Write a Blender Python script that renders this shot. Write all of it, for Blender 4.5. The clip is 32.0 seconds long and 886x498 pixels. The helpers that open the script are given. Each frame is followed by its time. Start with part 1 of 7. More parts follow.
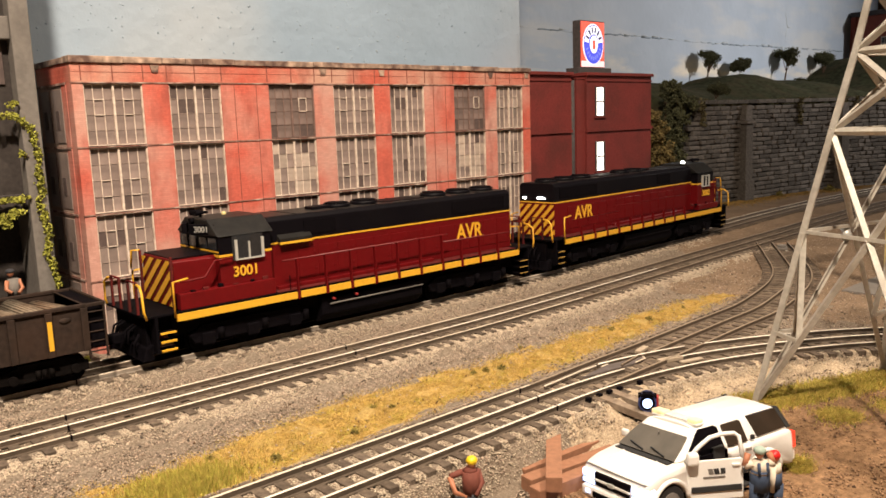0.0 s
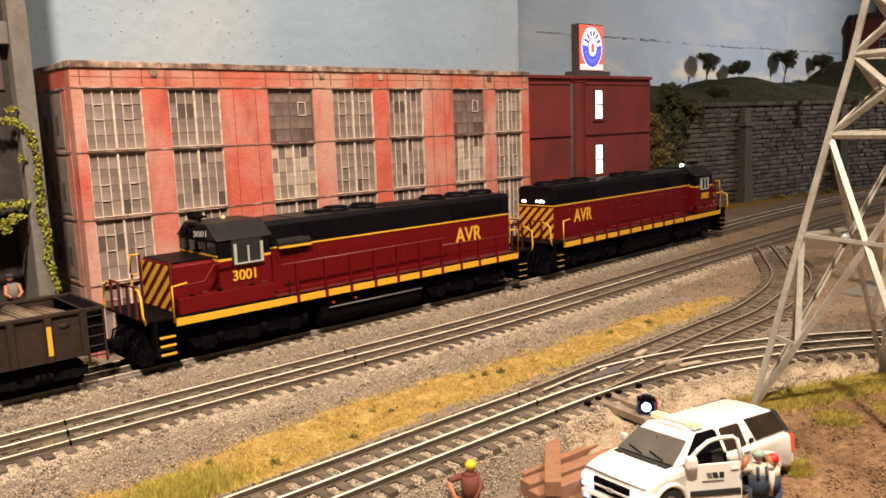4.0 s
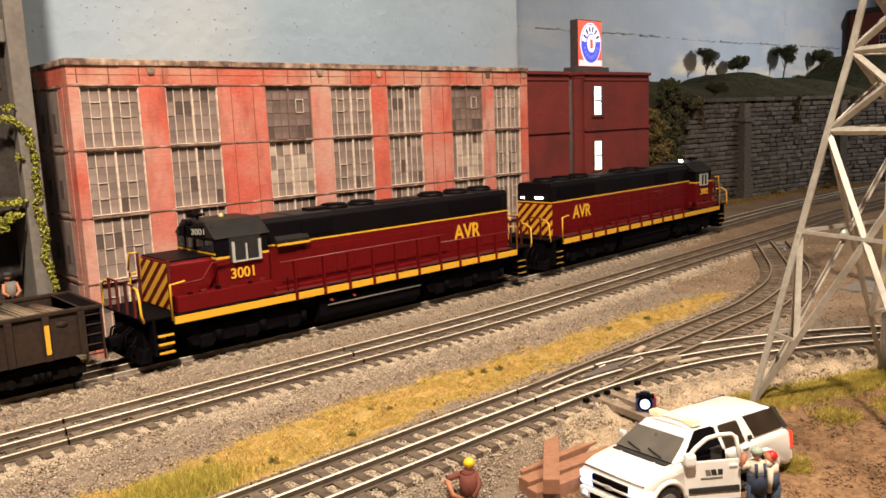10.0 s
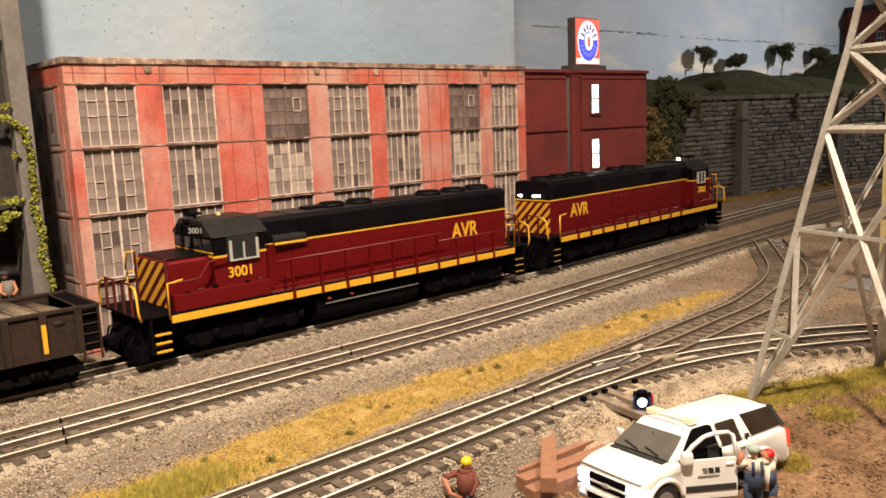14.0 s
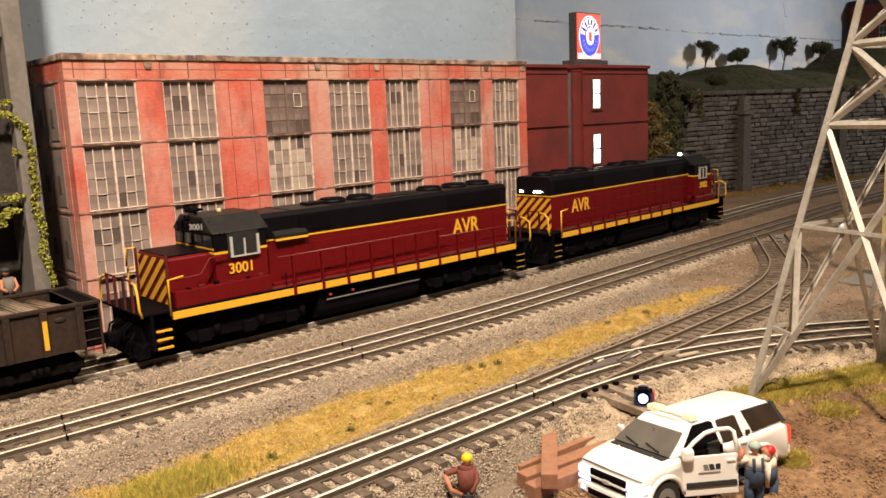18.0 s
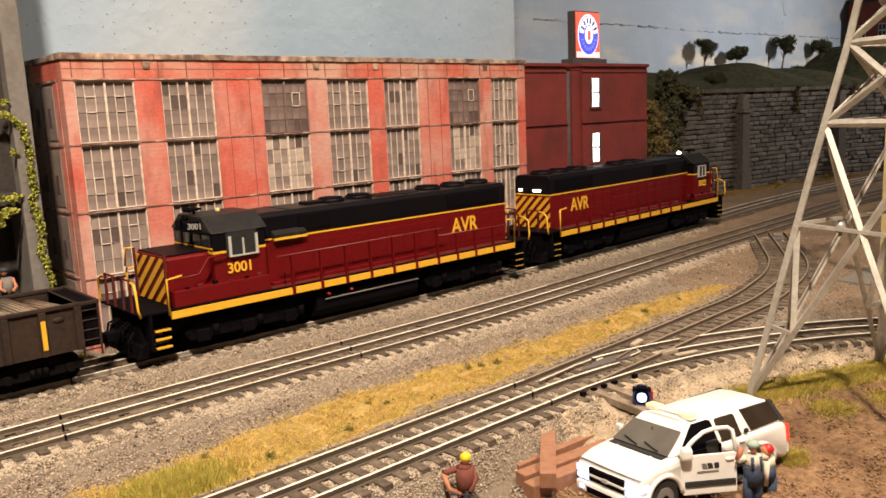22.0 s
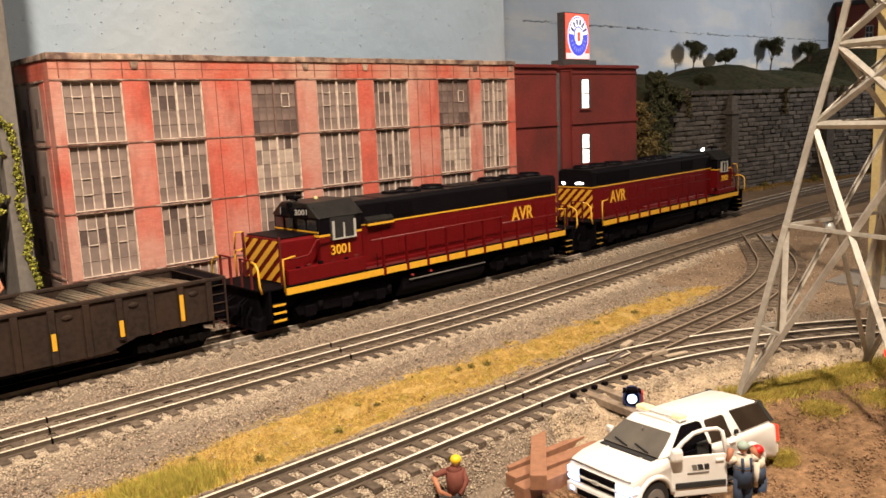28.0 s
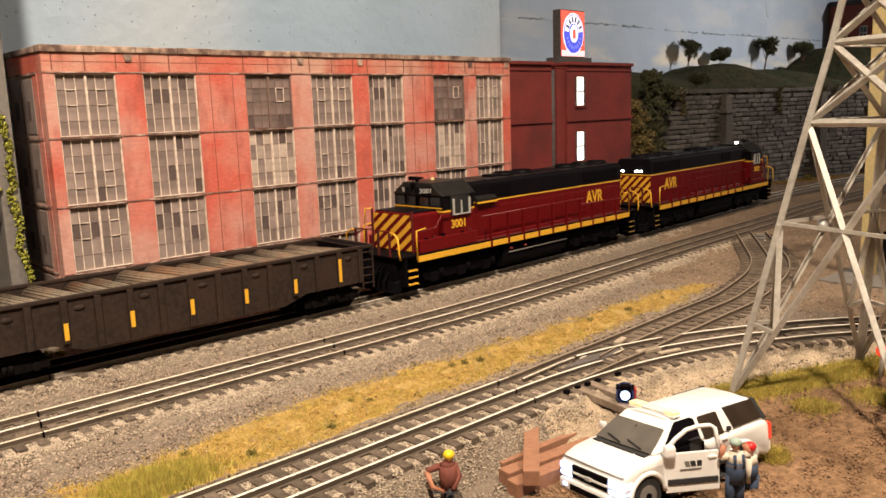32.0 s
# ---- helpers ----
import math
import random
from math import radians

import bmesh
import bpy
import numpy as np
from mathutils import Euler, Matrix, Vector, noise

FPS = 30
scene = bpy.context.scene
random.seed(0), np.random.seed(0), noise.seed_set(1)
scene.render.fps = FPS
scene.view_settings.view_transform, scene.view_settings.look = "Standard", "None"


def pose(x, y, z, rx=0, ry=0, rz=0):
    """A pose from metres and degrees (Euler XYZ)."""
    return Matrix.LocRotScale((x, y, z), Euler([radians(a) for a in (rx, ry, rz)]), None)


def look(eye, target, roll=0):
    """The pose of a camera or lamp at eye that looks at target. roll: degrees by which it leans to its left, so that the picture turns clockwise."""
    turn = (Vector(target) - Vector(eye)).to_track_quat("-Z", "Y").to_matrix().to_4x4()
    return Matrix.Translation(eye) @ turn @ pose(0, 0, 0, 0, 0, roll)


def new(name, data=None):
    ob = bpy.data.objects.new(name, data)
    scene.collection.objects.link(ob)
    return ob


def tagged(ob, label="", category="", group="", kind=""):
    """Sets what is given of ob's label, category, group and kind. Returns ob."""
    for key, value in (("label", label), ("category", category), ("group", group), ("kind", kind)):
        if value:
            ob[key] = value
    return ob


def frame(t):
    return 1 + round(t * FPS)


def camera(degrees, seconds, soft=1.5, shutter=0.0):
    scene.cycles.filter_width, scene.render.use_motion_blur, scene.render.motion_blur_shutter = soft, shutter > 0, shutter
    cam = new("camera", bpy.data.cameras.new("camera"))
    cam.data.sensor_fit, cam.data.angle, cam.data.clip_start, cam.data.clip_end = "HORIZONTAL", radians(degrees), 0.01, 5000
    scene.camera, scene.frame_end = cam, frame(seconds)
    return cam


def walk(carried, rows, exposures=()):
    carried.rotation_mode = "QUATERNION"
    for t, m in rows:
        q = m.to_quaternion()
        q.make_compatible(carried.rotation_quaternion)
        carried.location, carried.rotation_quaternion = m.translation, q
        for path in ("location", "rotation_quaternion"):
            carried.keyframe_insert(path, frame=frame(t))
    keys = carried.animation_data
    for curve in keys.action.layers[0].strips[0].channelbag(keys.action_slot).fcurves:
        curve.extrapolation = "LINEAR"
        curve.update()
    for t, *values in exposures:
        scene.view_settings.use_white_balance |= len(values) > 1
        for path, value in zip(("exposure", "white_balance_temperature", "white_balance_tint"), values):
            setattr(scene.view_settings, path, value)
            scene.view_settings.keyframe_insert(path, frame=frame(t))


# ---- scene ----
cam = camera(57.5, 32.0, soft=1.6)
walk(cam, [
    (0, look((-0.2220, -0.5278, 0.1586), (0.1718, -0.0847, 0.0660), -1.97)),
    (1, look((-0.2221, -0.5281, 0.1591), (0.1716, -0.0846, 0.0674), -2.01)),
    (2, look((-0.2216, -0.5282, 0.1594), (0.1723, -0.0848, 0.0681), -2.09)),
    (3, look((-0.2218, -0.5284, 0.1595), (0.1726, -0.0855, 0.0687), -2.08)),
    (3.5, look((-0.2218, -0.5286, 0.1595), (0.1723, -0.0853, 0.0688), -2.09)),
    (5.5, look((-0.2213, -0.5283, 0.1600), (0.1738, -0.0859, 0.0691), -2.13)),
    (6, look((-0.2210, -0.5281, 0.1597), (0.1748, -0.0863, 0.0690), -2.09)),
    (7, look((-0.2208, -0.5286, 0.1601), (0.1741, -0.0862, 0.0689), -2.17)),
    (8, look((-0.2207, -0.5285, 0.1602), (0.1737, -0.0857, 0.0681), -2.17)),
    (9, look((-0.2209, -0.5284, 0.1601), (0.1734, -0.0858, 0.0671), -2.17)),
    (10, look((-0.2203, -0.5286, 0.1601), (0.1735, -0.0857, 0.0666), -2.27)),
    (11, look((-0.2203, -0.5288, 0.1605), (0.1736, -0.0861, 0.0663), -2.21)),
    (12, look((-0.2204, -0.5285, 0.1604), (0.1735, -0.0858, 0.0661), -2.23)),
    (13, look((-0.2197, -0.5284, 0.1606), (0.1749, -0.0865, 0.0661), -2.26)),
    (14, look((-0.2199, -0.5288, 0.1605), (0.1748, -0.0870, 0.0654), -2.32)),
    (14.5, look((-0.2201, -0.5288, 0.1607), (0.1741, -0.0867, 0.0652), -2.29)),
    (16.5, look((-0.2192, -0.5288, 0.1611), (0.1744, -0.0865, 0.0642), -2.67)),
    (17, look((-0.2190, -0.5288, 0.1611), (0.1742, -0.0863, 0.0633), -2.62)),
    (18, look((-0.2190, -0.5287, 0.1611), (0.1743, -0.0864, 0.0624), -2.40)),
    (19, look((-0.2190, -0.5287, 0.1610), (0.1748, -0.0868, 0.0627), -2.42)),
    (20, look((-0.2186, -0.5288, 0.1611), (0.1751, -0.0867, 0.0629), -2.51)),
    (21, look((-0.2181, -0.5292, 0.1612), (0.1753, -0.0870, 0.0626), -2.55)),
    (22, look((-0.2183, -0.5290, 0.1613), (0.1750, -0.0870, 0.0617), -2.50)),
    (23, look((-0.2180, -0.5290, 0.1611), (0.1758, -0.0873, 0.0621), -2.51)),
    (24, look((-0.2181, -0.5287, 0.1613), (0.1758, -0.0873, 0.0616), -2.48)),
    (25, look((-0.2183, -0.5288, 0.1610), (0.1754, -0.0871, 0.0615), -2.53)),
    (25.5, look((-0.2184, -0.5292, 0.1612), (0.1751, -0.0873, 0.0617), -2.55)),
    (27.5, look((-0.2175, -0.5282, 0.1612), (0.1809, -0.0908, 0.0617), -2.47)),
    (28, look((-0.2174, -0.5279, 0.1612), (0.1815, -0.0909, 0.0621), -2.41)),
    (29, look((-0.2174, -0.5281, 0.1612), (0.1820, -0.0916, 0.0612), -2.32)),
    (30, look((-0.2173, -0.5276, 0.1605), (0.1834, -0.0927, 0.0588), -2.07)),
    (31, look((-0.2171, -0.5273, 0.1599), (0.1848, -0.0934, 0.0588), -1.98)),
    (32, look((-0.2173, -0.5273, 0.1601), (0.1848, -0.0936, 0.0588), -1.96)),
], exposures=[(0, 0.0), (25.5, 0.0), (28.5, -0.05), (32, -0.07)])

# ---------------------------------------------------------------- light
# An indoor train layout under warm ceiling spots.
world = bpy.data.worlds.new("room_light")
world.use_nodes = True
world.node_tree.nodes["Background"].inputs[0].default_value = (1.0, 0.86, 0.70, 1)
world.node_tree.nodes["Background"].inputs[1].default_value = 0.10
scene.world = world


def lamp(name, eye, target, watts, size, color, spread=180):
    data = bpy.data.lights.new(name, "AREA")
    data.shape, data.size, data.energy, data.color = "DISK", size, watts, color
    data.spread = radians(spread)
    ob = new(name, data)
    ob.matrix_world = look(eye, target)
    return ob


WARM = (1.0, 0.815, 0.635)
lamp("ceiling_spot", (-0.43, -0.72, 1.15), (-0.12, 0.0, 0.05), 13.1, 0.08, WARM, 110)
lamp("ceiling_spot", (0.40, -0.62, 1.30), (0.34, -0.22, 0.0), 4.0, 0.08, WARM, 80)
lamp("ceiling_spot", (2.70, -0.95, 0.78), (1.62, 0.50, 0.27), 3.6, 0.05, (1.0, 0.92, 0.86), 66)


# ---------------------------------------------------------------- materials
def mat(name, base, rough=0.6, metal=0.0, var=0.15, scale=300.0, bump=0.0, bump_scale=None, stain=None, stain_scale=40.0,
        stain_amount=0.4, rand=0.0, glow=None, glow_strength=0.0, spec=0.5, island=0.0, cells=0.0, cell_dark=None, stain_from=0.45):
    """A surface with fine grain, larger stains, a little relief and, for pieces, a random shade."""
    m = bpy.data.materials.new(name)
    m.use_nodes = True
    nt = m.node_tree
    b = nt.nodes["Principled BSDF"]
    b.inputs["Roughness"].default_value, b.inputs["Metallic"].default_value = rough, metal
    b.inputs["Specular IOR Level"].default_value = spec
    tc = nt.nodes.new("ShaderNodeTexCoord")

    def noise_node(sc, detail=4.0):
        n = nt.nodes.new("ShaderNodeTexNoise")
        n.inputs["Scale"].default_value, n.inputs["Detail"].default_value = sc, detail
        nt.links.new(tc.outputs["Object"], n.inputs["Vector"])
        return n

    def mix(kind, fac, a, c):
        n = nt.nodes.new("ShaderNodeMix")
        n.data_type, n.blend_type = "RGBA", kind
        if isinstance(fac, float):
            n.inputs[0].default_value = fac
        else:
            nt.links.new(fac, n.inputs[0])
        for sock, v in ((n.inputs[6], a), (n.inputs[7], c)):
            if isinstance(v, tuple):
                sock.default_value = v
            else:
                nt.links.new(v, sock)
        return n.outputs[2]

    n1 = noise_node(scale)
    dark = tuple(c * (1 - var) for c in base) + (1,)
    lite = tuple(min(1, c * (1 + var)) for c in base) + (1,)
    ramp = nt.nodes.new("ShaderNodeMapRange")
    ramp.inputs[1].default_value, ramp.inputs[2].default_value = 0.3, 0.7
    nt.links.new(n1.outputs[0], ramp.inputs[0])
    col = mix("MIX", ramp.outputs[0], dark, lite)
    if cells:
        vo = nt.nodes.new("ShaderNodeTexVoronoi")
        vo.inputs["Scale"].default_value = cells
        nt.links.new(tc.outputs["Object"], vo.inputs["Vector"])
        sep = nt.nodes.new("ShaderNodeSeparateColor")
        nt.links.new(vo.outputs["Color"], sep.inputs[0])
        pw = nt.nodes.new("ShaderNodeMath")
        pw.operation = "POWER"
        pw.inputs[1].default_value = 1.6
        nt.links.new(sep.outputs[0], pw.inputs[0])
        col = mix("MIX", pw.outputs[0], col, tuple(cell_dark) + (1,))
    if stain is not None:
        n2 = noise_node(stain_scale, 6.0)
        r2 = nt.nodes.new("ShaderNodeMapRange")
        r2.inputs[1].default_value, r2.inputs[2].default_value, r2.inputs[4].default_value = stain_from, stain_from + 0.27, stain_amount
        nt.links.new(n2.outputs[0], r2.inputs[0])
        col = mix("MIX", r2.outputs[0], col, tuple(stain) + (1,))
    if rand or island:
        if rand:
            info = nt.nodes.new("ShaderNodeObjectInfo")
            rnd = info.outputs["Random"]
        else:
            info = nt.nodes.new("ShaderNodeNewGeometry")
            rnd = info.outputs["Random Per Island"]
        k = rand or island
        mr = nt.nodes.new("ShaderNodeMapRange")
        mr.inputs[3].default_value, mr.inputs[4].default_value = 1 - k, 1 + k
        nt.links.new(rnd, mr.inputs[0])
        hsv = nt.nodes.new("ShaderNodeHueSaturation")
        nt.links.new(mr.outputs[0], hsv.inputs["Value"])
        nt.links.new(col, hsv.inputs["Color"])
        col = hsv.outputs[0]
    nt.links.new(col, b.inputs["Base Color"])
    if bump:
        nb = noise_node(bump_scale or scale, 5.0)
        bp = nt.nodes.new("ShaderNodeBump")
        bp.inputs["Strength"].default_value, bp.inputs["Distance"].default_value = min(1.0, bump), 0.0012
        nt.links.new(nb.outputs[0], bp.inputs["Height"])
        nt.links.new(bp.outputs[0], b.inputs["Normal"])
    if glow:
        b.inputs["Emission Color"].default_value = tuple(glow) + (1,)
        b.inputs["Emission Strength"].default_value = glow_strength
    return m


def printed_brick(name, base, pale):
    """Brick courses with faint joints, patches of pale bloom and dark grime streaks."""
    m = mat(name, base, 0.85, var=0.10, scale=420, bump=0.25, stain=pale, stain_amount=1.0, stain_scale=17, spec=0.15, stain_from=0.36)
    nt = m.node_tree
    b = nt.nodes["Principled BSDF"]
    col = b.inputs["Base Color"].links[0].from_socket
    tc = nt.nodes.new("ShaderNodeTexCoord")
    turn = nt.nodes.new("ShaderNodeMapping")
    turn.inputs["Rotation"].default_value = (radians(90), 0, 0)
    nt.links.new(tc.outputs["Object"], turn.inputs["Vector"])
    br = nt.nodes.new("ShaderNodeTexBrick")
    br.inputs["Color1"].default_value, br.inputs["Color2"].default_value, br.inputs["Mortar"].default_value = (1.0, 1.0, 1.0, 1), (0.88, 0.86, 0.86, 1), (0.84, 0.84, 0.82, 1)
    for key, v in (("Scale", 1.0), ("Brick Width", 0.0046), ("Row Height", 0.0016), ("Mortar Size", 0.00012)):
        br.inputs[key].default_value = v
    nt.links.new(turn.outputs[0], br.inputs["Vector"])
    streak = nt.nodes.new("ShaderNodeMapping")
    streak.inputs["Scale"].default_value = (95, 95, 28)
    nt.links.new(tc.outputs["Object"], streak.inputs["Vector"])
    no = nt.nodes.new("ShaderNodeTexNoise")
    no.inputs["Scale"].default_value, no.inputs["Detail"].default_value = 1.0, 6.0
    nt.links.new(streak.outputs[0], no.inputs["Vector"])
    mr = nt.nodes.new("ShaderNodeMapRange")
    for i, v in ((1, 0.52), (2, 0.80), (4, 0.75)):
        mr.inputs[i].default_value = v
    nt.links.new(no.outputs[0], mr.inputs[0])
    for fac, kind, c in ((1.0, "MULTIPLY", br.outputs["Color"]), (mr.outputs[0], "MIX", (base[0] * 0.45, base[1] * 0.55, base[2] * 0.6, 1))):
        mx = nt.nodes.new("ShaderNodeMix")
        mx.data_type, mx.blend_type = "RGBA", kind
        if isinstance(fac, float):
            mx.inputs[0].default_value = fac
        else:
            nt.links.new(fac, mx.inputs[0])
        nt.links.new(col, mx.inputs[6])
        if isinstance(c, tuple):
            mx.inputs[7].default_value = c
        else:
            nt.links.new(c, mx.inputs[7])
        col = mx.outputs[2]
    nt.links.new(col, b.inputs["Base Color"])
    return m


M = {}
M["maroon"] = mat("maroon_paint", (0.120, 0.0048, 0.0062), 0.38, var=0.08, stain=(0.082, 0.0048, 0.0055), stain_amount=0.35, stain_scale=60, spec=0.17)
M["black"] = mat("black_paint", (0.0036, 0.0029, 0.0046), 0.5, var=0.2, stain=(0.0070, 0.0058, 0.0070), stain_amount=0.4, spec=0.10)
M["under"] = mat("underframe_black", (0.0034, 0.0027, 0.0040), 0.75, var=0.3, stain=(0.0060, 0.0045, 0.0050), stain_amount=0.3, spec=0.05)
M["yellow"] = mat("yellow_paint", (0.74, 0.40, 0.03), 0.45, var=0.08)
M["silver"] = mat("silver_frame", (0.55, 0.55, 0.52), 0.35, 0.3, var=0.08)
M["white_light"] = mat("white_lens", (0.9, 0.9, 0.9), 0.3, glow=(1.0, 0.95, 0.9), glow_strength=14)
M["glass_dark"] = mat("dark_glass", (0.02, 0.022, 0.025), 0.08, var=0.2)
M["railtop"] = mat("rail_steel", (0.90, 0.83, 0.71), 0.36, 0.15, var=0.10, stain=(0.55, 0.45, 0.33), stain_amount=0.25, stain_scale=22)
M["railside"] = mat("rail_rust", (0.082, 0.058, 0.040), 0.75, 0.0, var=0.25, stain=(0.13, 0.10, 0.07), stain_amount=0.45, stain_scale=50)
M["railside_tan"] = mat("dusty_rail_side", (0.066, 0.048, 0.033), 0.8, var=0.25, stain=(0.105, 0.078, 0.054), stain_amount=0.6, stain_scale=60)
# Dusty rail side, paled to hold light reaching under the train.
M["railside_lit"] = mat("lit_dusty_rail_side", (0.27, 0.235, 0.195), 0.8, var=0.2, stain=(0.20, 0.16, 0.12), stain_amount=0.5, stain_scale=30)
M["tie"] = mat("dark_tie", (0.112, 0.086, 0.065), 0.9, var=0.3, rand=0.3, bump=0.4, scale=500, stain=(0.19, 0.155, 0.115), stain_amount=0.4, stain_scale=120, spec=0.2)
M["soil"] = mat("layout_soil", (0.275, 0.225, 0.172), 0.95, var=0.25, scale=700, bump=1.0, bump_scale=900, stain=(0.17, 0.13, 0.095), stain_amount=0.55, stain_scale=16, spec=0.15, cells=950.0, cell_dark=(0.135, 0.106, 0.082))
M["gravel"] = mat("ballast_stone", (0.330, 0.255, 0.196), 0.9, var=0.2, island=0.34, spec=0.15)
M["gravel_pale"] = mat("pale_ballast_stone", (0.42, 0.345, 0.262), 0.9, var=0.2, island=0.2, spec=0.15)
M["dirt"] = mat("brown_dirt", (0.27, 0.160, 0.088), 0.95, var=0.25, island=0.28)
M["straw"] = mat("yellow_static_grass", (0.53, 0.365, 0.10), 0.9, var=0.2, island=0.18, spec=0.15)
M["green"] = mat("green_static_grass", (0.40, 0.36, 0.07), 0.9, var=0.25, island=0.35, spec=0.15)
M["bush"] = mat("dark_bush_foam", (0.055, 0.06, 0.02), 0.95, var=0.4, island=0.4)
M["vine"] = mat("vine_foam", (0.30, 0.30, 0.045), 0.9, var=0.3, island=0.4)
M["brick_red"] = printed_brick("orange_red_brick", (0.60, 0.140, 0.100), (0.60, 0.335, 0.275))
M["brick_grey"] = mat("weathered_grey_brick", (0.42, 0.30, 0.24), 0.9, var=0.2, scale=600, stain=(0.18, 0.12, 0.10), stain_amount=0.5)
M["coping"] = mat("stained_coping", (0.46, 0.33, 0.25), 0.9, var=0.35, scale=220, stain=(0.10, 0.055, 0.045), stain_amount=0.95, stain_scale=85, stain_from=0.36)
M["belt"] = mat("weathered_ledge", (0.19, 0.092, 0.070), 0.9, var=0.4, scale=260, stain=(0.66, 0.54, 0.46), stain_amount=0.75, stain_scale=110)
M["sash"] = mat("cream_sash", (0.74, 0.63, 0.53), 0.7, var=0.2, stain=(0.32, 0.22, 0.18), stain_amount=0.7, stain_scale=140)
M["sash_dark"] = mat("rusty_sash", (0.20, 0.13, 0.11), 0.8, var=0.2)
M["pane"] = mat("dusty_pane", (0.228, 0.176, 0.158), 0.45, var=0.25, scale=110, rand=0.22, stain=(0.31, 0.245, 0.215), stain_amount=0.6, stain_scale=30)
M["pane_joined"] = mat("dusty_pane_far", (0.245, 0.190, 0.168), 0.45, var=0.22, scale=110, island=0.24, stain=(0.36, 0.285, 0.25), stain_amount=0.6, stain_scale=30)
M["pane_pale"] = mat("limewashed_pane", (0.44, 0.36, 0.30), 0.6, var=0.25, scale=160, rand=0.2, stain=(0.25, 0.19, 0.16), stain_amount=0.5, stain_scale=60)
M["pane_dim"] = mat("dark_dusty_pane", (0.165, 0.122, 0.110), 0.45, var=0.25, scale=110, rand=0.2, stain=(0.24, 0.185, 0.165), stain_amount=0.6, stain_scale=30)
# Flat dark tone for missing panes and openings, standing in for the unlit inside.
M["inside_shade"] = mat("unlit_inside", (0.095, 0.068, 0.062), 0.6, var=0.2)
M["parapet"] = printed_brick("red_parapet_brick", (0.58, 0.130, 0.088), (0.58, 0.34, 0.26))
M["seam"] = mat("dark_seam", (0.22, 0.072, 0.052), 0.9, var=0.3, scale=300)
M["sash_dim"] = mat("dull_glazing_bar", (0.33, 0.255, 0.22), 0.8, var=0.2)
M["maroon_brick"] = mat("dark_red_brick", (0.178, 0.030, 0.0265), 0.8, var=0.14, scale=500, bump=0.3, stain=(0.090, 0.024, 0.020), stain_amount=0.7, stain_scale=22, spec=0.25)
M["roof_dark"] = mat("dark_coping", (0.06, 0.05, 0.05), 0.8, var=0.3)
M["stone"] = mat("grey_stone_block", (0.115, 0.102, 0.09), 0.9, var=0.3, scale=260, rand=0.35, bump=0.8, spec=0.15)
M["stone_joined"] = mat("grey_stone_block_far", (0.115, 0.102, 0.09), 0.9, var=0.3, scale=260, island=0.35, bump=0.8, spec=0.15)
M["mortar"] = mat("dark_mortar", (0.025, 0.023, 0.021), 0.95, var=0.2)
M["sky"] = mat("painted_sky", (0.325, 0.425, 0.535), 0.55, var=0.05, scale=12, bump=1.0, bump_scale=70, stain=(0.51, 0.55, 0.58), stain_amount=0.85, stain_scale=3.2)
M["hill"] = mat("painted_hill_green", (0.048, 0.051, 0.028), 0.95, var=0.4, scale=90, stain=(0.082, 0.066, 0.040), stain_amount=0.8, stain_scale=25, spec=0.05)
M["trunk"] = mat("twig_trunk", (0.14, 0.09, 0.055), 0.9, var=0.3)
M["leaf"] = mat("dark_tree_foam", (0.090, 0.092, 0.044), 0.95, var=0.4, island=0.45)
M["pylon"] = mat("pale_painted_metal", (0.50, 0.47, 0.41), 0.45, 0.1, var=0.15, stain=(0.26, 0.215, 0.165), stain_amount=0.5, stain_scale=60)
M["car_white"] = mat("white_car_paint", (0.80, 0.79, 0.76), 0.25, var=0.02)
M["rubber"] = mat("black_rubber", (0.02, 0.02, 0.02), 0.8)
M["blue_white"] = mat("blue_white_lens", (0.6, 0.7, 1.0), 0.3, glow=(0.42, 0.58, 1.0), glow_strength=2.8)
M["amber"] = mat("amber_lens", (0.86, 0.74, 0.45), 0.25, glow=(1.0, 0.8, 0.35), glow_strength=0.35)
M["red_lens"] = mat("red_lens", (0.7, 0.03, 0.02), 0.25, glow=(1.0, 0.05, 0.02), glow_strength=1.2)
M["timber"] = mat("brown_timber", (0.29, 0.140, 0.080), 0.8, var=0.16, scale=260, bump=0.12)
M["gondola"] = mat("weathered_brown_steel", (0.029, 0.0195, 0.0155), 0.7, var=0.3, stain=(0.050, 0.028, 0.019), stain_amount=0.5, stain_scale=50, spec=0.15)
M["truck_grime"] = mat("grimy_black_truck", (0.0050, 0.0040, 0.0038), 0.8, var=0.3, stain=(0.009, 0.0065, 0.0055), stain_amount=0.4, spec=0.06)
M["load"] = mat("weathered_pipe_load", (0.175, 0.145, 0.108), 0.75, var=0.25, scale=250, rand=0.3, stain=(0.25, 0.115, 0.055), stain_amount=0.75, stain_scale=18, spec=0.25)
M["dark_wall"] = mat("dark_warehouse_wall", (0.035, 0.028, 0.025), 0.85, var=0.3)
M["grey_post"] = mat("grey_concrete", (0.17, 0.155, 0.14), 0.85, var=0.15, stain=(0.10, 0.09, 0.08), stain_amount=0.4)
M["sign_red"] = mat("red_sign_face", (0.8, 0.07, 0.04), 0.4, glow=(1.0, 0.10, 0.05), glow_strength=0.8)
M["sign_blue"] = mat("blue_sign_face", (0.04, 0.05, 0.5), 0.4, glow=(0.07, 0.09, 0.75), glow_strength=0.8)
M["sign_white"] = mat("white_sign_face", (0.8, 0.8, 0.85), 0.4, glow=(0.85, 0.85, 1.0), glow_strength=0.9)
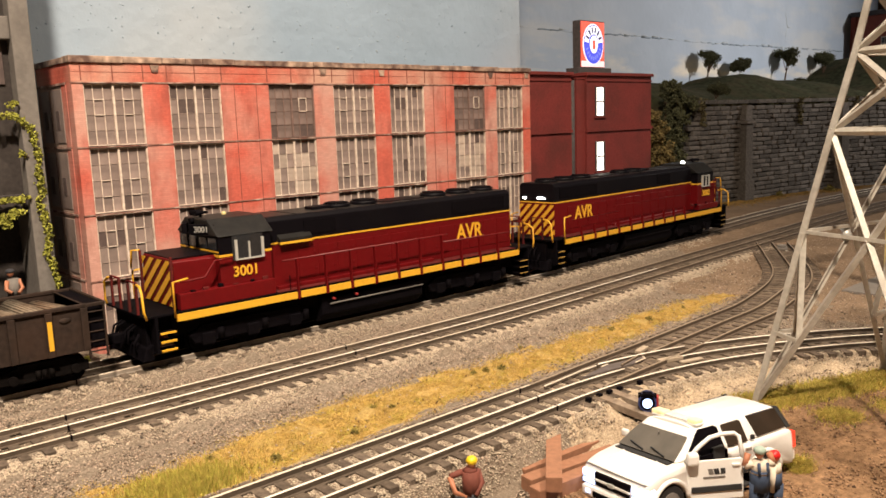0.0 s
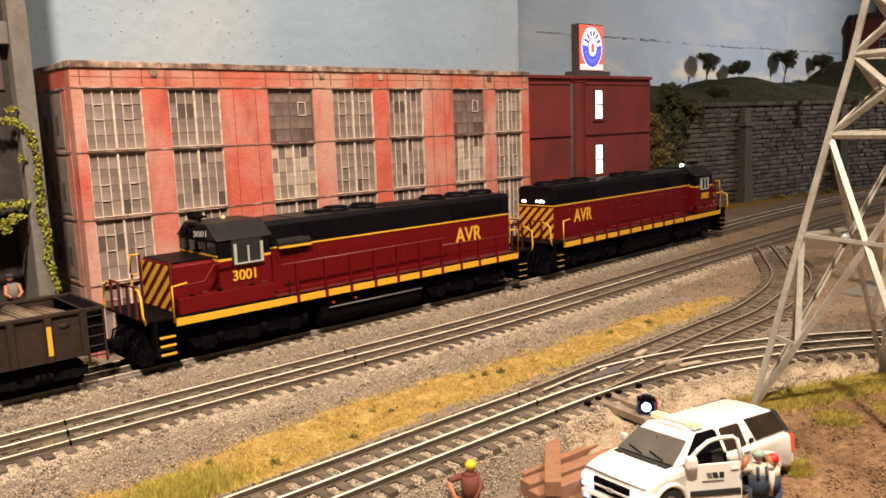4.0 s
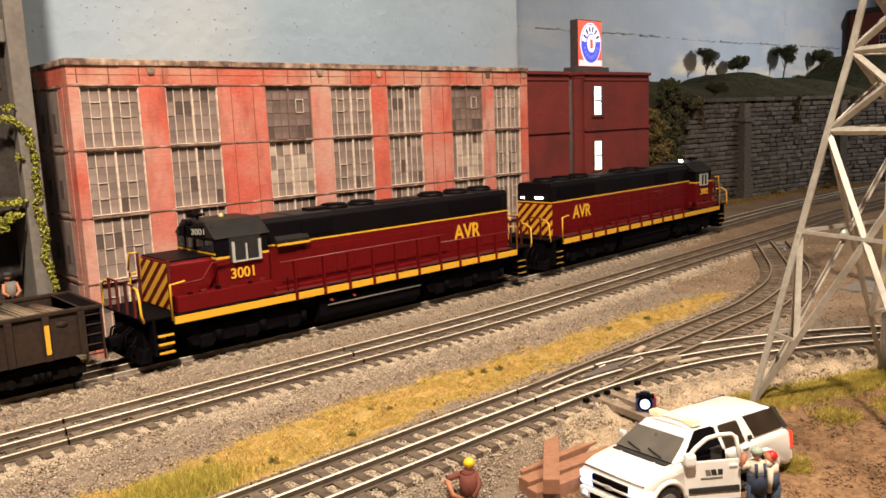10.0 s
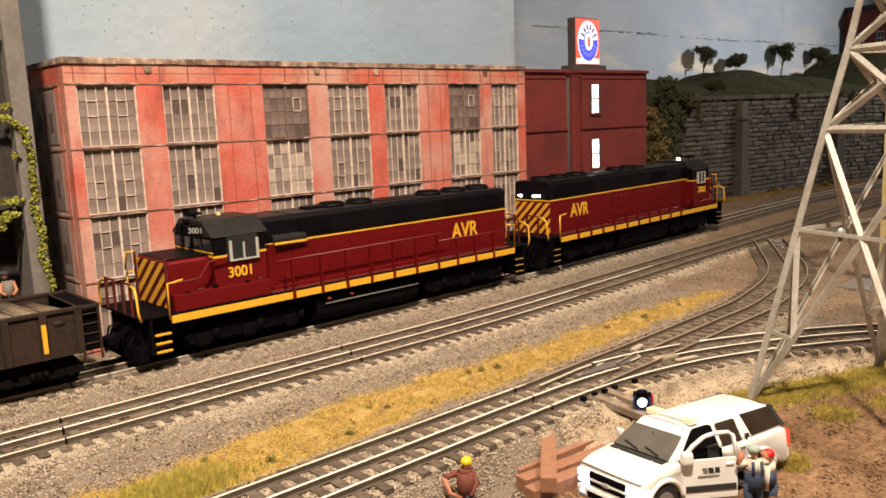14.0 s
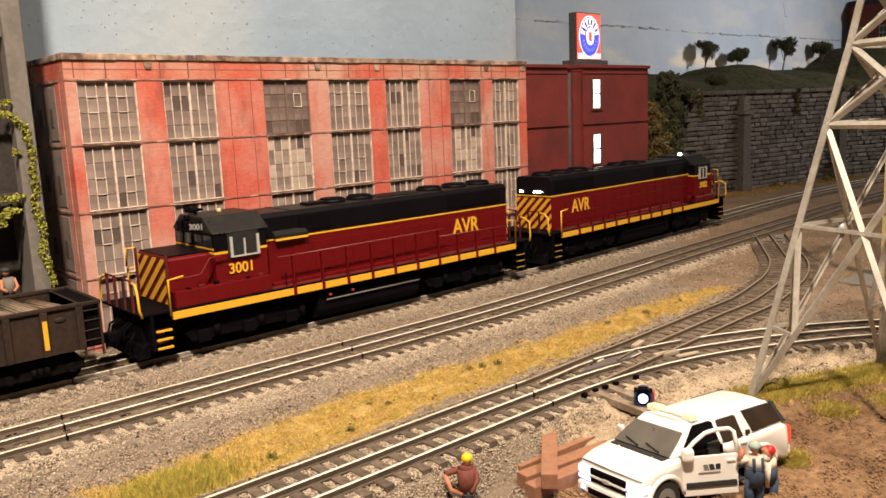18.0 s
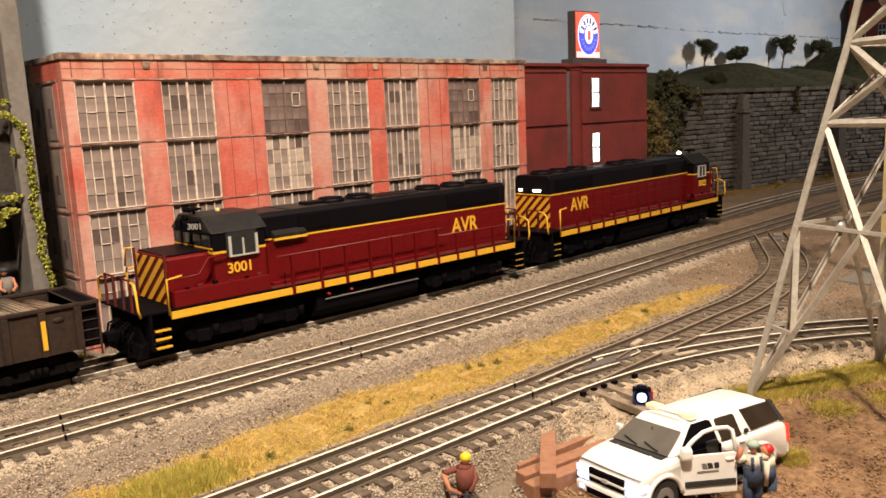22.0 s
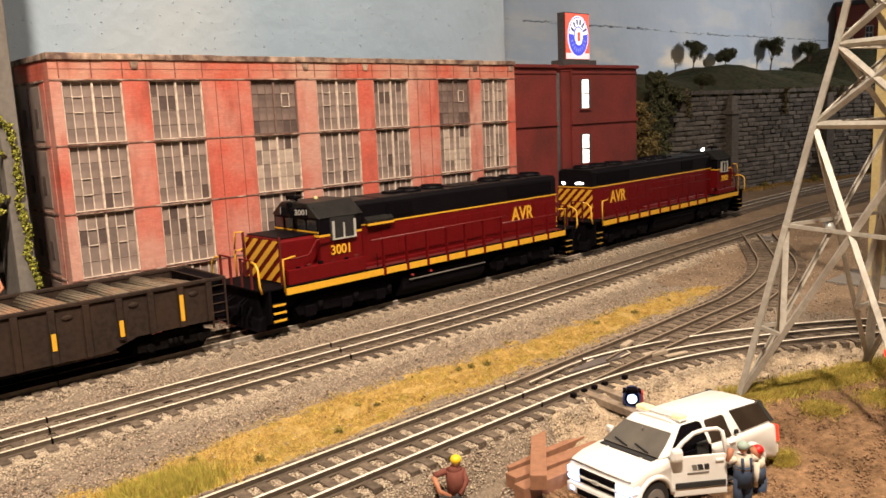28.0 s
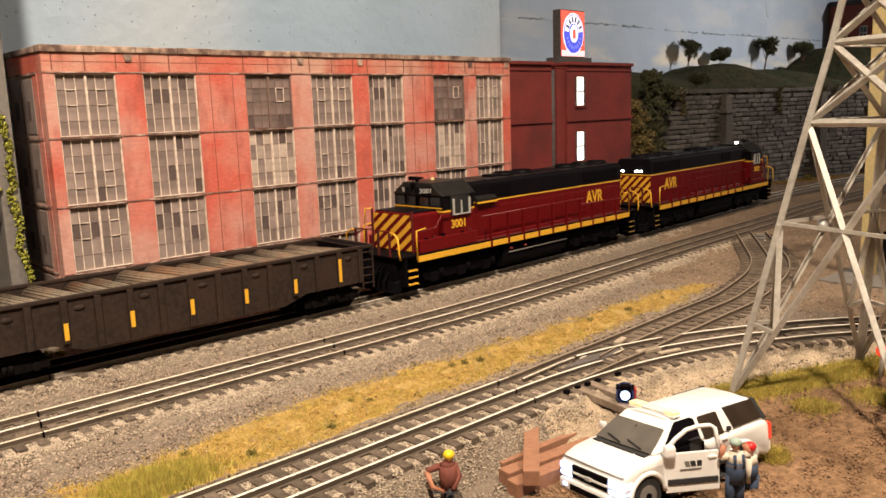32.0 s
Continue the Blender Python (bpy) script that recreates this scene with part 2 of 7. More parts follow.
M["lit_pane"] = mat("lit_window", (0.9, 0.88, 0.8), 0.4, glow=(1.0, 0.93, 0.82), glow_strength=2.6)
M["room_wall"] = mat("room_wall_paint", (0.45, 0.40, 0.34), 0.9, var=0.05, scale=5)
M["skin"] = mat("painted_skin", (0.40, 0.16, 0.085), 0.6, var=0.1)
M["cloth_red"] = mat("rust_brown_shirt", (0.16, 0.045, 0.03), 0.8, var=0.15)
M["cloth_dark"] = mat("dark_trousers", (0.03, 0.03, 0.035), 0.85)
M["denim"] = mat("blue_denim_paint", (0.035, 0.055, 0.10), 0.8, var=0.2)
M["cloth_white"] = mat("cream_shirt_paint", (0.62, 0.55, 0.45), 0.8)
M["helmet"] = mat("yellow_helmet", (0.80, 0.55, 0.02), 0.35)
M["red_cap"] = mat("red_cap_paint", (0.7, 0.02, 0.02), 0.4)
M["teal_cap"] = mat("grey_green_cap", (0.33, 0.42, 0.36), 0.7)


# ---------------------------------------------------------------- mesh helpers
def quad_box(bm, x0, y0, z0, x1, y1, z1, mi=0):
    vs = [bm.verts.new(p) for p in ((x0, y0, z0), (x1, y0, z0), (x1, y1, z0), (x0, y1, z0), (x0, y0, z1), (x1, y0, z1), (x1, y1, z1), (x0, y1, z1))]
    for q in ((3, 2, 1, 0), (4, 5, 6, 7), (0, 1, 5, 4), (1, 2, 6, 5), (2, 3, 7, 6), (3, 0, 4, 7)):
        bm.faces.new([vs[i] for i in q]).material_index = mi
    return vs


def box(x0, y0, z0, x1, y1, z1, bevel=0.0, bm=None, mi=0):
    bm = bm or bmesh.new()
    if bevel:
        tmp = bmesh.new()
        quad_box(tmp, x0, y0, z0, x1, y1, z1, mi)
        bmesh.ops.bevel(tmp, geom=tmp.edges[:], offset=bevel, segments=2, affect="EDGES", profile=0.5)
        merge(bm, tmp)
    else:
        quad_box(bm, x0, y0, z0, x1, y1, z1, mi)
    return bm


def merge(bm, other):
    vm = {v: bm.verts.new(v.co) for v in other.verts}
    for f in other.faces:
        nf = bm.faces.new([vm[v] for v in f.verts])
        nf.material_index, nf.smooth = f.material_index, f.smooth
    other.free()
    return bm


def tube(points, r, bm=None, seg=6, mi=0, r1=None, smooth=True):
    """A round bar along points, tapering to r1."""
    bm = bm or bmesh.new()
    pts = [Vector(p) for p in points]
    rings = []
    for i, p in enumerate(pts):
        d = (pts[min(i + 1, len(pts) - 1)] - pts[max(i - 1, 0)]).normalized()
        a = d.cross(Vector((0, 0, 1)))
        if a.length < 1e-4:
            a = d.cross(Vector((0, 1, 0)))
        a.normalize()
        c = d.cross(a)
        k = r if r1 is None else r + (r1 - r) * i / (len(pts) - 1)
        rings.append([bm.verts.new(p + k * (math.cos(t) * a + math.sin(t) * c)) for t in (2 * math.pi * j / seg for j in range(seg))])
    for q, s in zip(rings, rings[1:]):
        for j in range(seg):
            f = bm.faces.new((q[j], q[(j + 1) % seg], s[(j + 1) % seg], s[j]))
            f.material_index, f.smooth = mi, smooth
    bm.faces.new(rings[0][::-1]).material_index = mi
    bm.faces.new(rings[-1]).material_index = mi
    return bm


def prism(profile, axis, a0, a1, bm=None, mi=0, bevel=0.0):
    """A profile of 2D points pushed along an axis: 'x' takes (y, z), 'y' takes (x, z), 'z' takes (x, y)."""
    out = bm or bmesh.new()
    tmp = bmesh.new()
    put = {"x": lambda a, p: (a, p[0], p[1]), "y": lambda a, p: (p[0], a, p[1]), "z": lambda a, p: (p[0], p[1], a)}[axis]
    lo = [tmp.verts.new(put(a0, p)) for p in profile]
    hi = [tmp.verts.new(put(a1, p)) for p in profile]
    n = len(profile)
    tmp.faces.new(lo[::-1]), tmp.faces.new(hi)
    for i in range(n):
        tmp.faces.new((lo[i], lo[(i + 1) % n], hi[(i + 1) % n], hi[i]))
    bmesh.ops.recalc_face_normals(tmp, faces=tmp.faces[:])
    if bevel:
        bmesh.ops.bevel(tmp, geom=tmp.edges[:], offset=bevel, segments=2, affect="EDGES", profile=0.5)
    for f in tmp.faces:
        f.material_index = mi
    return merge(out, tmp)


def ball(center, radius, bm=None, mi=0, u=10, v=7, squash=(1, 1, 1)):
    out = bm or bmesh.new()
    tmp = bmesh.new()
    bmesh.ops.create_uvsphere(tmp, u_segments=u, v_segments=v, radius=1.0)
    for w in tmp.verts:
        w.co = Vector(center) + Vector((w.co.x * radius * squash[0], w.co.y * radius * squash[1], w.co.z * radius * squash[2]))
    for f in tmp.faces:
        f.smooth, f.material_index = True, mi
    return merge(out, tmp)


def mesh_of(name, bm, mats):
    me = bpy.data.meshes.new(name)
    bm.to_mesh(me)
    bm.free()
    for m in mats if isinstance(mats, (list, tuple)) else [mats]:
        me.materials.append(m)
    return me


def part(name, bm, material, parent, label=""):
    """One mesh object under a thing or a part."""
    ob = new(name, mesh_of(name, bm, material))
    ob.parent = parent
    return tagged(ob, label)


def thing(name, m, label, category, group="", kind=""):
    """An empty at a thing's base, which its parts hang from."""
    ob = new(name)
    ob.empty_display_size = 0.01
    ob.matrix_basis = m
    return tagged(ob, label, category, group, kind)


def raw(name, verts, faces, mats, parent=None, smooth=False):
    """A mesh object from arrays, for large sheets and joined stuff."""
    me = bpy.data.meshes.new(name)
    me.from_pydata([tuple(v) for v in verts], [], [tuple(f) for f in faces])
    for m in mats if isinstance(mats, (list, tuple)) else [mats]:
        me.materials.append(m)
    if smooth:
        me.polygons.foreach_set("use_smooth", [True] * len(me.polygons))
    ob = new(name, me)
    ob.parent = parent
    return ob


def words(text, size, material, parent, m, name="letter", depth=0.0002):
    """Raised letters in the built-in font, each one a mesh of its own."""
    cu = bpy.data.curves.new(name, "FONT")
    cu.body, cu.size, cu.extrude, cu.align_x, cu.align_y = text, size, depth, "CENTER", "CENTER"
    cu.offset = size * 0.02
    tmp = new("tmp_text", cu)
    dg = bpy.context.evaluated_depsgraph_get()
    whole = bmesh.new()
    me = bpy.data.meshes.new_from_object(tmp.evaluated_get(dg))
    whole.from_mesh(me)
    bpy.data.objects.remove(tmp)
    bpy.data.meshes.remove(me)
    bmesh.ops.remove_doubles(whole, verts=whole.verts[:], dist=size * 1e-4)
    loose, islands = set(whole.verts), []
    while loose:
        todo, isle = [loose.pop()], []
        while todo:
            v = todo.pop()
            isle.append(v)
            for e in v.link_edges:
                o = e.other_vert(v)
                if o in loose:
                    loose.remove(o)
                    todo.append(o)
        islands.append(isle)
    for isle in sorted(islands, key=lambda q: min(v.co.x for v in q)):
        keep, bm, made = set(isle), bmesh.new(), {}
        for v in isle:
            made[v] = bm.verts.new(v.co)
        for f in whole.faces:
            if f.verts[0] in keep:
                bm.faces.new([made[v] for v in f.verts])
        ob = part(name, bm, material, parent)
        ob.matrix_basis = m
    whole.free()


# ---------------------------------------------------------------- plan of the tracks
def spline(ctrl):
    """A smooth Y over X through a few control points."""
    xs, ys = np.array([c[0] for c in ctrl]), np.array([c[1] for c in ctrl])
    sl = np.gradient(ys, xs)

    def at(x):
        x = np.clip(x, xs[0], xs[-1])
        i = np.clip(np.searchsorted(xs, x) - 1, 0, len(xs) - 2)
        h = xs[i + 1] - xs[i]
        t = (x - xs[i]) / h
        return ((2 * t**3 - 3 * t**2 + 1) * ys[i] + (t**3 - 2 * t**2 + t) * h * sl[i] + (-2 * t**3 + 3 * t**2) * ys[i + 1] + (t**3 - t**2) * h * sl[i + 1])
    return at


GAUGE = 0.0355
TRACK_1 = spline([(-1.2, 0.0353), (-0.5, 0.0353), (0.0, 0.0353), (0.25, 0.0353), (0.42, 0.042), (0.60, 0.052), (0.78, 0.062), (1.08, 0.085), (1.35, 0.090), (1.7, 0.075), (2.1, 0.02)])
TRACK_2 = spline([(-1.2, -0.066), (-0.5, -0.066), (0.0, -0.066), (0.25, -0.067), (0.42, -0.058), (0.60, -0.046), (0.78, -0.036), (1.08, -0.018), (1.35, -0.018), (1.7, -0.035), (2.1, -0.10)])
TRACK_3 = spline([(-1.2, -0.2285), (-0.3, -0.2270), (0.0, -0.2264), (0.10, -0.2262), (0.145, -0.2268), (0.17, -0.2288), (0.195, -0.2322), (0.22, -0.2375), (0.245, -0.2445), (0.29, -0.2630), (0.37, -0.311), (0.46, -0.396)])
TRACK_4 = spline([(0.06, -0.2263), (0.13, -0.2262), (0.166, -0.2246), (0.197, -0.2231), (0.232, -0.2222), (0.281, -0.2197), (0.345, -0.2162), (0.395, -0.2140), (0.459, -0.2021), (0.5205, -0.1853), (0.5786, -0.1596), (0.639, -0.1230), (0.69, -0.0910), (0.735, -0.0620)])


XS = np.arange(-1.2, 2.1, 0.01)
Y1, Y2 = np.array([float(TRACK_1(q)) for q in XS]), np.array([float(TRACK_2(q)) for q in XS])
Y3 = np.where(XS < 0.455, np.array([float(TRACK_3(q)) for q in XS]), -9)
Y4 = np.where((XS > 0.10) & (XS < 0.74), np.array([float(TRACK_4(q)) for q in XS]), -9)
BANK_X = np.arange(-0.6, 0.46, 0.02)
BANK_Y = np.array([float(TRACK_3(q)) - 0.0265 for q in BANK_X])


def ground_height(x, y):
    """Ballast beds, the ditch between them and the dirt bank by the camera."""
    bed = np.minimum(np.abs(y - np.interp(x, XS, Y1)), np.minimum(np.abs(y - np.interp(x, XS, Y2)), np.abs(y - np.interp(x, XS, Y3))))
    bed = np.minimum(bed, np.abs(y - np.interp(x, XS, Y4)))
    k = np.clip((bed - 0.027) / 0.012, 0, 1)
    z = -0.0040 - 0.0047 * k * k * (3 - 2 * k)
    edge = np.interp(x, BANK_X, BANK_Y) - 0.036 * np.exp(-((x - 0.152) / 0.024) ** 2)
    bank = np.clip((edge - y) / 0.013, 0, 1) * (1 - np.clip((x - 0.165) / 0.05, 0, 1) * 0.8)
    z = z - 0.0160 * bank * bank * (3 - 2 * bank)
    return z


# ---------------------------------------------------------------- ground
def on_bed(x, y):
    """Inside the outer rails of any track."""
    d = np.minimum(np.abs(y - np.interp(x, XS, Y1)), np.abs(y - np.interp(x, XS, Y2)))
    return np.minimum(d, np.minimum(np.abs(y - np.interp(x, XS, Y3)), np.abs(y - np.interp(x, XS, Y4)))) < 0.019


def ground():
    xs = np.concatenate([np.linspace(-2.2, -0.42, 16), np.arange(-0.4, 0.9, 0.008), np.linspace(0.92, 2.6, 40)])
    ys = np.concatenate([np.linspace(-1.4, -0.47, 8), np.arange(-0.46, 0.1, 0.006), np.linspace(0.11, 1.6, 40)])
    gx, gy = np.meshgrid(xs, ys, indexing="ij")
    gz = ground_height(gx, gy) + np.random.default_rng(3).normal(0, 0.0005, gx.shape)
    nx, ny = gx.shape
    idx = np.arange(nx * ny).reshape(nx, ny)
    faces = np.stack([idx[:-1, :-1], idx[1:, :-1], idx[1:, 1:], idx[:-1, 1:]], -1).reshape(-1, 4)
    ob = raw("ground", np.stack([gx, gy, gz], -1).reshape(-1, 3).tolist(), faces.tolist(), [M["soil"], M["dirt_base"], M["straw_base"], M["tan_earth"], M["sand"], M["bed"]], smooth=True)
    cx, cy = gx[:-1, :-1].ravel() + 0.004, gy[:-1, :-1].ravel() + 0.003
    ob.data.polygons.foreach_set("material_index", np.where(is_dirt(cx, cy), 1, np.where(on_bed(cx, cy), 5, np.where(is_sandy(cx, cy), 4, np.where(in_grass(cx, cy) & (cx > -0.45), 2, np.where((cx > 0.44 + 0.04 * wave(cx, cy, 40, 3)) & (cy < np.interp(cx, XS, Y2) - 0.036), 3, np.where(cx > 0.62 + 0.04 * wave(cx, cy, 30, 6), 3, 0)))))).astype(np.int32))
    tagged(ob, "grey-brown scenic soil of the train layout", "ground", kind="structure")


def shell():
    """The painted backdrop boards and the room round the layout."""
    a = new("backdrop_1", mesh_of("backdrop_1", box(-1.6, 0.184, -0.05, 0.552, 0.204, 0.9), M["sky"]))
    tagged(a, "pale blue painted plaster sky board", "backdrop", kind="structure")
    b = new("backdrop_2", mesh_of("backdrop_2", box(0.3, 0.52, -0.05, 2.6, 0.54, 0.9), M["sky"]))
    tagged(b, "pale blue painted wall with clouds and a crack", "backdrop", kind="structure")
    for n, c in (("wall_west", (-2.4, -2.5, -0.9, -2.3, 1.9, 2.0)), ("wall_south", (-2.3, -2.5, -0.9, 2.9, -2.4, 2.0)), ("wall_east", (2.8, -2.4, -0.9, 2.9, 1.9, 2.0)),
                 ("wall_north", (-2.3, 1.8, -0.9, 2.8, 1.9, 2.0)), ("ceiling", (-2.4, -2.5, 2.0, 2.9, 1.9, 2.1)), ("floor", (-2.4, -2.5, -1.0, 2.9, 1.9, -0.9))):
        tagged(new(n, mesh_of(n, box(*c), M["room_wall"])), "plain beige painted room " + n.split("_")[0], n.split("_")[0], kind="structure")


# ---------------------------------------------------------------- tracks
def path_points(fn, x0, x1, step=0.01):
    xs = np.arange(x0, x1 + step / 2, step)
    return np.stack([xs, np.array([float(fn(x)) for x in xs])], 1)


def offset_path(p, d):
    t = np.gradient(p, axis=0)
    t /= np.linalg.norm(t, axis=1)[:, None]
    return p + d * np.stack([-t[:, 1], t[:, 0]], 1)


def sweep(p, profile):
    """Verts and faces of a closed profile of (sideways, z) pushed along a plan path."""
    t = np.gradient(p, axis=0)
    t /= np.linalg.norm(t, axis=1)[:, None]
    nrm = np.stack([-t[:, 1], t[:, 0]], 1)
    n, k = len(p), len(profile)
    v = np.zeros((n, k, 3))
    for j, (s, z) in enumerate(profile):
        v[:, j, :2], v[:, j, 2] = p + s * nrm, z
    f = [(i * k + j, i * k + (j + 1) % k, (i + 1) * k + (j + 1) % k, (i + 1) * k + j) for i in range(n - 1) for j in range(k)]
    f += [tuple(range(k))[::-1], tuple((n - 1) * k + j for j in range(k))]
    return v.reshape(-1, 3), f


RAIL = [(-0.0016, -0.0036), (0.0016, -0.0036), (0.0016, -0.0031), (0.0006, -0.0027), (0.0007, -0.00032), (0.00048, 0.0), (-0.00048, 0.0), (-0.0007, -0.00032), (-0.0006, -0.0027), (-0.0016, -0.0031)]
TIE_MESH = []


def rail(parent, p, d, side, top):
    v, f = sweep(offset_path(p, d), RAIL)
    ob = raw("rail", v, f, [M[side], M[top]], parent)
    k = len(RAIL)
    for i, poly in enumerate(ob.data.polygons):
        if i < len(f) - 2 and i % k in (4, 5, 6):
            poly.material_index, poly.use_smooth = 1, True
    return ob


def tie_data():
    if not TIE_MESH:
        TIE_MESH.append(mesh_of("tie", box(-0.0027, -0.0275, -0.0078, 0.0027, 0.0275, -0.0029, 0.0004), M["tie"]))
    return TIE_MESH[0]


def track(fn, x0, x1, label, rails, pitch=0.0112, skip=lambda x: False):
    """Rails as (sideways, from x, to x, side material, top material), and the ties under them."""
    ob = thing("railway_track", Matrix(), label, "railway track", "tracks of the layout")
    for d, a, b, side, top in rails:
        rail(ob, path_points(fn, a, b, (b - a) / max(4, int((b - a) / 0.008))), d, side, top)
    p = path_points(fn, x0, x1)
    s = np.concatenate([[0], np.cumsum(np.linalg.norm(np.diff(p, axis=0), axis=1))])
    rng = random.Random(5)
    for q in np.arange(0.006, s[-1], pitch):
        x, y = np.interp(q, s, p[:, 0]), np.interp(q, s, p[:, 1])
        x2, y2 = np.interp(q + 0.004, s, p[:, 0]), np.interp(q + 0.004, s, p[:, 1])
        if skip(x):
            continue
        t = new("tie", tie_data())
        t.parent = ob
        t.matrix_basis = pose(x, y, rng.uniform(-0.0003, 0.0), 0, 0, math.degrees(math.atan2(y2 - y, x2 - x)) + rng.uniform(-1.5, 1.5))
    return ob


def tracks():
    N, F = -GAUGE / 2, GAUGE / 2
    track(TRACK_1, -0.6, 2.0, "three-rail model railway track under the train",
          [(N, -0.6, 0.55, "railside_lit", "railtop_dull"), (N, 0.55, 2.0, "railside", "railtop_brown"), (0.0, -0.6, 2.0, "railside", "railtop_dull"), (F, -0.6, 2.0, "railside", "railtop_dull")])
    track(TRACK_2, -0.6, 2.0, "three-rail model railway track in grey ballast",
          [(N, -0.6, 0.34, "railside_tan", "railtop_dull"), (N, 0.34, 2.0, "railside", "railtop_brown"), (0.0, -0.6, 0.50, "railside", "railtop"), (0.0, 0.50, 2.0, "railside", "railtop_brown"),
           (F, -0.6, 0.34, "railside", "railtop_dull"), (F, 0.34, 2.0, "railside", "railtop_brown")])
    track(TRACK_3, -0.4, 0.455, "three-rail model siding track curving off behind the car",
          [(N, -0.4, 0.455, "railside_tan", "railtop"), (0.0, -0.4, 0.192, "railside_tan", "railtop"), (0.0, 0.236, 0.455, "railside_tan", "railtop"),
           (F, -0.4, 0.1285, "railside_tan", "railtop_dull"), (F, 0.186, 0.256, "railside_tan", "railtop"), (F, 0.268, 0.455, "railside_tan", "railtop")])
    track(TRACK_4, 0.13, 0.735, "three-rail model track curving from the switch",
          [(N, 0.155, 0.735, "railside", "railtop_brown"), (0.0, 0.236, 0.735, "railside", "railtop_brown"), (F, 0.1285, 0.735, "railside", "railtop_brown")], skip=lambda x: x < 0.215)


# ---------------------------------------------------------------- factory
WIN_X = [(-0.0135, 0.031), (0.052, 0.0965), (0.141, 0.187), (0.208, 0.255), (0.274, 0.318), (0.3585, 0.404), (0.4215, 0.464)]
BELTS = [0.1970, 0.1493, 0.0985, 0.0480, -0.0010]
FY = 0.10
# broken panes and vent sashes of the three repeating kinds of window, storey by storey from the top
PANES = [{"A": ([], [(1, 2), (4, 2)]), "B": ([(0, 3), (4, 3), (1, 2), (2, 2)], []), "C": ([(0, 0), (4, 0), (5, 0)], [(4, 2)])},
         {"A": ([(3, 0)], [(1, 1), (4, 1)]), "B": ([(2, 1), (5, 0), (3, 3)], []), "C": ([(4, 3)], [])},
         {"A": ([(0, 2), (2, 2)], [(1, 2), (4, 2)]), "B": ([(1, 3), (0, 2), (2, 2), (4, 1)], [(4, 3)]), "C": ([(1, 1), (3, 2), (5, 3)], [])}]


def factory():
    ob = thing("factory_building", pose(0, 0, 0), "long orange-red brick factory with tall steel sash windows", "factory")
    x0, x1, top = -0.0215, 0.476, 0.2165
    # brick front in piers and spandrels, so that the window openings go through it
    edges = [x0] + [e for w in WIN_X for e in w] + [x1]
    for i in range(0, len(edges), 2):
        part("brick_pier", box(edges[i], FY, -0.012, edges[i + 1], FY + 0.012, 0.1970), M["brick_red"], ob)
    part("parapet_wall", box(x0, FY, 0.1970, x1, FY + 0.012, top - 0.005), M["parapet"], ob)
    lay, x = random.Random(23), x0 - 0.001
    while x < x1 - 0.004:
        e = min(x + lay.uniform(0.014, 0.042), x1 + 0.001)
        part("coping", box(x, FY - 0.0012 - lay.uniform(0, 0.0006), top - 0.0046 - lay.uniform(0, 0.0006), e - 0.0002, FY + 0.014, top - lay.uniform(0, 0.0007), 0.0005), M["coping"], ob, "stained worn coping")
        x = e
    part("side_wall", box(x0, FY + 0.012, -0.012, x0 + 0.006, 0.183, 0.1970), M["brick_grey"], ob)
    part("side_parapet", box(x0, FY + 0.012, 0.1970, x0 + 0.006, 0.183, top - 0.005), M["parapet"], ob)
    part("side_coping", box(x0 - 0.001, FY + 0.014, top - 0.005, x0 + 0.007, 0.1835, top - 0.0004, 0.0005), M["coping"], ob, "stained worn coping")
    part("corner_pier", box(x0 - 0.0005, FY + 0.012, -0.012, x0, FY + 0.022, 0.1970), M["brick_red"], ob)
    for r in range(4):
        z1, z0 = BELTS[r] - 0.004, BELTS[r + 1] + 0.004
        for y0, y1 in ((0.124, 0.145), (0.153, 0.174)):
            sw = part("side_window", box(x0 - 0.0006, y0, z0, x0, y1, z1), M["pane_joined"], ob)
            part("dark_pane", box(x0 - 0.0010, y0 + 0.008, z0 + 0.010, x0 - 0.0006, y0 + 0.015, z0 + 0.024), M["inside_shade"], sw)
        part("ledge", box(x0 - 0.0010, FY + 0.012, BELTS[r] - 0.0009, x0, 0.182, BELTS[r] + 0.0007), M["belt"], ob)
    # dark wall stands in for the unlit inside behind the windows
    part("back_wall", box(x0 + 0.006, FY + 0.0155, -0.012, x1, FY + 0.02, top - 0.006), M["inside_shade"], ob)
    for z in BELTS:
        part("ledge", box(x0 - 0.0008, FY - 0.0006, z - 0.0006, x1, FY, z + 0.0005, 0.0001), M["belt"], ob)
    # seams of the parapet panels and along the piers
    for (a, b), nxt in zip(WIN_X, WIN_X[1:] + [(x1, x1)]):
        for x in (a - 0.001, (a + b) / 2, b + 0.001):
            part("seam", box(x - 0.0004, FY - 0.0003, 0.1985, x + 0.0004, FY, 0.2110), M["seam"], ob)
        c = (b + nxt[0]) / 2
        if nxt[0] - b < 0.025:
            part("corbel", prism([(c - 0.0035, 0.2105), (c + 0.0035, 0.2105), (c + 0.0022, 0.2050), (c - 0.0022, 0.2050)], "y", FY - 0.0009, FY), M["coping"], ob)
        if nxt[0] - b > 0.03:
            for x in (b + 0.012, nxt[0] - 0.012):
                part("seam", box(x - 0.0002, FY - 0.0003, -0.01, x + 0.0002, FY, 0.1960), M["seam"], ob)
    part("seam", box(x0, FY - 0.0002, 0.2047, x1, FY, 0.2050), M["seam"], ob)
    rng = random.Random(11)
    shared = {}

    def piece(name, key, size, material, parent, m):
        if key not in shared:
            shared[key] = mesh_of(name, box(*size), material)
        o = new(name, shared[key])
        o.parent, o.matrix_basis = parent, m
        return o

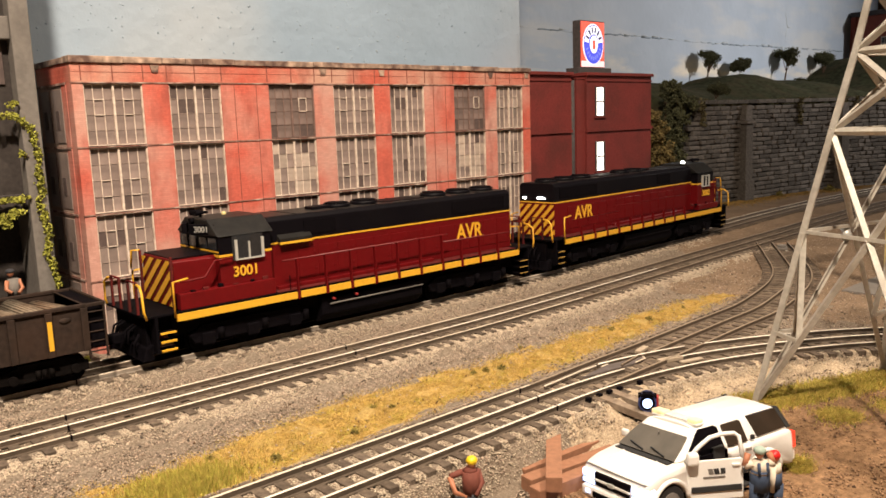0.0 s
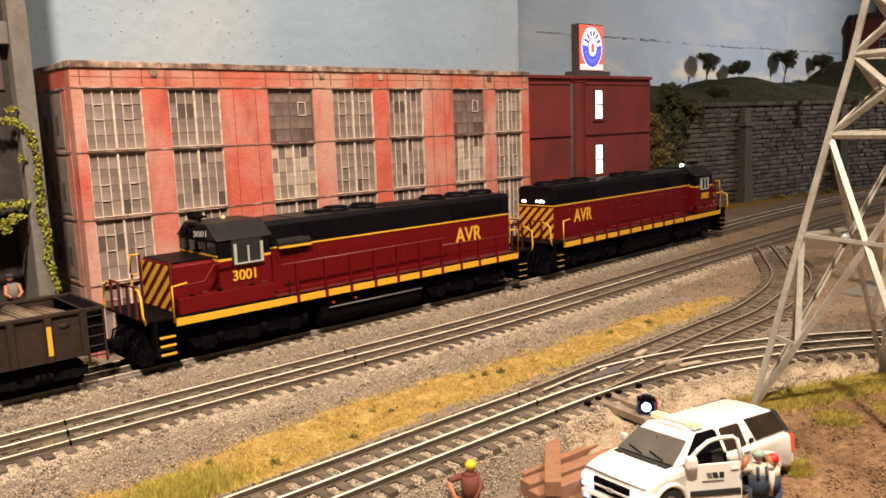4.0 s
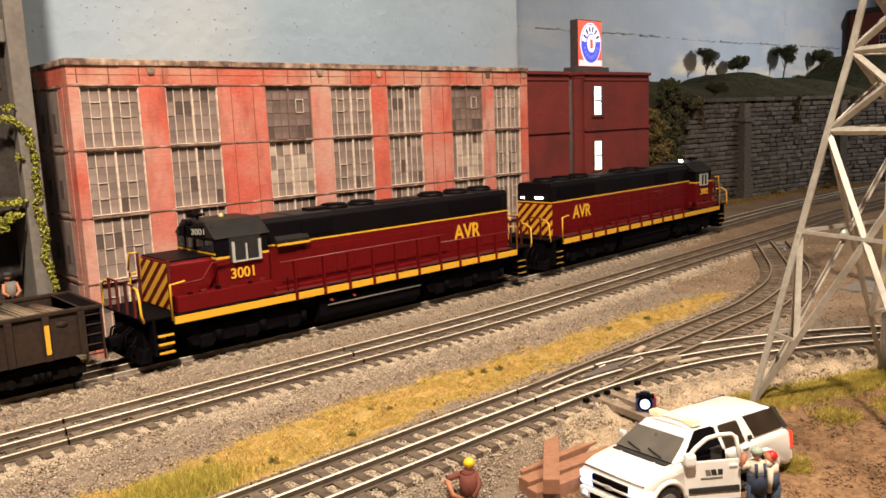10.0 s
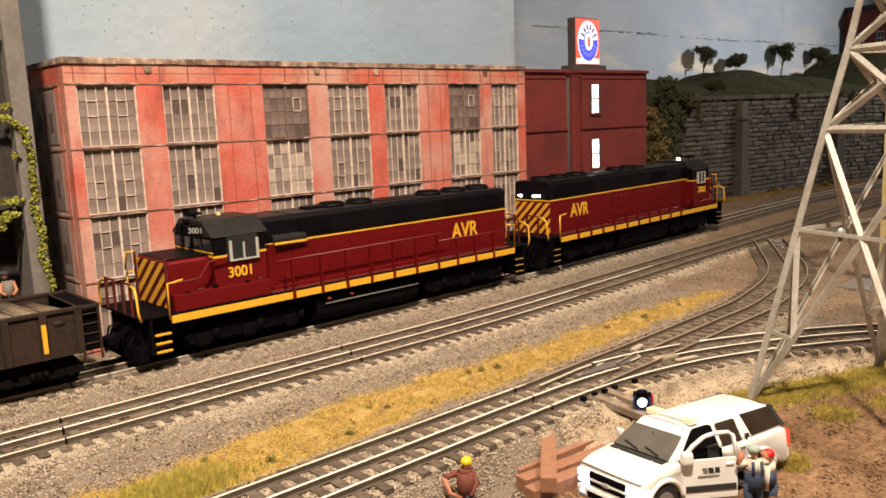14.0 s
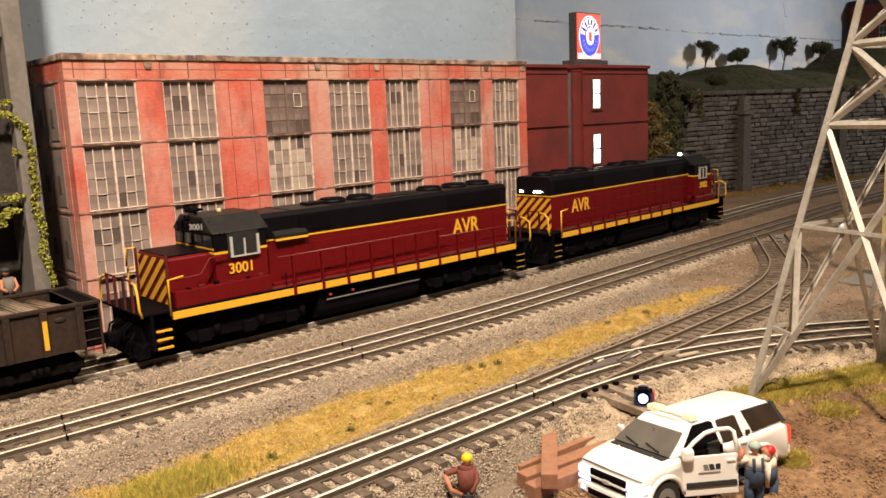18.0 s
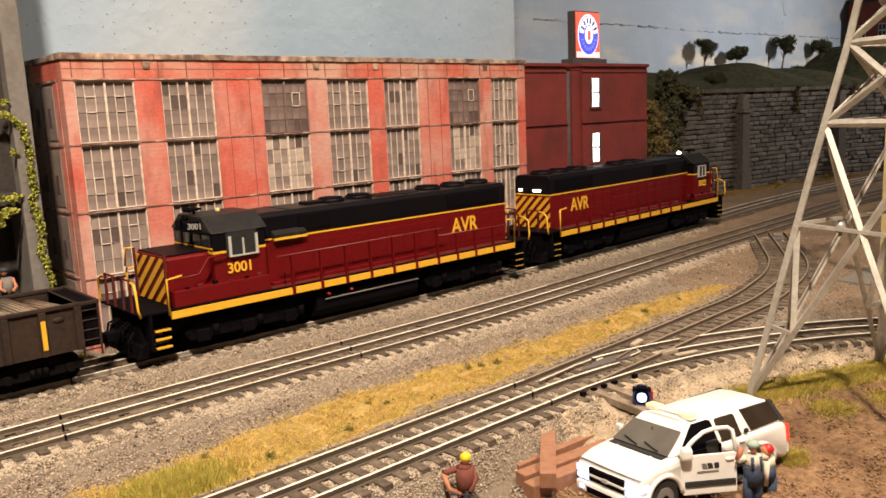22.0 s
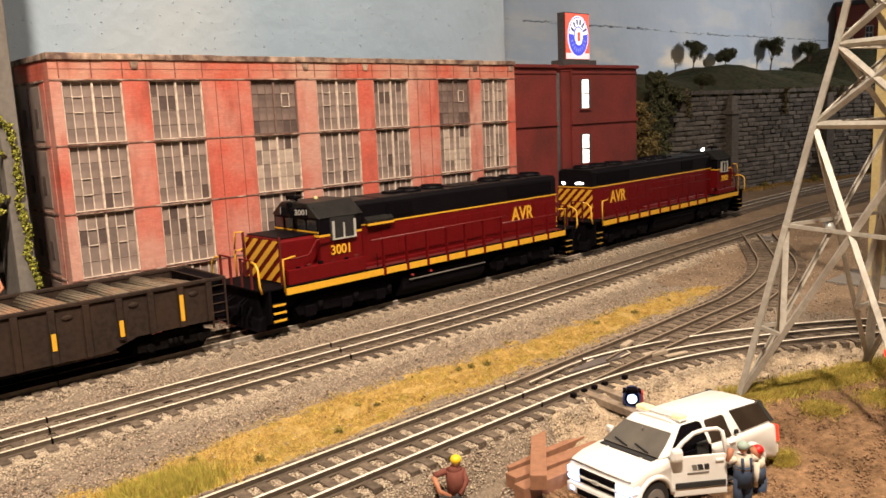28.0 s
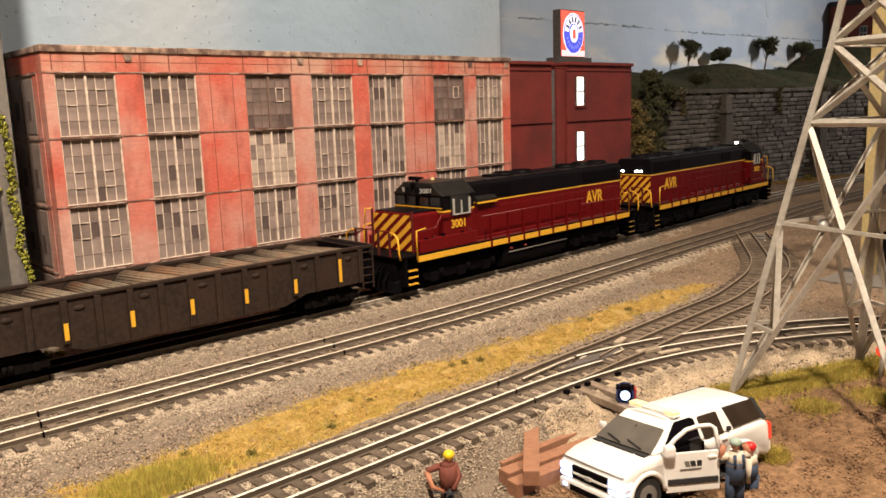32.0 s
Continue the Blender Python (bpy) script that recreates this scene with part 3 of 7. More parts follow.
    for r in range(4):
        z1, z0 = BELTS[r] - 0.0010, BELTS[r + 1] + 0.0010
        for c, (a, b) in enumerate(WIN_X):
            kind = "ABCABCA"[c]
            broken, vents = PANES[min(r, 2)][kind]
            dark = kind == "C" and r == 0
            w, h = b - a, z1 - z0
            sash = M["sash_dark"] if dark else M["sash"]
            t = 0.0009
            bm = bmesh.new()
            outer = [(a, z0), (b, z0), (b, z1), (a, z1)]
            inner = [(a + t, z0 + t * 0.7), (b - t, z0 + t * 0.7), (b - t, z1 - t * 0.7), (a + t, z1 - t * 0.7)]
            vs = [[bm.verts.new((x, y, z)) for x, z in ring] for ring, y in ((outer, FY + 0.0008), (inner, FY + 0.0008), (inner, FY + 0.004), (outer, FY + 0.004))]
            for q, s in ((0, 1), (1, 2), (2, 3), (3, 0)):
                for i in range(4):
                    bm.faces.new((vs[q][i], vs[q][(i + 1) % 4], vs[s][(i + 1) % 4], vs[s][i]))
            bmesh.ops.recalc_face_normals(bm, faces=bm.faces[:])
            win = part("window", bm, sash, ob)
            cols, rows = 6, 4
            for k in range(1, cols):
                th = 0.00075 if k == 3 else 0.00030
                piece("mullion", ("m", k == 3, dark, r), (-th, 0, z0 + t, th, 0.0022 if k == 3 else 0.0006, z1 - t), sash if k == 3 or not dark else M["sash_dark"], win, pose(a + w * k / cols, FY + 0.0010 + (0 if k == 3 else 0.0012), 0))
            for k in range(1, rows):
                piece("glazing_bar", ("g", c, dark), (a + t, 0, -0.00014, b - t, 0.0004, 0.00014), M["sash_dark"] if dark else M["sash_dim"], win, pose(0, FY + 0.0024, z0 + h * k / rows))
            for k, row in vents:
                x, z = a + w * (k + 0.5) / cols, z0 + h * (row + 0.5) / rows
                hw, hh = w / cols / 2, h / rows * 0.5
                bm = bmesh.new()
                for e in (-1, 1):
                    box(x + e * hw - 0.0003, FY + 0.0017, z - hh, x + e * hw + 0.0003, FY + 0.0024, z + hh, bm=bm)
                    box(x - hw, FY + 0.0018, z + e * hh - 0.0003, x + hw, FY + 0.0023, z + e * hh + 0.0003, bm=bm)
                part("vent_sash", bm, M["sash"], win)
            joined = bmesh.new()
            for i in range(cols):
                for j in range(rows):
                    px, pz = a + w * (i + 0.5) / cols, z0 + h * (j + 0.5) / rows
                    hw, hh = w / cols / 2, h / rows / 2
                    out = (i, j) in broken or rng.random() < 0.012
                    pale = kind == "C" and r == 1 and rng.random() < 0.42
                    if not out and (r > 1 or c == 6):
                        quad_box(joined, px - hw + 0.0001, FY + 0.0028, pz - hh + 0.0001, px + hw - 0.0001, FY + 0.0032, pz + hh - 0.0001)
                    else:
                        # a missing pane is a dark sheet in place of the shaded inside
                        piece("pane", ("p", c, r, out, pale), (-hw, 0, -hh, hw, 0.0004, hh), M["inside_shade"] if out else M["pane_pale"] if pale else M["pane_dim"] if dark else M["pane"], win, pose(px, FY + 0.0028, pz, rng.uniform(-1, 1), 0, rng.uniform(-1.5, 1.5)))
            if len(joined.verts):
                tagged(part("panes", joined, M["pane_joined"], win), kind="stuff")
            else:
                joined.free()


def maroon_building():
    ob = thing("brick_building", Matrix(), "dark red brick two-storey building with lit windows", "building")
    y, top = 0.115, 0.2145
    part("wall", box(0.488, y + 0.004, -0.012, 0.573, 0.183, top - 0.004), M["maroon_brick"], ob)
    part("wall", box(0.598, y, -0.012, 0.738, 0.19, top - 0.004), M["maroon_brick"], ob)
    part("coping", box(0.486, y + 0.001, top - 0.004, 0.575, 0.1835, top, 0.0006), M["maroon_brick"], ob)
    part("coping", box(0.596, y - 0.003, top - 0.004, 0.740, 0.192, top, 0.0006), M["maroon_brick"], ob)
    part("roof", box(0.600, y + 0.003, top, 0.736, 0.189, top + 0.0006), M["roof_dark"], ob)
    for x0, x1, yy in ((0.488, 0.573, y + 0.004), (0.598, 0.738, y)):
        part("corbel_band", box(x0, yy - 0.0012, top - 0.011, x1, yy, top - 0.0085, 0.0003), M["maroon_brick"], ob)
    part("recess", box(0.573, y + 0.045, -0.012, 0.598, 0.183, top - 0.010), M["maroon_brick"], ob)
    part("pilaster", box(0.5815, y + 0.003, -0.012, 0.5975, y + 0.045, top - 0.008), M["maroon_brick"], ob)
    part("pilaster_cap", box(0.5808, y + 0.0022, top - 0.008, 0.5978, y + 0.045, top - 0.0065, 0.0003), M["maroon_brick"], ob)
    # Dark pipe fills the gap beside the pilaster, standing in for its shade.
    part("drainpipe", tube([(0.5772, y + 0.0065, -0.01), (0.5772, y + 0.0065, 0.205)], 0.0032), M["roof_dark"], ob)
    for z in (0.1430,):
        part("ledge", box(0.488, y + 0.002, z - 0.002, 0.573, y + 0.004, z + 0.002), M["maroon_brick"], ob)
        part("ledge", box(0.597, y - 0.002, z - 0.002, 0.739, y, z + 0.002), M["maroon_brick"], ob)
    for z0, z1 in ((0.161, 0.196), (0.0915, 0.1275)):
        w = part("window", box(0.6145, y - 0.0012, z0 - 0.001, 0.6345, y, z1 + 0.001, 0.0003), M["roof_dark"], ob)
        part("pane", box(0.6170, y - 0.0018, z0, 0.6295, y - 0.0013, z1), M["lit_pane"], w, "glowing white pane")
        part("sill", box(0.613, y - 0.002, z0 - 0.003, 0.636, y, z0 - 0.001), M["maroon_brick"], w)
        part("glazing_bar", box(0.6170, y - 0.0022, (z0 + z1) / 2 - 0.0009, 0.6295, y - 0.0019, (z0 + z1) / 2 + 0.0009), M["roof_dark"], w)


def sign():
    ob = thing("roof_sign", pose(0.643, 0.150, 0.2146), "lit square red sign with a round blue and white emblem", "sign")
    part("base", box(-0.030, -0.010, 0, 0.040, 0.010, 0.008, 0.0005), M["roof_dark"], ob)
    part("case", box(-0.021, -0.006, 0.008, 0.030, 0.006, 0.068, 0.0005), M["roof_dark"], ob)
    part("face", box(-0.0195, -0.0068, 0.0095, 0.0285, -0.0061, 0.0665), M["sign_red"], ob)
    cz, cx = 0.038, 0.0045

    def disc(name, rx, rz, y, m, lo=0, hi=360, inner=0.0, dz=0.0, label=""):
        pts = [(cx + rx * math.sin(radians(q)), cz + dz + rz * math.cos(radians(q))) for q in np.linspace(lo, hi, 41)]
        if inner:
            pts += [(cx + inner * rx * math.sin(radians(q)), cz + dz + inner * rz * math.cos(radians(q))) for q in np.linspace(hi, lo, 41)]
        else:
            pts = pts[:-1]
        return part(name, prism(pts, "y", y - 0.0003, y), M[m], ob, label)

    part("glow_strip", box(-0.0195, -0.0071, 0.0095, 0.0285, -0.0069, 0.0170), M["sign_pink"], ob)
    disc("emblem_rim", 0.0214, 0.0262, -0.0072, "sign_white")
    disc("emblem_disc", 0.0198, 0.0246, -0.0076, "sign_blue")
    disc("emblem_band", 0.0188, 0.0234, -0.0080, "sign_white", -82, 82, 0.55)
    disc("emblem_centre", 0.0082, 0.0112, -0.0084, "sign_white")
    part("emblem_figure", box(cx - 0.0030, -0.0091, cz - 0.0062, cx + 0.0026, -0.0088, cz + 0.0052, 0.0001), M["sign_red"], ob)
    for k in range(6):
        q = radians(-62 + 25 * k)
        o = part("emblem_bar", box(-0.0014, -0.0087, -0.0034, 0.0014, -0.0084, 0.0034), M["sign_ink"], ob)
        o.matrix_basis = Matrix.Translation((cx + 0.0145 * math.sin(q), 0, cz + 0.0182 * math.cos(q))) @ Matrix.Rotation(q, 4, "Y")
    for k in range(9):
        q = radians(110 + 17.5 * k)
        o = part("emblem_bar", box(-0.0008, -0.0083, -0.0022, 0.0008, -0.0080, 0.0022), M["sign_pale_blue"], ob)
        o.matrix_basis = Matrix.Translation((cx + 0.0140 * math.sin(q), 0, cz + 0.0176 * math.cos(q))) @ Matrix.Rotation(q, 4, "Y")


M["sign_ink"] = mat("dark_sign_ink", (0.02, 0.02, 0.10), 0.4, glow=(0.02, 0.02, 0.12), glow_strength=0.3)
M["sign_pale_blue"] = mat("pale_blue_sign_face", (0.2, 0.25, 0.7), 0.4, glow=(0.20, 0.24, 0.85), glow_strength=0.8)
M["sign_pink"] = mat("pale_pink_sign_face", (0.8, 0.45, 0.45), 0.4, glow=(1.0, 0.62, 0.62), glow_strength=1.0)


# ---------------------------------------------------------------- locomotive
def hood_section(hw, z0, z1, c):
    return [(-hw, z0), (hw, z0), (hw, z1 - c), (hw - c, z1), (-hw + c, z1), (-hw, z1 - c)]


def locomotive(name, number):
    """Front (cab end) towards -x, rail top at z = 0."""
    ob = thing(name, Matrix(), "dark red and black six-axle diesel locomotive with yellow stripes", "locomotive", "locomotives of the train")
    S, W, DZ = 0.1728, 0.0353, 0.0365
    second = number.endswith("2")
    D = -0.0200 if second else 0.0
    HW = 0.0232
    part("deck", box(-S - 0.022, -W, DZ - 0.0016, S + 0.022, W, DZ, 0.0003), M["under"], ob)
    for s in (-1, 1):
        part("side_sill", box(-S, s * W - 0.0012, 0.0299, S, s * W + 0.0012, DZ - 0.0016), M["yellow"], ob, "yellow side sill stripe")
    part("frame", box(-S, -0.026, 0.018, S, 0.026, DZ - 0.0018), M["under"], ob)
    # fuel tank with its pipe rail
    part("fuel_tank", prism([(-0.031, 0.024), (-0.031, 0.011), (-0.024, 0.0045), (0.024, 0.0045), (0.031, 0.011), (0.031, 0.024)], "x", -0.052, 0.053, bevel=0.001), M["under"], ob)
    for s in (-1, 1):
        part("tank_pipe", tube([(-0.045, s * 0.0325, 0.0195), (0.052, s * 0.0325, 0.0195)], 0.0006), M["under"] if second else M["grey_post"], ob)
        for x in () if second else (-0.042, -0.020):
            part("filler_cap", tube([(x, s * 0.031, 0.0235), (x, s * 0.0345, 0.0235)], 0.0010, seg=8), M["red_lens_off"], ob)
    # long hood: red lower body, yellow line, black upper body
    hx0, hx1 = -0.094 + D, S + 0.002
    part("long_hood", box(hx0, -HW, DZ, hx1, HW, 0.0716, 0.0006), M["maroon"], ob)
    part("hood_stripe", box(hx0, -HW - 0.0004, 0.0716, hx1 + 0.0004, HW + 0.0004, 0.0728), M["yellow"], ob)
    part("hood_top", prism(hood_section(HW, 0.0728, 0.0922, 0.003), "x", hx0, hx1, bevel=0.0006), M["black"], ob)
    for s in (-1, 1):
        for i in range(13):
            x = hx0 + 0.028 + i * 0.0185
            part("access_door", box(x, s * HW - 0.0004, 0.0425, x + 0.0165, s * HW + 0.0004, 0.0665, 0.0002), M["maroon"], ob)
            for z in (0.048, 0.061):
                part("latch", box(x + 0.0142, s * HW - 0.0008, z, x + 0.0158, s * HW + 0.0008, z + 0.0012), M["maroon"], ob)
        for x0, x1 in ((0.098, 0.166), (-0.06, -0.03)):
            part("intake_grille", box(x0, s * HW - 0.0006, 0.076, x1, s * HW + 0.0006, 0.087), M["under"], ob)
        part("walkway_duct", box(-0.088, s * (HW + 0.0025) - 0.0025, DZ, 0.07, s * (HW + 0.0025) + 0.0025, DZ + 0.0032, 0.0005), M["maroon"], ob)
        y0, y1 = sorted((s * (HW + 0.0002), s * (W - 0.0002)))
        part("walkway", box(-0.093, y0, DZ, S - 0.004, y1, DZ + 0.0006), M["walkway"], ob)
    # thin panel pales the hood top: dust, and light from above
    part("roof_walk", box(hx0 + 0.002, -HW + 0.0045, 0.0922, hx1 - 0.002, HW - 0.0045, 0.0925), M["roof_black_lit"], ob, "dusty scuffed roof, paled for light from above")
    for k in range(6):
        x = hx0 + 0.030 + k * 0.040
        part("roof_seam", box(x - 0.0003, -HW + 0.0035, 0.0925, x + 0.0003, HW - 0.0035, 0.0928), M["under"], ob)
    # roof fans
    for x, r in ((-0.012, 0.0115), (0.0165, 0.0115), (0.096, 0.0120), (0.1275, 0.0120), (0.1585, 0.0120)):
        f = part("roof_fan", tube([(x, 0, 0.0915), (x, 0, 0.0952)], r, seg=20), M["black"], ob)
        part("fan_cap", tube([(x, 0, 0.0952), (x, 0, 0.0962)], r * 0.86, seg=20), M["under"], f)
    part("exhaust_pipe", box(-0.040, -0.006, 0.0915, -0.022, 0.006, 0.0950, 0.0008), M["black"], ob)
    part("roof_hatch", box(0.030, -0.012, 0.0920, 0.075, 0.012, 0.0932, 0.0004), M["black"], ob)
    part("lift_lug", box(S - 0.010, -0.003, 0.0922, S - 0.007, 0.003, 0.0950), M["black"], ob)
    # dynamic brake blister on the near shoulder
    for s in () if second else (-1, 1):
        bl = part("battery_box", prism([(s * HW, 0.0728), (s * (HW + 0.004), 0.0728), (s * (HW + 0.004), 0.0755), (s * HW, 0.0785)], "x", -0.084, -0.055), M["roof_black_lit"], ob)
        part("box_edge", box(-0.084, s * (HW + 0.004) - 0.0005, 0.0712, -0.055, s * (HW + 0.004) + 0.0005, 0.0730), M["yellow"], bl)
    # cab
    cx0, cx1, CW = -0.1365 + D, -0.0945 + D, 0.0320
    cab = part("cab", box(cx0, -CW, DZ, cx1, CW, 0.0690, 0.0006), M["maroon"], ob)
    part("cab_stripe", box(cx0 - 0.0004, -CW - 0.0004, 0.0690, cx1, CW + 0.0004, 0.0706), M["yellow"], ob)
    part("cab_front_stripe", box(cx0 - 0.0006, -CW + 0.001, 0.0722, cx0, CW - 0.001, 0.0733), M["yellow"], ob, "yellow line under the windscreen")
    part("cab_upper", box(cx0, -CW, 0.0706, cx1, CW, 0.0845, 0.0005), M["black"], ob)
    roof = part("cab_roof", prism([(-CW - 0.0015, 0.0838), (CW + 0.0015, 0.0838), (CW * 0.56, 0.0955), (-CW * 0.56, 0.0955)], "x", cx0 - 0.0012, cx1 + 0.002, bevel=0.0008), M["roof_black_lit"], ob)
    for s in (-1, 1):
        wx0, wx1 = (cx0 + 0.0115, cx0 + 0.0350) if not second else (cx0 + 0.0130, cx0 + 0.0320)
        wf = part("cab_window", box(wx0 - 0.0015, s * CW - 0.0012, 0.0660, wx1 - 0.0005, s * CW + 0.0012, 0.0835), M["glass_dark"], ob)
        part("window_sill", box(wx0, s * (CW + 0.001) - 0.0016, 0.0656, wx1, s * (CW + 0.001) + 0.0016, 0.0666), M["silver"], wf)
        if second:
            part("window_head", box(wx0, s * (CW + 0.001) - 0.0012, 0.0790, wx1, s * (CW + 0.001) + 0.0012, 0.0802), M["silver"], wf)
        for x, k in ((wx0 + 0.0009, 0.0012), ((wx0 + wx1) / 2 - 0.0003, 0.0007), (wx1 - 0.0012, 0.0012)):
            part("window_post", box(x - k * 0.7, s * (CW + 0.001) - 0.0012, 0.0660, x + k, s * (CW + 0.001) + 0.0012, 0.0805 if k > 0.0010 else 0.0785), M["silver"], wf)
    for y0, y1 in ((-0.029, -0.017), (-0.014, -0.003), (0.003, 0.014), (0.017, 0.029)):
        part("windscreen", box(cx0 - 0.0008, y0, 0.0740, cx0, y1, 0.0822, 0.0002), M["glass_dark"], ob)
    for s in (-1, 1):
        m = pose(cx0 - 0.0030, s * 0.0140, 0.0882) @ Matrix.Rotation(radians(-s * 32), 4, "Z")
        nb = part("number_board", box(-0.0012, -0.0105, -0.0038, 0.0025, 0.0105, 0.0038, 0.0004), M["under"], ob)
        nb.matrix_basis = m
        words(number, 0.0060, M["grey_digits"], ob, m @ pose(-0.0014, 0, 0) @ Matrix.Rotation(radians(-90), 4, "Z") @ Matrix.Rotation(radians(90), 4, "X"), "number_board_digit")
    hl = part("headlight", tube([(cx0 - 0.0010, 0.0035, 0.0935), (cx0 - 0.0040, 0.0035, 0.0935)], 0.0022, seg=10), M["under"], ob)
    horn = part("air_horn", tube([(cx0 + 0.006, 0.006, 0.0955), (cx0 + 0.006, 0.006, 0.0985)], 0.0012), M["under"], ob)
    for dy in (-0.004, 0.0, 0.004):
        part("trumpet", tube([(cx0 + 0.010, 0.006 + dy, 0.0988), (cx0 + 0.000, 0.006 + dy, 0.0988)], 0.0008, r1=0.0021, seg=8), M["under"], horn)
    part("roof_beacon", ball((cx0 + (0.029 if second else 0.024), 0.004, 0.0962), 0.0026 if second else 0.0019), M["beacon_lit"] if number.endswith("2") else M["brass"], ob)
    # short nose with yellow diagonal stripes
    nx0, NW = -0.1690 + 0.22 * D, 0.0265
    part("nose", prism([(-NW, DZ), (NW, DZ), (NW, 0.0690), (NW - 0.003, 0.0712), (-NW + 0.003, 0.0712), (-NW, 0.0690)], "x", nx0, cx0, bevel=0.0008), M["maroon"], ob)
    part("nose_top", box(nx0 + 0.001, -NW + 0.002, 0.0712, cx0, NW - 0.002, 0.0720), M["black"], ob)
    stripes(ob, nx0 - 0.0002, NW, DZ + 0.001, 0.0695, -1)
    stripes(ob, hx1 + 0.0002, HW, DZ + 0.001, 0.0700, 1)
    # rear end lights
    for y, hw in ((-0.0155, 0.0022), (0.0065, 0.0055)):
        part("rear_headlight", box(hx1, y - hw, 0.0756, hx1 + 0.0012, y + hw * 0.9, 0.0778, 0.0004), M["white_light"] if number.endswith("2") else M["glass_dark"], ob)
    for s in (-1, 1):
        part("nose_post", box(nx0 - 0.0022, s * NW - 0.0008, DZ, nx0 - 0.0006, s * NW + 0.0008, 0.0735), M["walkway"], ob)
    part("nose_rail", tube([(nx0 - 0.0014, NW, 0.0735), (nx0 - 0.006, NW + 0.004, 0.0735), (nx0 - 0.007, NW + 0.005, 0.060)], 0.0008), M["yellow"], ob, "yellow grab iron")
    # battery boxes stepping down in front of the cab
    for s in (-1, 1):
        prof = [(-0.1690, DZ), (-0.094, DZ), (-0.094, 0.0480), (-0.1690, 0.0480)] if not second else [(-0.166, DZ), (-0.114, DZ), (-0.114, 0.0430), (-0.1660, 0.0430)]
        y0, y1 = sorted((s * 0.0345, s * 0.0265))
        part("step_panel", prism(prof, "y", y0, y1, bevel=0.0005), M["maroon"], ob)
        top = prof[2][1]
        for k, x in enumerate((-0.158, -0.149, -0.137, -0.126, -0.112, -0.102)):
            part("ledge_fitting", box(x - 0.0016, s * 0.0315 - 0.0014, top, x + 0.0016 + 0.001 * (k % 2), s * 0.0315 + 0.0014, top + 0.0010 + 0.0008 * (k % 3), 0.0003), M["walkway"] if k % 2 else M["under"], ob)
        part("panel_seam", box(prof[1][0] + 0.0120, s * 0.0345 - 0.0002, DZ, prof[1][0] + 0.0126, s * 0.0345 + 0.0002, top), M["under"], ob)
        rail_pts = [(-0.168, s * W, 0.0565), (-0.150 + D * 0.6, s * W, 0.0575), (-0.142 + D * 0.7, s * W, 0.0680), (-0.128 + D * 0.8, s * W, 0.0685)]
        part("cab_handrail", tube(rail_pts, 0.0008), M["maroon"], ob)
    # walkway handrails
    posts = [-0.0755, -0.0495, -0.0255, -0.0010, 0.0230, 0.0480, 0.0735, 0.0968, 0.1200, 0.1438]
    for s in (-1, 1):
        for x in posts:
            top = 0.0605 if x < 0.078 else 0.0540
            part("post_bracket", box(x - (0.0018 if second else 0.0013), s * W - 0.0017, 0.0296, x + (0.0018 if second else 0.0013), s * W + 0.0017, DZ - 0.0008), M["maroon"], ob)
            part("handrail_post", box(x - 0.0006, s * W - 0.0016, 0.0292, x + 0.0006, s * W + 0.0012, top if not second else 0.045), M["maroon"], ob)
        part("handrail", tube([(-0.088, s * W, 0.0602), (0.0735, s * W, 0.0608), (0.0810, s * W, 0.0608)], 0.0007 if not second else 0.0005), M["maroon_lite"] if not second else M["maroon"], ob)
        part("handrail", tube([(0.0735, s * W, 0.0545), (0.1438, s * W, 0.0538), (0.160, s * W, 0.0538)], 0.0007 if not second else 0.0005), M["maroon_lite"] if not second else M["maroon"], ob)
        for e, x in ((-1, -S), (1, S)):
            part("grab_iron", tube([(x + e * 0.001, s * W, 0.0325), (x + e * 0.001, s * W, 0.0575), (x + e * -0.010, s * W, 0.0585)], 0.0009), M["yellow"], ob, "yellow grab iron")
            part("grab_iron", tube([(x + e * 0.021, s * W, 0.0345), (x + e * 0.0225, s * W, 0.040), (x + e * 0.0225, s * (W - 0.001), 0.053), (x + e * 0.0215, s * (W - 0.006), 0.0565), (x + e * 0.0215, s * (W - 0.012), 0.0575)], 0.0009), M["yellow"], ob, "yellow grab iron")
            part("end_post", box(x + e * 0.0215 - 0.0008, s * 0.0225 - 0.0008, DZ, x + e * 0.0215 + 0.0008, s * 0.0225 + 0.0008, 0.0590), M["walkway"], ob)
            part("end_post", box(x + e * 0.0215 - 0.0008, s * 0.008 - 0.0008, DZ, x + e * 0.0215 + 0.0008, s * 0.008 + 0.0008, 0.0590), M["walkway"], ob)
            part("end_rail", tube([(x + e * 0.0215, s * 0.0225, 0.0585), (x + e * 0.0215, s * 0.008, 0.0585)], 0.0007), M["maroon"], ob)
            for i, z in enumerate((0.0235, 0.0175, 0.0115)):
                st = part("step", box(min(x + e * 0.0005, x + e * 0.0135), s * (W - 0.005) - 0.005, z - 0.0008, max(x + e * 0.0005, x + e * 0.0135), s * (W - 0.005) + 0.005, z), M["under"], ob)
                part("step_edge", box(min(x + e * 0.0015, x + e * 0.0125), s * W - 0.0008, z - 0.0008, max(x + e * 0.0015, x + e * 0.0125), s * W + 0.0008, z + (0.0005 if e < 0 and not second else -0.0001)), M["yellow"] if e < 0 and not second else M["yellow_dull"], st)
            part("step_well", box(min(x + e * 0.0135, x + e * 0.0155), s * 0.030 - 0.0053, 0.010, max(x + e * 0.0135, x + e * 0.0155), s * 0.030 + 0.0053, DZ - 0.0018), M["under"], ob)
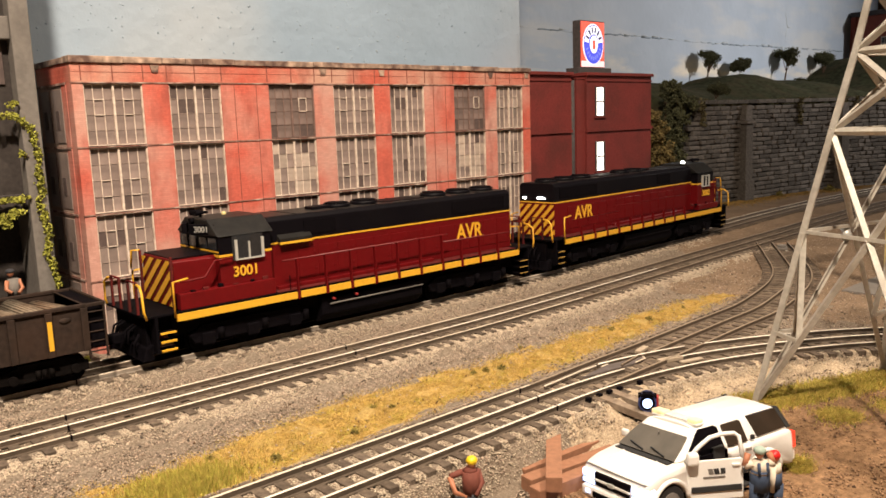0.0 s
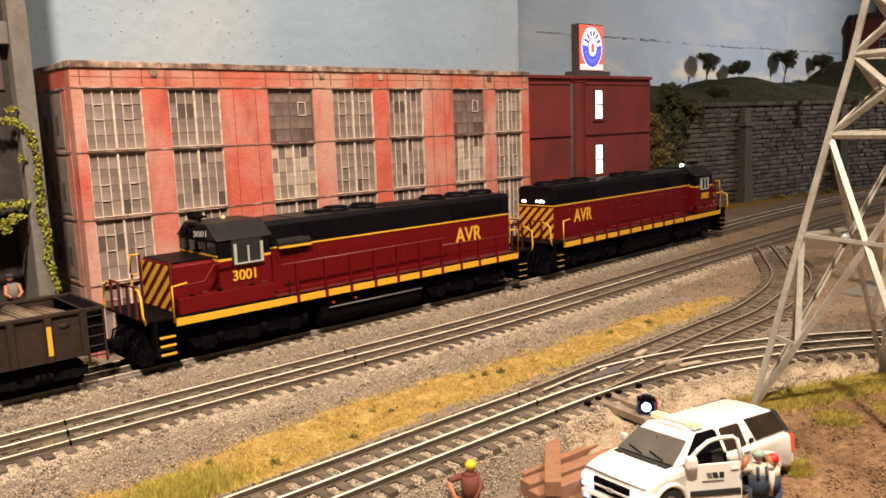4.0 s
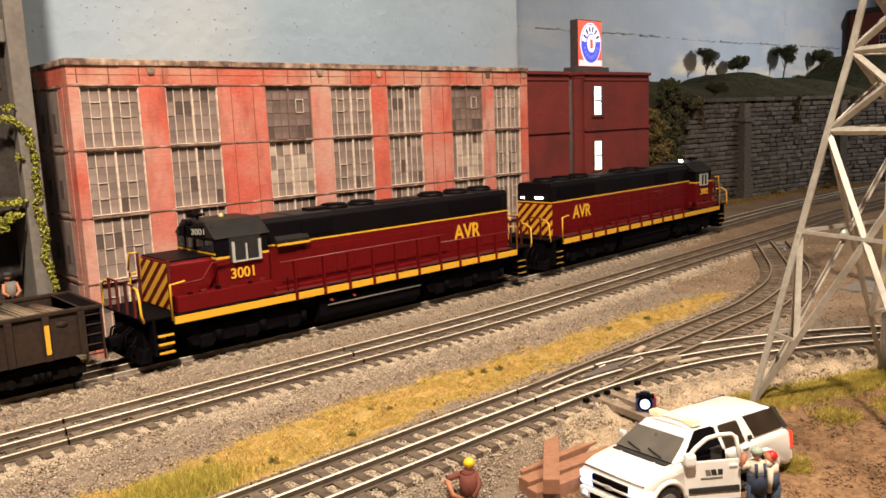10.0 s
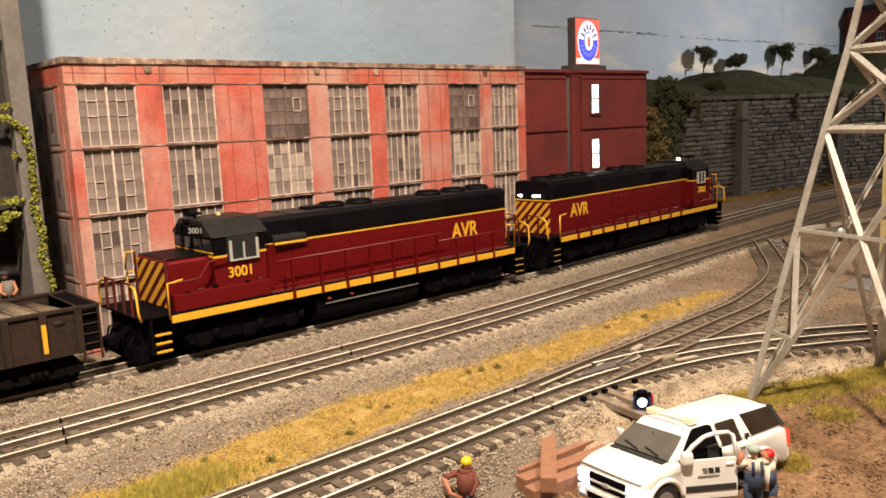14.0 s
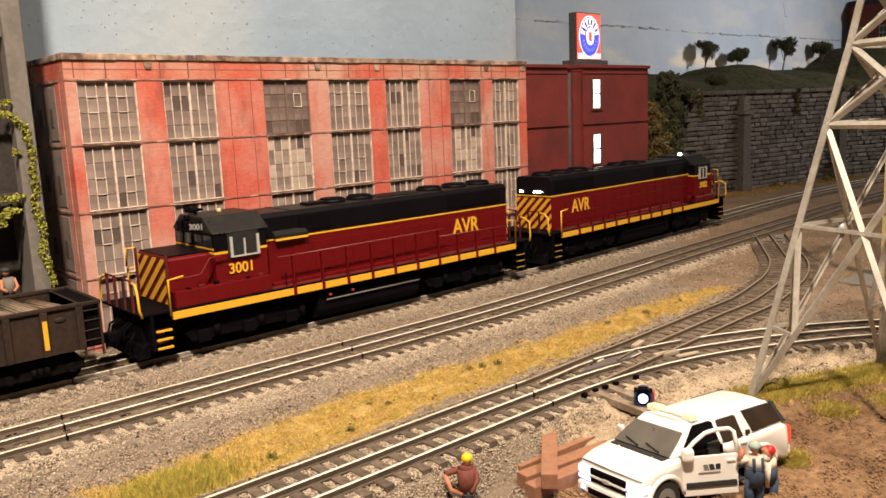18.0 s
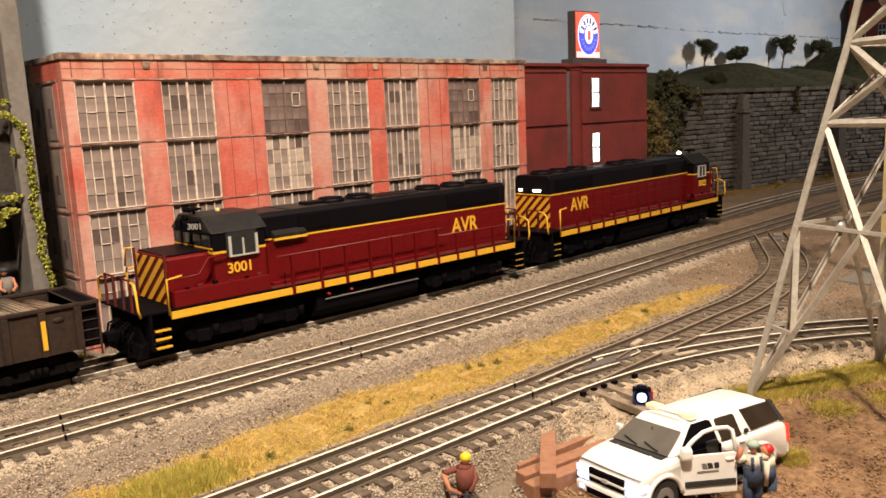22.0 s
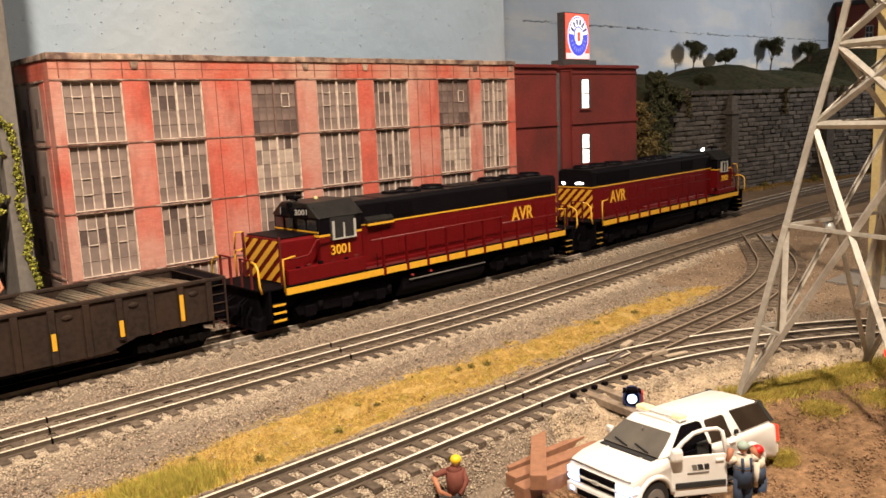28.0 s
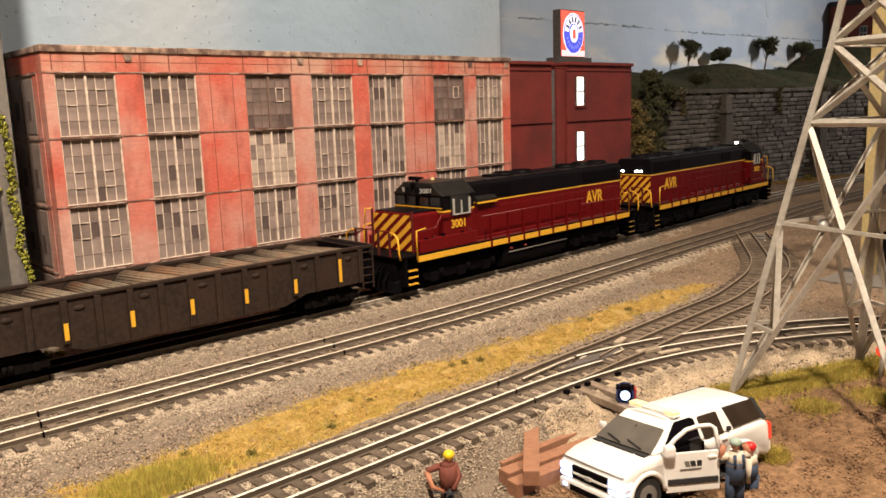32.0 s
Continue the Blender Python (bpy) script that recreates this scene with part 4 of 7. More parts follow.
    for e in (-1, 1):
        x = e * (S + 0.0165)
        part("pilot", box(x - 0.002, -0.025, 0.0125, x + 0.003, 0.025, DZ - 0.0018, 0.0006), M["under"], ob)
        part("plow", prism([(x - e * 0.002, 0.016), (x + e * 0.004, 0.013), (x + e * 0.007, 0.0045), (x - e * 0.001, 0.0045)], "y", -0.029, 0.029, bevel=0.0005), M["under"], ob)
        for y in (-0.012, -0.007, 0.008, 0.013):
            part("air_hose", tube([(x + e * 0.003, y, 0.027), (x + e * 0.009, y * 1.1, 0.024), (x + e * 0.011, y * 1.2, 0.015)], 0.0009), M["under"], ob)
        part("coupler", box(min(x, x + e * 0.017), -0.0035, 0.0145, max(x, x + e * 0.017), 0.0035, 0.0215, 0.0008), M["under"], ob)
        for y in (-0.018, 0.018):
            part("brake_hose", tube([(x + e * 0.004, y, 0.022), (x + e * 0.008, y, 0.016), (x + e * 0.007, y, 0.009)], 0.0010), M["under"], ob)
    words(number, 0.0105, M["yellow"], ob, pose(-0.1165 + D, -CW - 0.0006, 0.0570, 90, 0, 0), "road_digit")
    words(number, 0.0105, M["yellow"], ob, pose(-0.1165 + D, CW + 0.0006, 0.0570, 90, 0, 180), "road_digit")
    for s, rz in ((-1, 0), (1, 180)):
        words("AVR", 0.0184, M["yellow"], ob, pose(0.1190 + (0.004 if second else 0), s * (HW + 0.0006), 0.0578, 90, 0, rz) @ Matrix.Diagonal((0.94, 1.06, 1, 1)), "company_letter")
    wheels = []
    for cx in (-0.1120, 0.1120):
        for s in (-1, 1):
            tr = part("truck_frame", prism([(cx - 0.050, 0.016), (cx - 0.040, 0.0225), (cx + 0.040, 0.0225), (cx + 0.050, 0.016), (cx + 0.046, 0.0095), (cx - 0.046, 0.0095)], "y", s * 0.027 - 0.0015, s * 0.027 + 0.0015, bevel=0.0006), M["under"], ob)
            for dx in (-0.036, 0.0, 0.036):
                part("axle_box", box(cx + dx - 0.005, s * 0.0293 - 0.0010, 0.0075, cx + dx + 0.005, s * 0.0293 + 0.0010, 0.0165, 0.0008), M["under"], tr)
                part("spring", tube([(cx + dx + 0.010, s * 0.0285, 0.0105), (cx + dx + 0.010, s * 0.0285, 0.0185)], 0.0026, seg=8), M["under"], tr)
        for dx in (-0.036, 0.0, 0.036):
            wheels.append((wheelset(ob, cx + dx, 0.0105), 0.0105))
    return ob, wheels


def wheelset(parent, x, r):
    bm = bmesh.new()
    for s in (-1, 1):
        tube([(0, s * 0.0148, 0), (0, s * 0.0190, 0)], r, bm, seg=20, smooth=False)
        tube([(0, s * 0.0138, 0), (0, s * 0.0148, 0)], r + 0.0012, bm, seg=20, smooth=False)
        for k in range(5):
            a = 2 * math.pi * k / 5
            tube([(r * 0.55 * math.cos(a), s * 0.0188, r * 0.55 * math.sin(a)), (r * 0.55 * math.cos(a), s * 0.0196, r * 0.55 * math.sin(a))], 0.0012, bm, seg=6)
    tube([(0, -0.014, 0), (0, 0.014, 0)], 0.002, bm, seg=8)
    ob = part("wheelset", bm, M["under"], parent)
    ob.matrix_basis = pose(x, 0, r)
    return ob


def clip(poly, axis, lim, side):
    """The part of a polygon on one side of a line."""
    out = []
    for p, q in zip(poly, poly[1:] + poly[:1]):
        inp, inq = side * p[axis] <= side * lim, side * q[axis] <= side * lim
        if inp:
            out.append(p)
        if inp != inq:
            t = (lim - p[axis]) / (q[axis] - p[axis])
            out.append((p[0] + t * (q[0] - p[0]), p[1] + t * (q[1] - p[1])))
    return out


def stripes(parent, x, hw, z0, z1, e):
    """Diagonal yellow bars across an end face, cut to the face."""
    slope, pitch, thick = (-0.78, 0.0108, 0.0057) if e < 0 else (1.0, 0.0100, 0.0052)
    reach = abs(slope) * hw
    for k in range(-6, 14):
        z = z0 - reach + pitch * (k + 4.2)
        poly = [(-hw, z - slope * hw), (hw, z + slope * hw), (hw, z + slope * hw + thick), (-hw, z - slope * hw + thick)]
        poly = clip(clip(poly, 1, z1, 1), 1, z0, -1)
        if len(poly) >= 3:
            part("warning_stripe", prism(poly, "x", min(x, x + e * 0.0004), max(x, x + e * 0.0004)), M["yellow"], parent)


M["red_lens_off"] = mat("red_valve_paint", (0.35, 0.03, 0.03), 0.5)
M["walkway"] = mat("dusty_maroon_walkway", (0.10, 0.012, 0.011), 0.8, var=0.3, stain=(0.03, 0.012, 0.01), stain_amount=0.6, stain_scale=90, spec=0.2)
M["yellow_dull"] = mat("dirty_yellow_paint", (0.42, 0.25, 0.05), 0.6, var=0.2)
M["grey_digits"] = mat("dim_grey_digits", (0.34, 0.33, 0.31), 0.6, var=0.1)
M["railtop_dull"] = mat("dull_rail_steel", (0.76, 0.67, 0.54), 0.45, 0.15, var=0.15, stain=(0.40, 0.31, 0.22), stain_amount=0.55, stain_scale=22)
M["railtop_brown"] = mat("brown_rail_steel", (0.29, 0.228, 0.165), 0.5, 0.1, var=0.15, stain=(0.24, 0.185, 0.13), stain_amount=0.55, stain_scale=22)
# Scuffed black, paled further to hold the light from above.
M["roof_black_lit"] = mat("lit_scuffed_black_roof", (0.010, 0.0095, 0.009), 0.45, var=0.3, stain=(0.028, 0.026, 0.023), stain_amount=0.5, stain_scale=120, spec=0.3)
M["brass"] = mat("yellow_beacon_lens", (0.65, 0.55, 0.25), 0.3)
M["beacon_lit"] = mat("lit_beacon", (0.9, 0.9, 0.8), 0.3, glow=(1.0, 0.95, 0.8), glow_strength=16)
M["maroon_lite"] = mat("worn_maroon_rail", (0.13, 0.007, 0.008), 0.4, var=0.15)


# ---------------------------------------------------------------- gondola
PIPE_SKEW = 0.0045


def gondola():
    """Right end at x = 0, the car reaching to -x."""
    ob = thing("gondola_car", Matrix(), "weathered dark brown gondola car loaded with pipes", "freight car")
    L, W, zb, zt = 0.300, 0.0325, 0.0182, 0.0500
    for s in (-1, 1):
        body = [(-L, zt), (-L, zb + 0.0035), (-L + 0.055, zb + 0.0035), (-L + 0.075, zb - 0.003), (-0.075, zb - 0.003), (-0.055, zb + 0.0035), (0, zb + 0.0035), (0, zt)]
        y0, y1 = sorted((s * (W - 0.0012), s * W))
        part("side_wall", prism(body, "y", y0, y1), M["gondola"], ob)
        y0, y1 = sorted((s * (W - 0.0018), s * (W + 0.0016)))
        part("top_rail", box(-L, y0, zt, 0, y1, zt + 0.0025, 0.0005), M["gondola"], ob)
        n = 14
        for k in range(n):
            x = -0.0020 - 0.0213 * k
            low = zb + 0.0035 if k < 4 or k > n - 4 else zb - 0.003
            y0, y1 = sorted((s * W, s * (W + 0.0018)))
            part("side_rib", box(x - 0.0022, y0, low, x + 0.0022, y1, zt, 0.0004), M["gondola"], ob)
            if k % 2 == 1 or k == 1:
                part("reflector_strip", box(x - 0.0014, *sorted((s * (W + 0.0018), s * (W + 0.0022)))[:1], zb + 0.006 if k != 1 else zb + 0.008, x + 0.0014, sorted((s * (W + 0.0018), s * (W + 0.0022)))[1], zb + 0.017 if k != 1 else zb + 0.0265), M["yellow"], ob, "yellow reflector strip")
            if k % 2 == 0 and k < n - 1:
                part("dent", ball((x - 0.0115, s * W, zb + 0.0252), 0.0032, squash=(1.2, 0.30, 0.6)), M["gondola"], ob)
    for x0, x1 in ((-0.0014, 0.0118), (-L - 0.0118, -L + 0.0014)):
        part("end_bay", box(x0, -W + 0.0045, zb + 0.004, x1, W - 0.0045, zt + 0.0012), M["under"], ob)
        xe = x1 - 0.0022 if x0 > -0.1 else x0
        part("end_sill", box(xe, -W - 0.001, zt - 0.0005, xe + 0.0022, W + 0.001, zt + 0.0025, 0.0004), M["gondola"], ob)
        for s in (-1, 1):
            part("top_rail", box(x0, s * W - 0.0014, zt, x1, s * W + 0.0014, zt + 0.0022, 0.0004), M["gondola"], ob)
    part("floor", box(-L, -W + 0.0012, zb + 0.008, 0, W - 0.0012, zb + 0.010), M["gondola"], ob)
    part("underframe", box(-L + 0.002, -0.0225, zb + 0.0015, -0.002, 0.0225, zb + 0.008), M["under"], ob)
    for x0, x1 in ((-L, -L + 0.0014), (-0.0014, 0)):
        part("end_wall", box(x0, -W + 0.0012, zb + 0.008, x1, W - 0.0012, zt + 0.0015), M["gondola"], ob)
    for s in (-1, 1):
        for x in (-0.0005, -L - 0.0105):
            for dx in (0.0, 0.011):
                part("ladder_rail", box(x + dx - 0.0006, s * (W + 0.001) - 0.0006, zb - 0.002, x + dx + 0.0006, s * (W + 0.001) + 0.0006, zt), M["gondola"], ob)
            for z in (0.0205, 0.0270, 0.0335, 0.0400, 0.0465):
                part("ladder_rung", tube([(x, s * (W + 0.001), z), (x + 0.011, s * (W + 0.001), z)], 0.0005), M["gondola"], ob)
    for e, x in ((1, 0.0), (-1, -L)):
        part("coupler", box(min(x, x + e * 0.024), -0.0035, 0.0145, max(x, x + e * 0.024), 0.0035, 0.0215, 0.0008), M["under"], ob)
    # load of corrugated pipes lying askew across the car
    rng = random.Random(4)
    x = -0.0105
    while x > -L + 0.022:
        r = rng.uniform(0.0062, 0.0088)
        z = zt - r * 0.74 + rng.uniform(-0.0014, 0.0012)
        k = PIPE_SKEW + rng.uniform(-0.004, 0.004)
        pts = [(x + k, -W + 0.003, z - 0.001), (x - k, W - 0.003, z - 0.0020 + rng.uniform(-0.0015, 0.0015))]
        pipe = part("pipe", tube(pts, r, seg=14), M["load"], ob)
        d = (Vector(pts[1]) - Vector(pts[0])).normalized()
        u = d.cross(Vector((0, 0, 1))).normalized()
        w = u.cross(d)
        for q in range(13):
            a = math.pi * (q / 12)
            o = r * (math.cos(a) * u + abs(math.sin(a)) * w)
            part("rib", tube([tuple(Vector(pts[0]) + o), tuple(Vector(pts[1]) + o)], 0.00045, seg=5), M["load"], pipe)
        x -= r * 2.55 * rng.choice([0.95, 1.0, 1.25])
    wheels = []
    for cx in (-0.0270, -L + 0.0270):
        for s in (-1, 1):
            tr = part("truck_frame", prism([(cx - 0.027, 0.0140), (cx - 0.013, 0.0190), (cx + 0.013, 0.0190), (cx + 0.027, 0.0140), (cx + 0.027, 0.0080), (cx + 0.012, 0.0072), (cx - 0.012, 0.0072), (cx - 0.027, 0.0080)], "y", s * 0.0255 - 0.0014, s * 0.0255 + 0.0014, bevel=0.0005), M["truck_grime"], ob)
            for dx in (-0.004, 0.0, 0.004):
                part("spring", tube([(cx + dx, s * 0.0275, 0.0085), (cx + dx, s * 0.0275, 0.0140)], 0.0016, seg=7), M["truck_grime"], tr)
        for s in (-1, 1):
            for dx in (-0.0185, 0.0185):
                part("bearing_cap", tube([(cx + dx, s * 0.0265, 0.0105), (cx + dx, s * 0.0292, 0.0105)], 0.0030, seg=10), M["truck_grime"], ob)
        for dx in (-0.0185, 0.0185):
            wheels.append((wheelset(ob, cx + dx, 0.0090), 0.0090))
    return ob, wheels


# ---------------------------------------------------------------- pylon
def pylon():
    ob = thing("lattice_tower", Matrix(), "pale grey steel lattice pylon standing on the grass bank", "pylon")
    c, d0, turn = Vector((0.2530, -0.3781)), 0.0805, radians(118.7)
    levels = [-0.026, -0.010, 0.1467, 0.1885, 0.222, 0.26]
    shrink = [1.045, 1.0, 0.5631, 0.4395, 0.36, 0.29]

    def corner(i, z):
        k = float(np.interp(z, levels, shrink)) * d0
        return Vector((c.x + k * math.cos(turn + i * math.pi / 2), c.y + k * math.sin(turn + i * math.pi / 2), z))
    mid_f = 1 / (1 + shrink[2])
    for i in range(4):
        j = (i + 1) % 4
        out = Vector((math.cos(turn + i * math.pi / 2), math.sin(turn + i * math.pi / 2), 0))
        face = Vector((math.cos(turn + (i + 0.5) * math.pi / 2), math.sin(turn + (i + 0.5) * math.pi / 2), 0))
        part("leg", angle_bar(corner(i, levels[0]), corner(i, levels[1]), 0.0040, out), M["pylon"], ob)
        for a, b in zip(levels[1:], levels[2:]):
            part("leg", angle_bar(corner(i, a), corner(i, b), 0.0040, out), M["pylon"], ob)
            part("cross_brace", angle_bar(corner(i, a), corner(j, b), 0.0029, face), M["pylon"], ob)
            part("cross_brace", angle_bar(corner(j, a), corner(i, b), 0.0029, face), M["pylon"], ob)
            part("girt", angle_bar(corner(i, b), corner(j, b), 0.0030, face), M["pylon"], ob)
        # thin girt through the crossing of the lower braces, and the short posts under its ends
        a, b = levels[1], levels[2]
        z_mid = corner(i, a).lerp(corner(j, b), mid_f).z
        part("girt", bar(corner(i, z_mid + 0.0015), corner(j, z_mid + 0.0015), 0.0019), M["pylon"], ob)
        for p, q in ((i, j), (j, i)):
            knee = corner(p, a).lerp(corner(q, b), 0.265)
            part("sub_post", angle_bar(knee, corner(p, z_mid + 0.001), 0.0032, face), M["pylon"], ob)
            part("strut", bar(corner(p, a + (z_mid - a) * 0.43), knee, 0.0021), M["pylon"], ob)
    spot = corner(0, levels[1]).lerp(corner(3, levels[2]), 0.60)
    fl = part("floodlight", tube([(spot.x + 0.001, spot.y + 0.001, spot.z + 0.006), (spot.x - 0.0015, spot.y - 0.0015, spot.z + 0.0005)], 0.0024, r1=0.0034, seg=12), M["silver"], ob)
    part("flood_cap", ball((spot.x + 0.001, spot.y + 0.001, spot.z + 0.006), 0.0026), M["under"], fl)
    return ob


def angle_bar(a, b, w, out):
    """An L-section bar from a to b, its corner turned towards out."""
    bm = bmesh.new()
    d = (b - a).normalized()
    o = (out - out.dot(d) * d).normalized()
    s = d.cross(o)
    f1, f2, t = (s - o).normalized(), (-s - o).normalized(), w * 0.24
    rings = [[bm.verts.new(p + o * w * 0.36 + x * f1 + y * f2) for x, y in ((0, 0), (w, 0), (w, t), (t, t), (t, w), (0, w))] for p in (a, b)]
    for k in range(6):
        bm.faces.new((rings[0][k], rings[0][(k + 1) % 6], rings[1][(k + 1) % 6], rings[1][k]))
    for r in rings:
        bm.faces.new((r[0], r[1], r[2], r[3])), bm.faces.new((r[0], r[3], r[4], r[5]))
    bmesh.ops.recalc_face_normals(bm, faces=bm.faces[:])
    return bm


def bar(a, b, w, bm=None):
    """A square bar from a to b."""
    bm = bm or bmesh.new()
    d = (b - a).normalized()
    s = d.cross(Vector((0, 0, 1)))
    s = s.normalized() if s.length > 1e-4 else Vector((1, 0, 0))
    u = s.cross(d)
    h = w / 2
    vs = [bm.verts.new(p + h * (i * s + j * u)) for p in (a, b) for i, j in ((-1, -1), (1, -1), (1, 1), (-1, 1))]
    for q in ((3, 2, 1, 0), (4, 5, 6, 7), (0, 1, 5, 4), (1, 2, 6, 5), (2, 3, 7, 6), (3, 0, 4, 7)):
        bm.faces.new([vs[i] for i in q])
    return bm


# ---------------------------------------------------------------- scattered stuff
def scatter(name, xy, z, size, mats, label, rng, squash=0.8, ratio=None):
    """Many small irregular stones as one joined mesh."""
    n = len(xy)
    base = np.array([(1, 0, 0), (0, 1, 0), (-1, 0, 0), (0, -1, 0), (0, 0, 1), (0, 0, -1)], float)
    tri = np.array([(0, 1, 4), (1, 2, 4), (2, 3, 4), (3, 0, 4), (1, 0, 5), (2, 1, 5), (3, 2, 5), (0, 3, 5)])
    a = rng.uniform(0, 2 * np.pi, n)
    ca, sa = np.cos(a)[:, None], np.sin(a)[:, None]
    p = base[None] * rng.uniform(0.55, 1.25, (n, 6, 1)) * np.asarray(size).reshape(-1, 1, 1)
    p += rng.normal(0, 0.18, p.shape) * np.asarray(size).reshape(-1, 1, 1)
    x, y = p[..., 0] * ca - p[..., 1] * sa, p[..., 0] * sa + p[..., 1] * ca
    v = np.stack([x + xy[:, :1], y + xy[:, 1:2], p[..., 2] * squash + np.asarray(z).reshape(-1, 1)], -1).reshape(-1, 3)
    f = (tri[None] + 6 * np.arange(n)[:, None, None]).reshape(-1, 3)
    me = bpy.data.meshes.new(name)
    me.vertices.add(len(v))
    me.vertices.foreach_set("co", v.ravel())
    me.loops.add(f.size)
    me.loops.foreach_set("vertex_index", f.ravel().astype(np.int32))
    me.polygons.add(len(f))
    me.polygons.foreach_set("loop_start", np.arange(0, f.size, 3, dtype=np.int32))
    for m in mats:
        me.materials.append(m)
    if ratio is not None:
        me.polygons.foreach_set("material_index", np.repeat(rng.choice(len(mats), n, p=ratio), 8).astype(np.int32))
    me.update(calc_edges=True)
    ob = new(name, me)
    return tagged(ob, label, name.replace("_", " "), kind="stuff")


def blades(name, xy, z, height, width, mats, label, rng, lean=0.5, ratio=None):
    """Many thin standing fibres as one joined mesh."""
    n = len(xy)
    a = rng.uniform(0, 2 * np.pi, n)
    d = np.stack([np.cos(a), np.sin(a)], 1) * width / 2
    tip = rng.normal(0, lean, (n, 2)) * np.asarray(height).reshape(-1, 1)
    zz = np.asarray(z).reshape(-1, 1) * np.ones((n, 1))
    v = np.stack([np.hstack([xy - d, zz]), np.hstack([xy + d, zz]), np.hstack([xy + tip, zz + np.asarray(height).reshape(-1, 1)])], 1).reshape(-1, 3)
    f = np.arange(3 * n).reshape(-1, 3)
    me = bpy.data.meshes.new(name)
    me.vertices.add(len(v))
    me.vertices.foreach_set("co", v.ravel())
    me.loops.add(f.size)
    me.loops.foreach_set("vertex_index", f.ravel().astype(np.int32))
    me.polygons.add(n)
    me.polygons.foreach_set("loop_start", np.arange(0, 3 * n, 3, dtype=np.int32))
    for m in mats:
        me.materials.append(m)
    if ratio is not None:
        me.polygons.foreach_set("material_index", rng.choice(len(mats), n, p=ratio).astype(np.int32))
    me.update(calc_edges=True)
    return tagged(new(name, me), label, name.replace("_", " "), kind="stuff")


def wave(x, y, k, seed):
    """A cheap smooth noise from -1 to 1."""
    r = np.random.default_rng(seed)
    out = 0
    for i in range(5):
        a, p = r.uniform(0, 6.28, 2)
        out = out + np.sin(k * (1 + 0.6 * i) * (x * np.cos(a) + y * np.sin(a)) + p)
    return out / 3.2


GRASS_FAR = spline([(-0.5, -0.150), (-0.15, -0.150), (-0.07, -0.147), (0.02, -0.135), (0.15, -0.137), (0.245, -0.1385), (0.36, -0.136), (0.44, -0.145), (0.47, -0.156)])
GRASS_NEAR = spline([(-0.5, -0.198), (-0.15, -0.195), (-0.06, -0.192), (0.01, -0.187), (0.07, -0.181), (0.14, -0.181), (0.23, -0.176), (0.34, -0.168), (0.43, -0.162), (0.47, -0.157)])


def in_grass(x, y):
    w = 0.006 * wave(x, y, 140, 2) + 0.003 * wave(x, y, 500, 7)
    return (y < GRASS_FAR(x) + w) & (y > GRASS_NEAR(x) + w * 0.6) & (x < 0.468)


def is_dirt(x, y):
    edge = np.interp(x, BANK_X, BANK_Y) - 0.006 + 0.004 * wave(x, y, 160, 5)
    edge = edge - 0.024 * np.clip((0.17 - x) / 0.03, 0, 1)
    return (y < edge) & (x > 0.035 + 0.01 * wave(x, y, 120, 9)) & ~((x > 0.165) & (y > -0.305 - 0.39 * (x - 0.2) + 0.003 * wave(x, y, 200, 4)))


def is_sandy(x, y):
    return (x > 0.10 + 0.02 * wave(x, y, 90, 18)) & (y < np.interp(x, XS, Y3) - 0.024 + 0.004 * wave(x, y, 150, 19)) & (y > -0.40) & (x < 0.46)


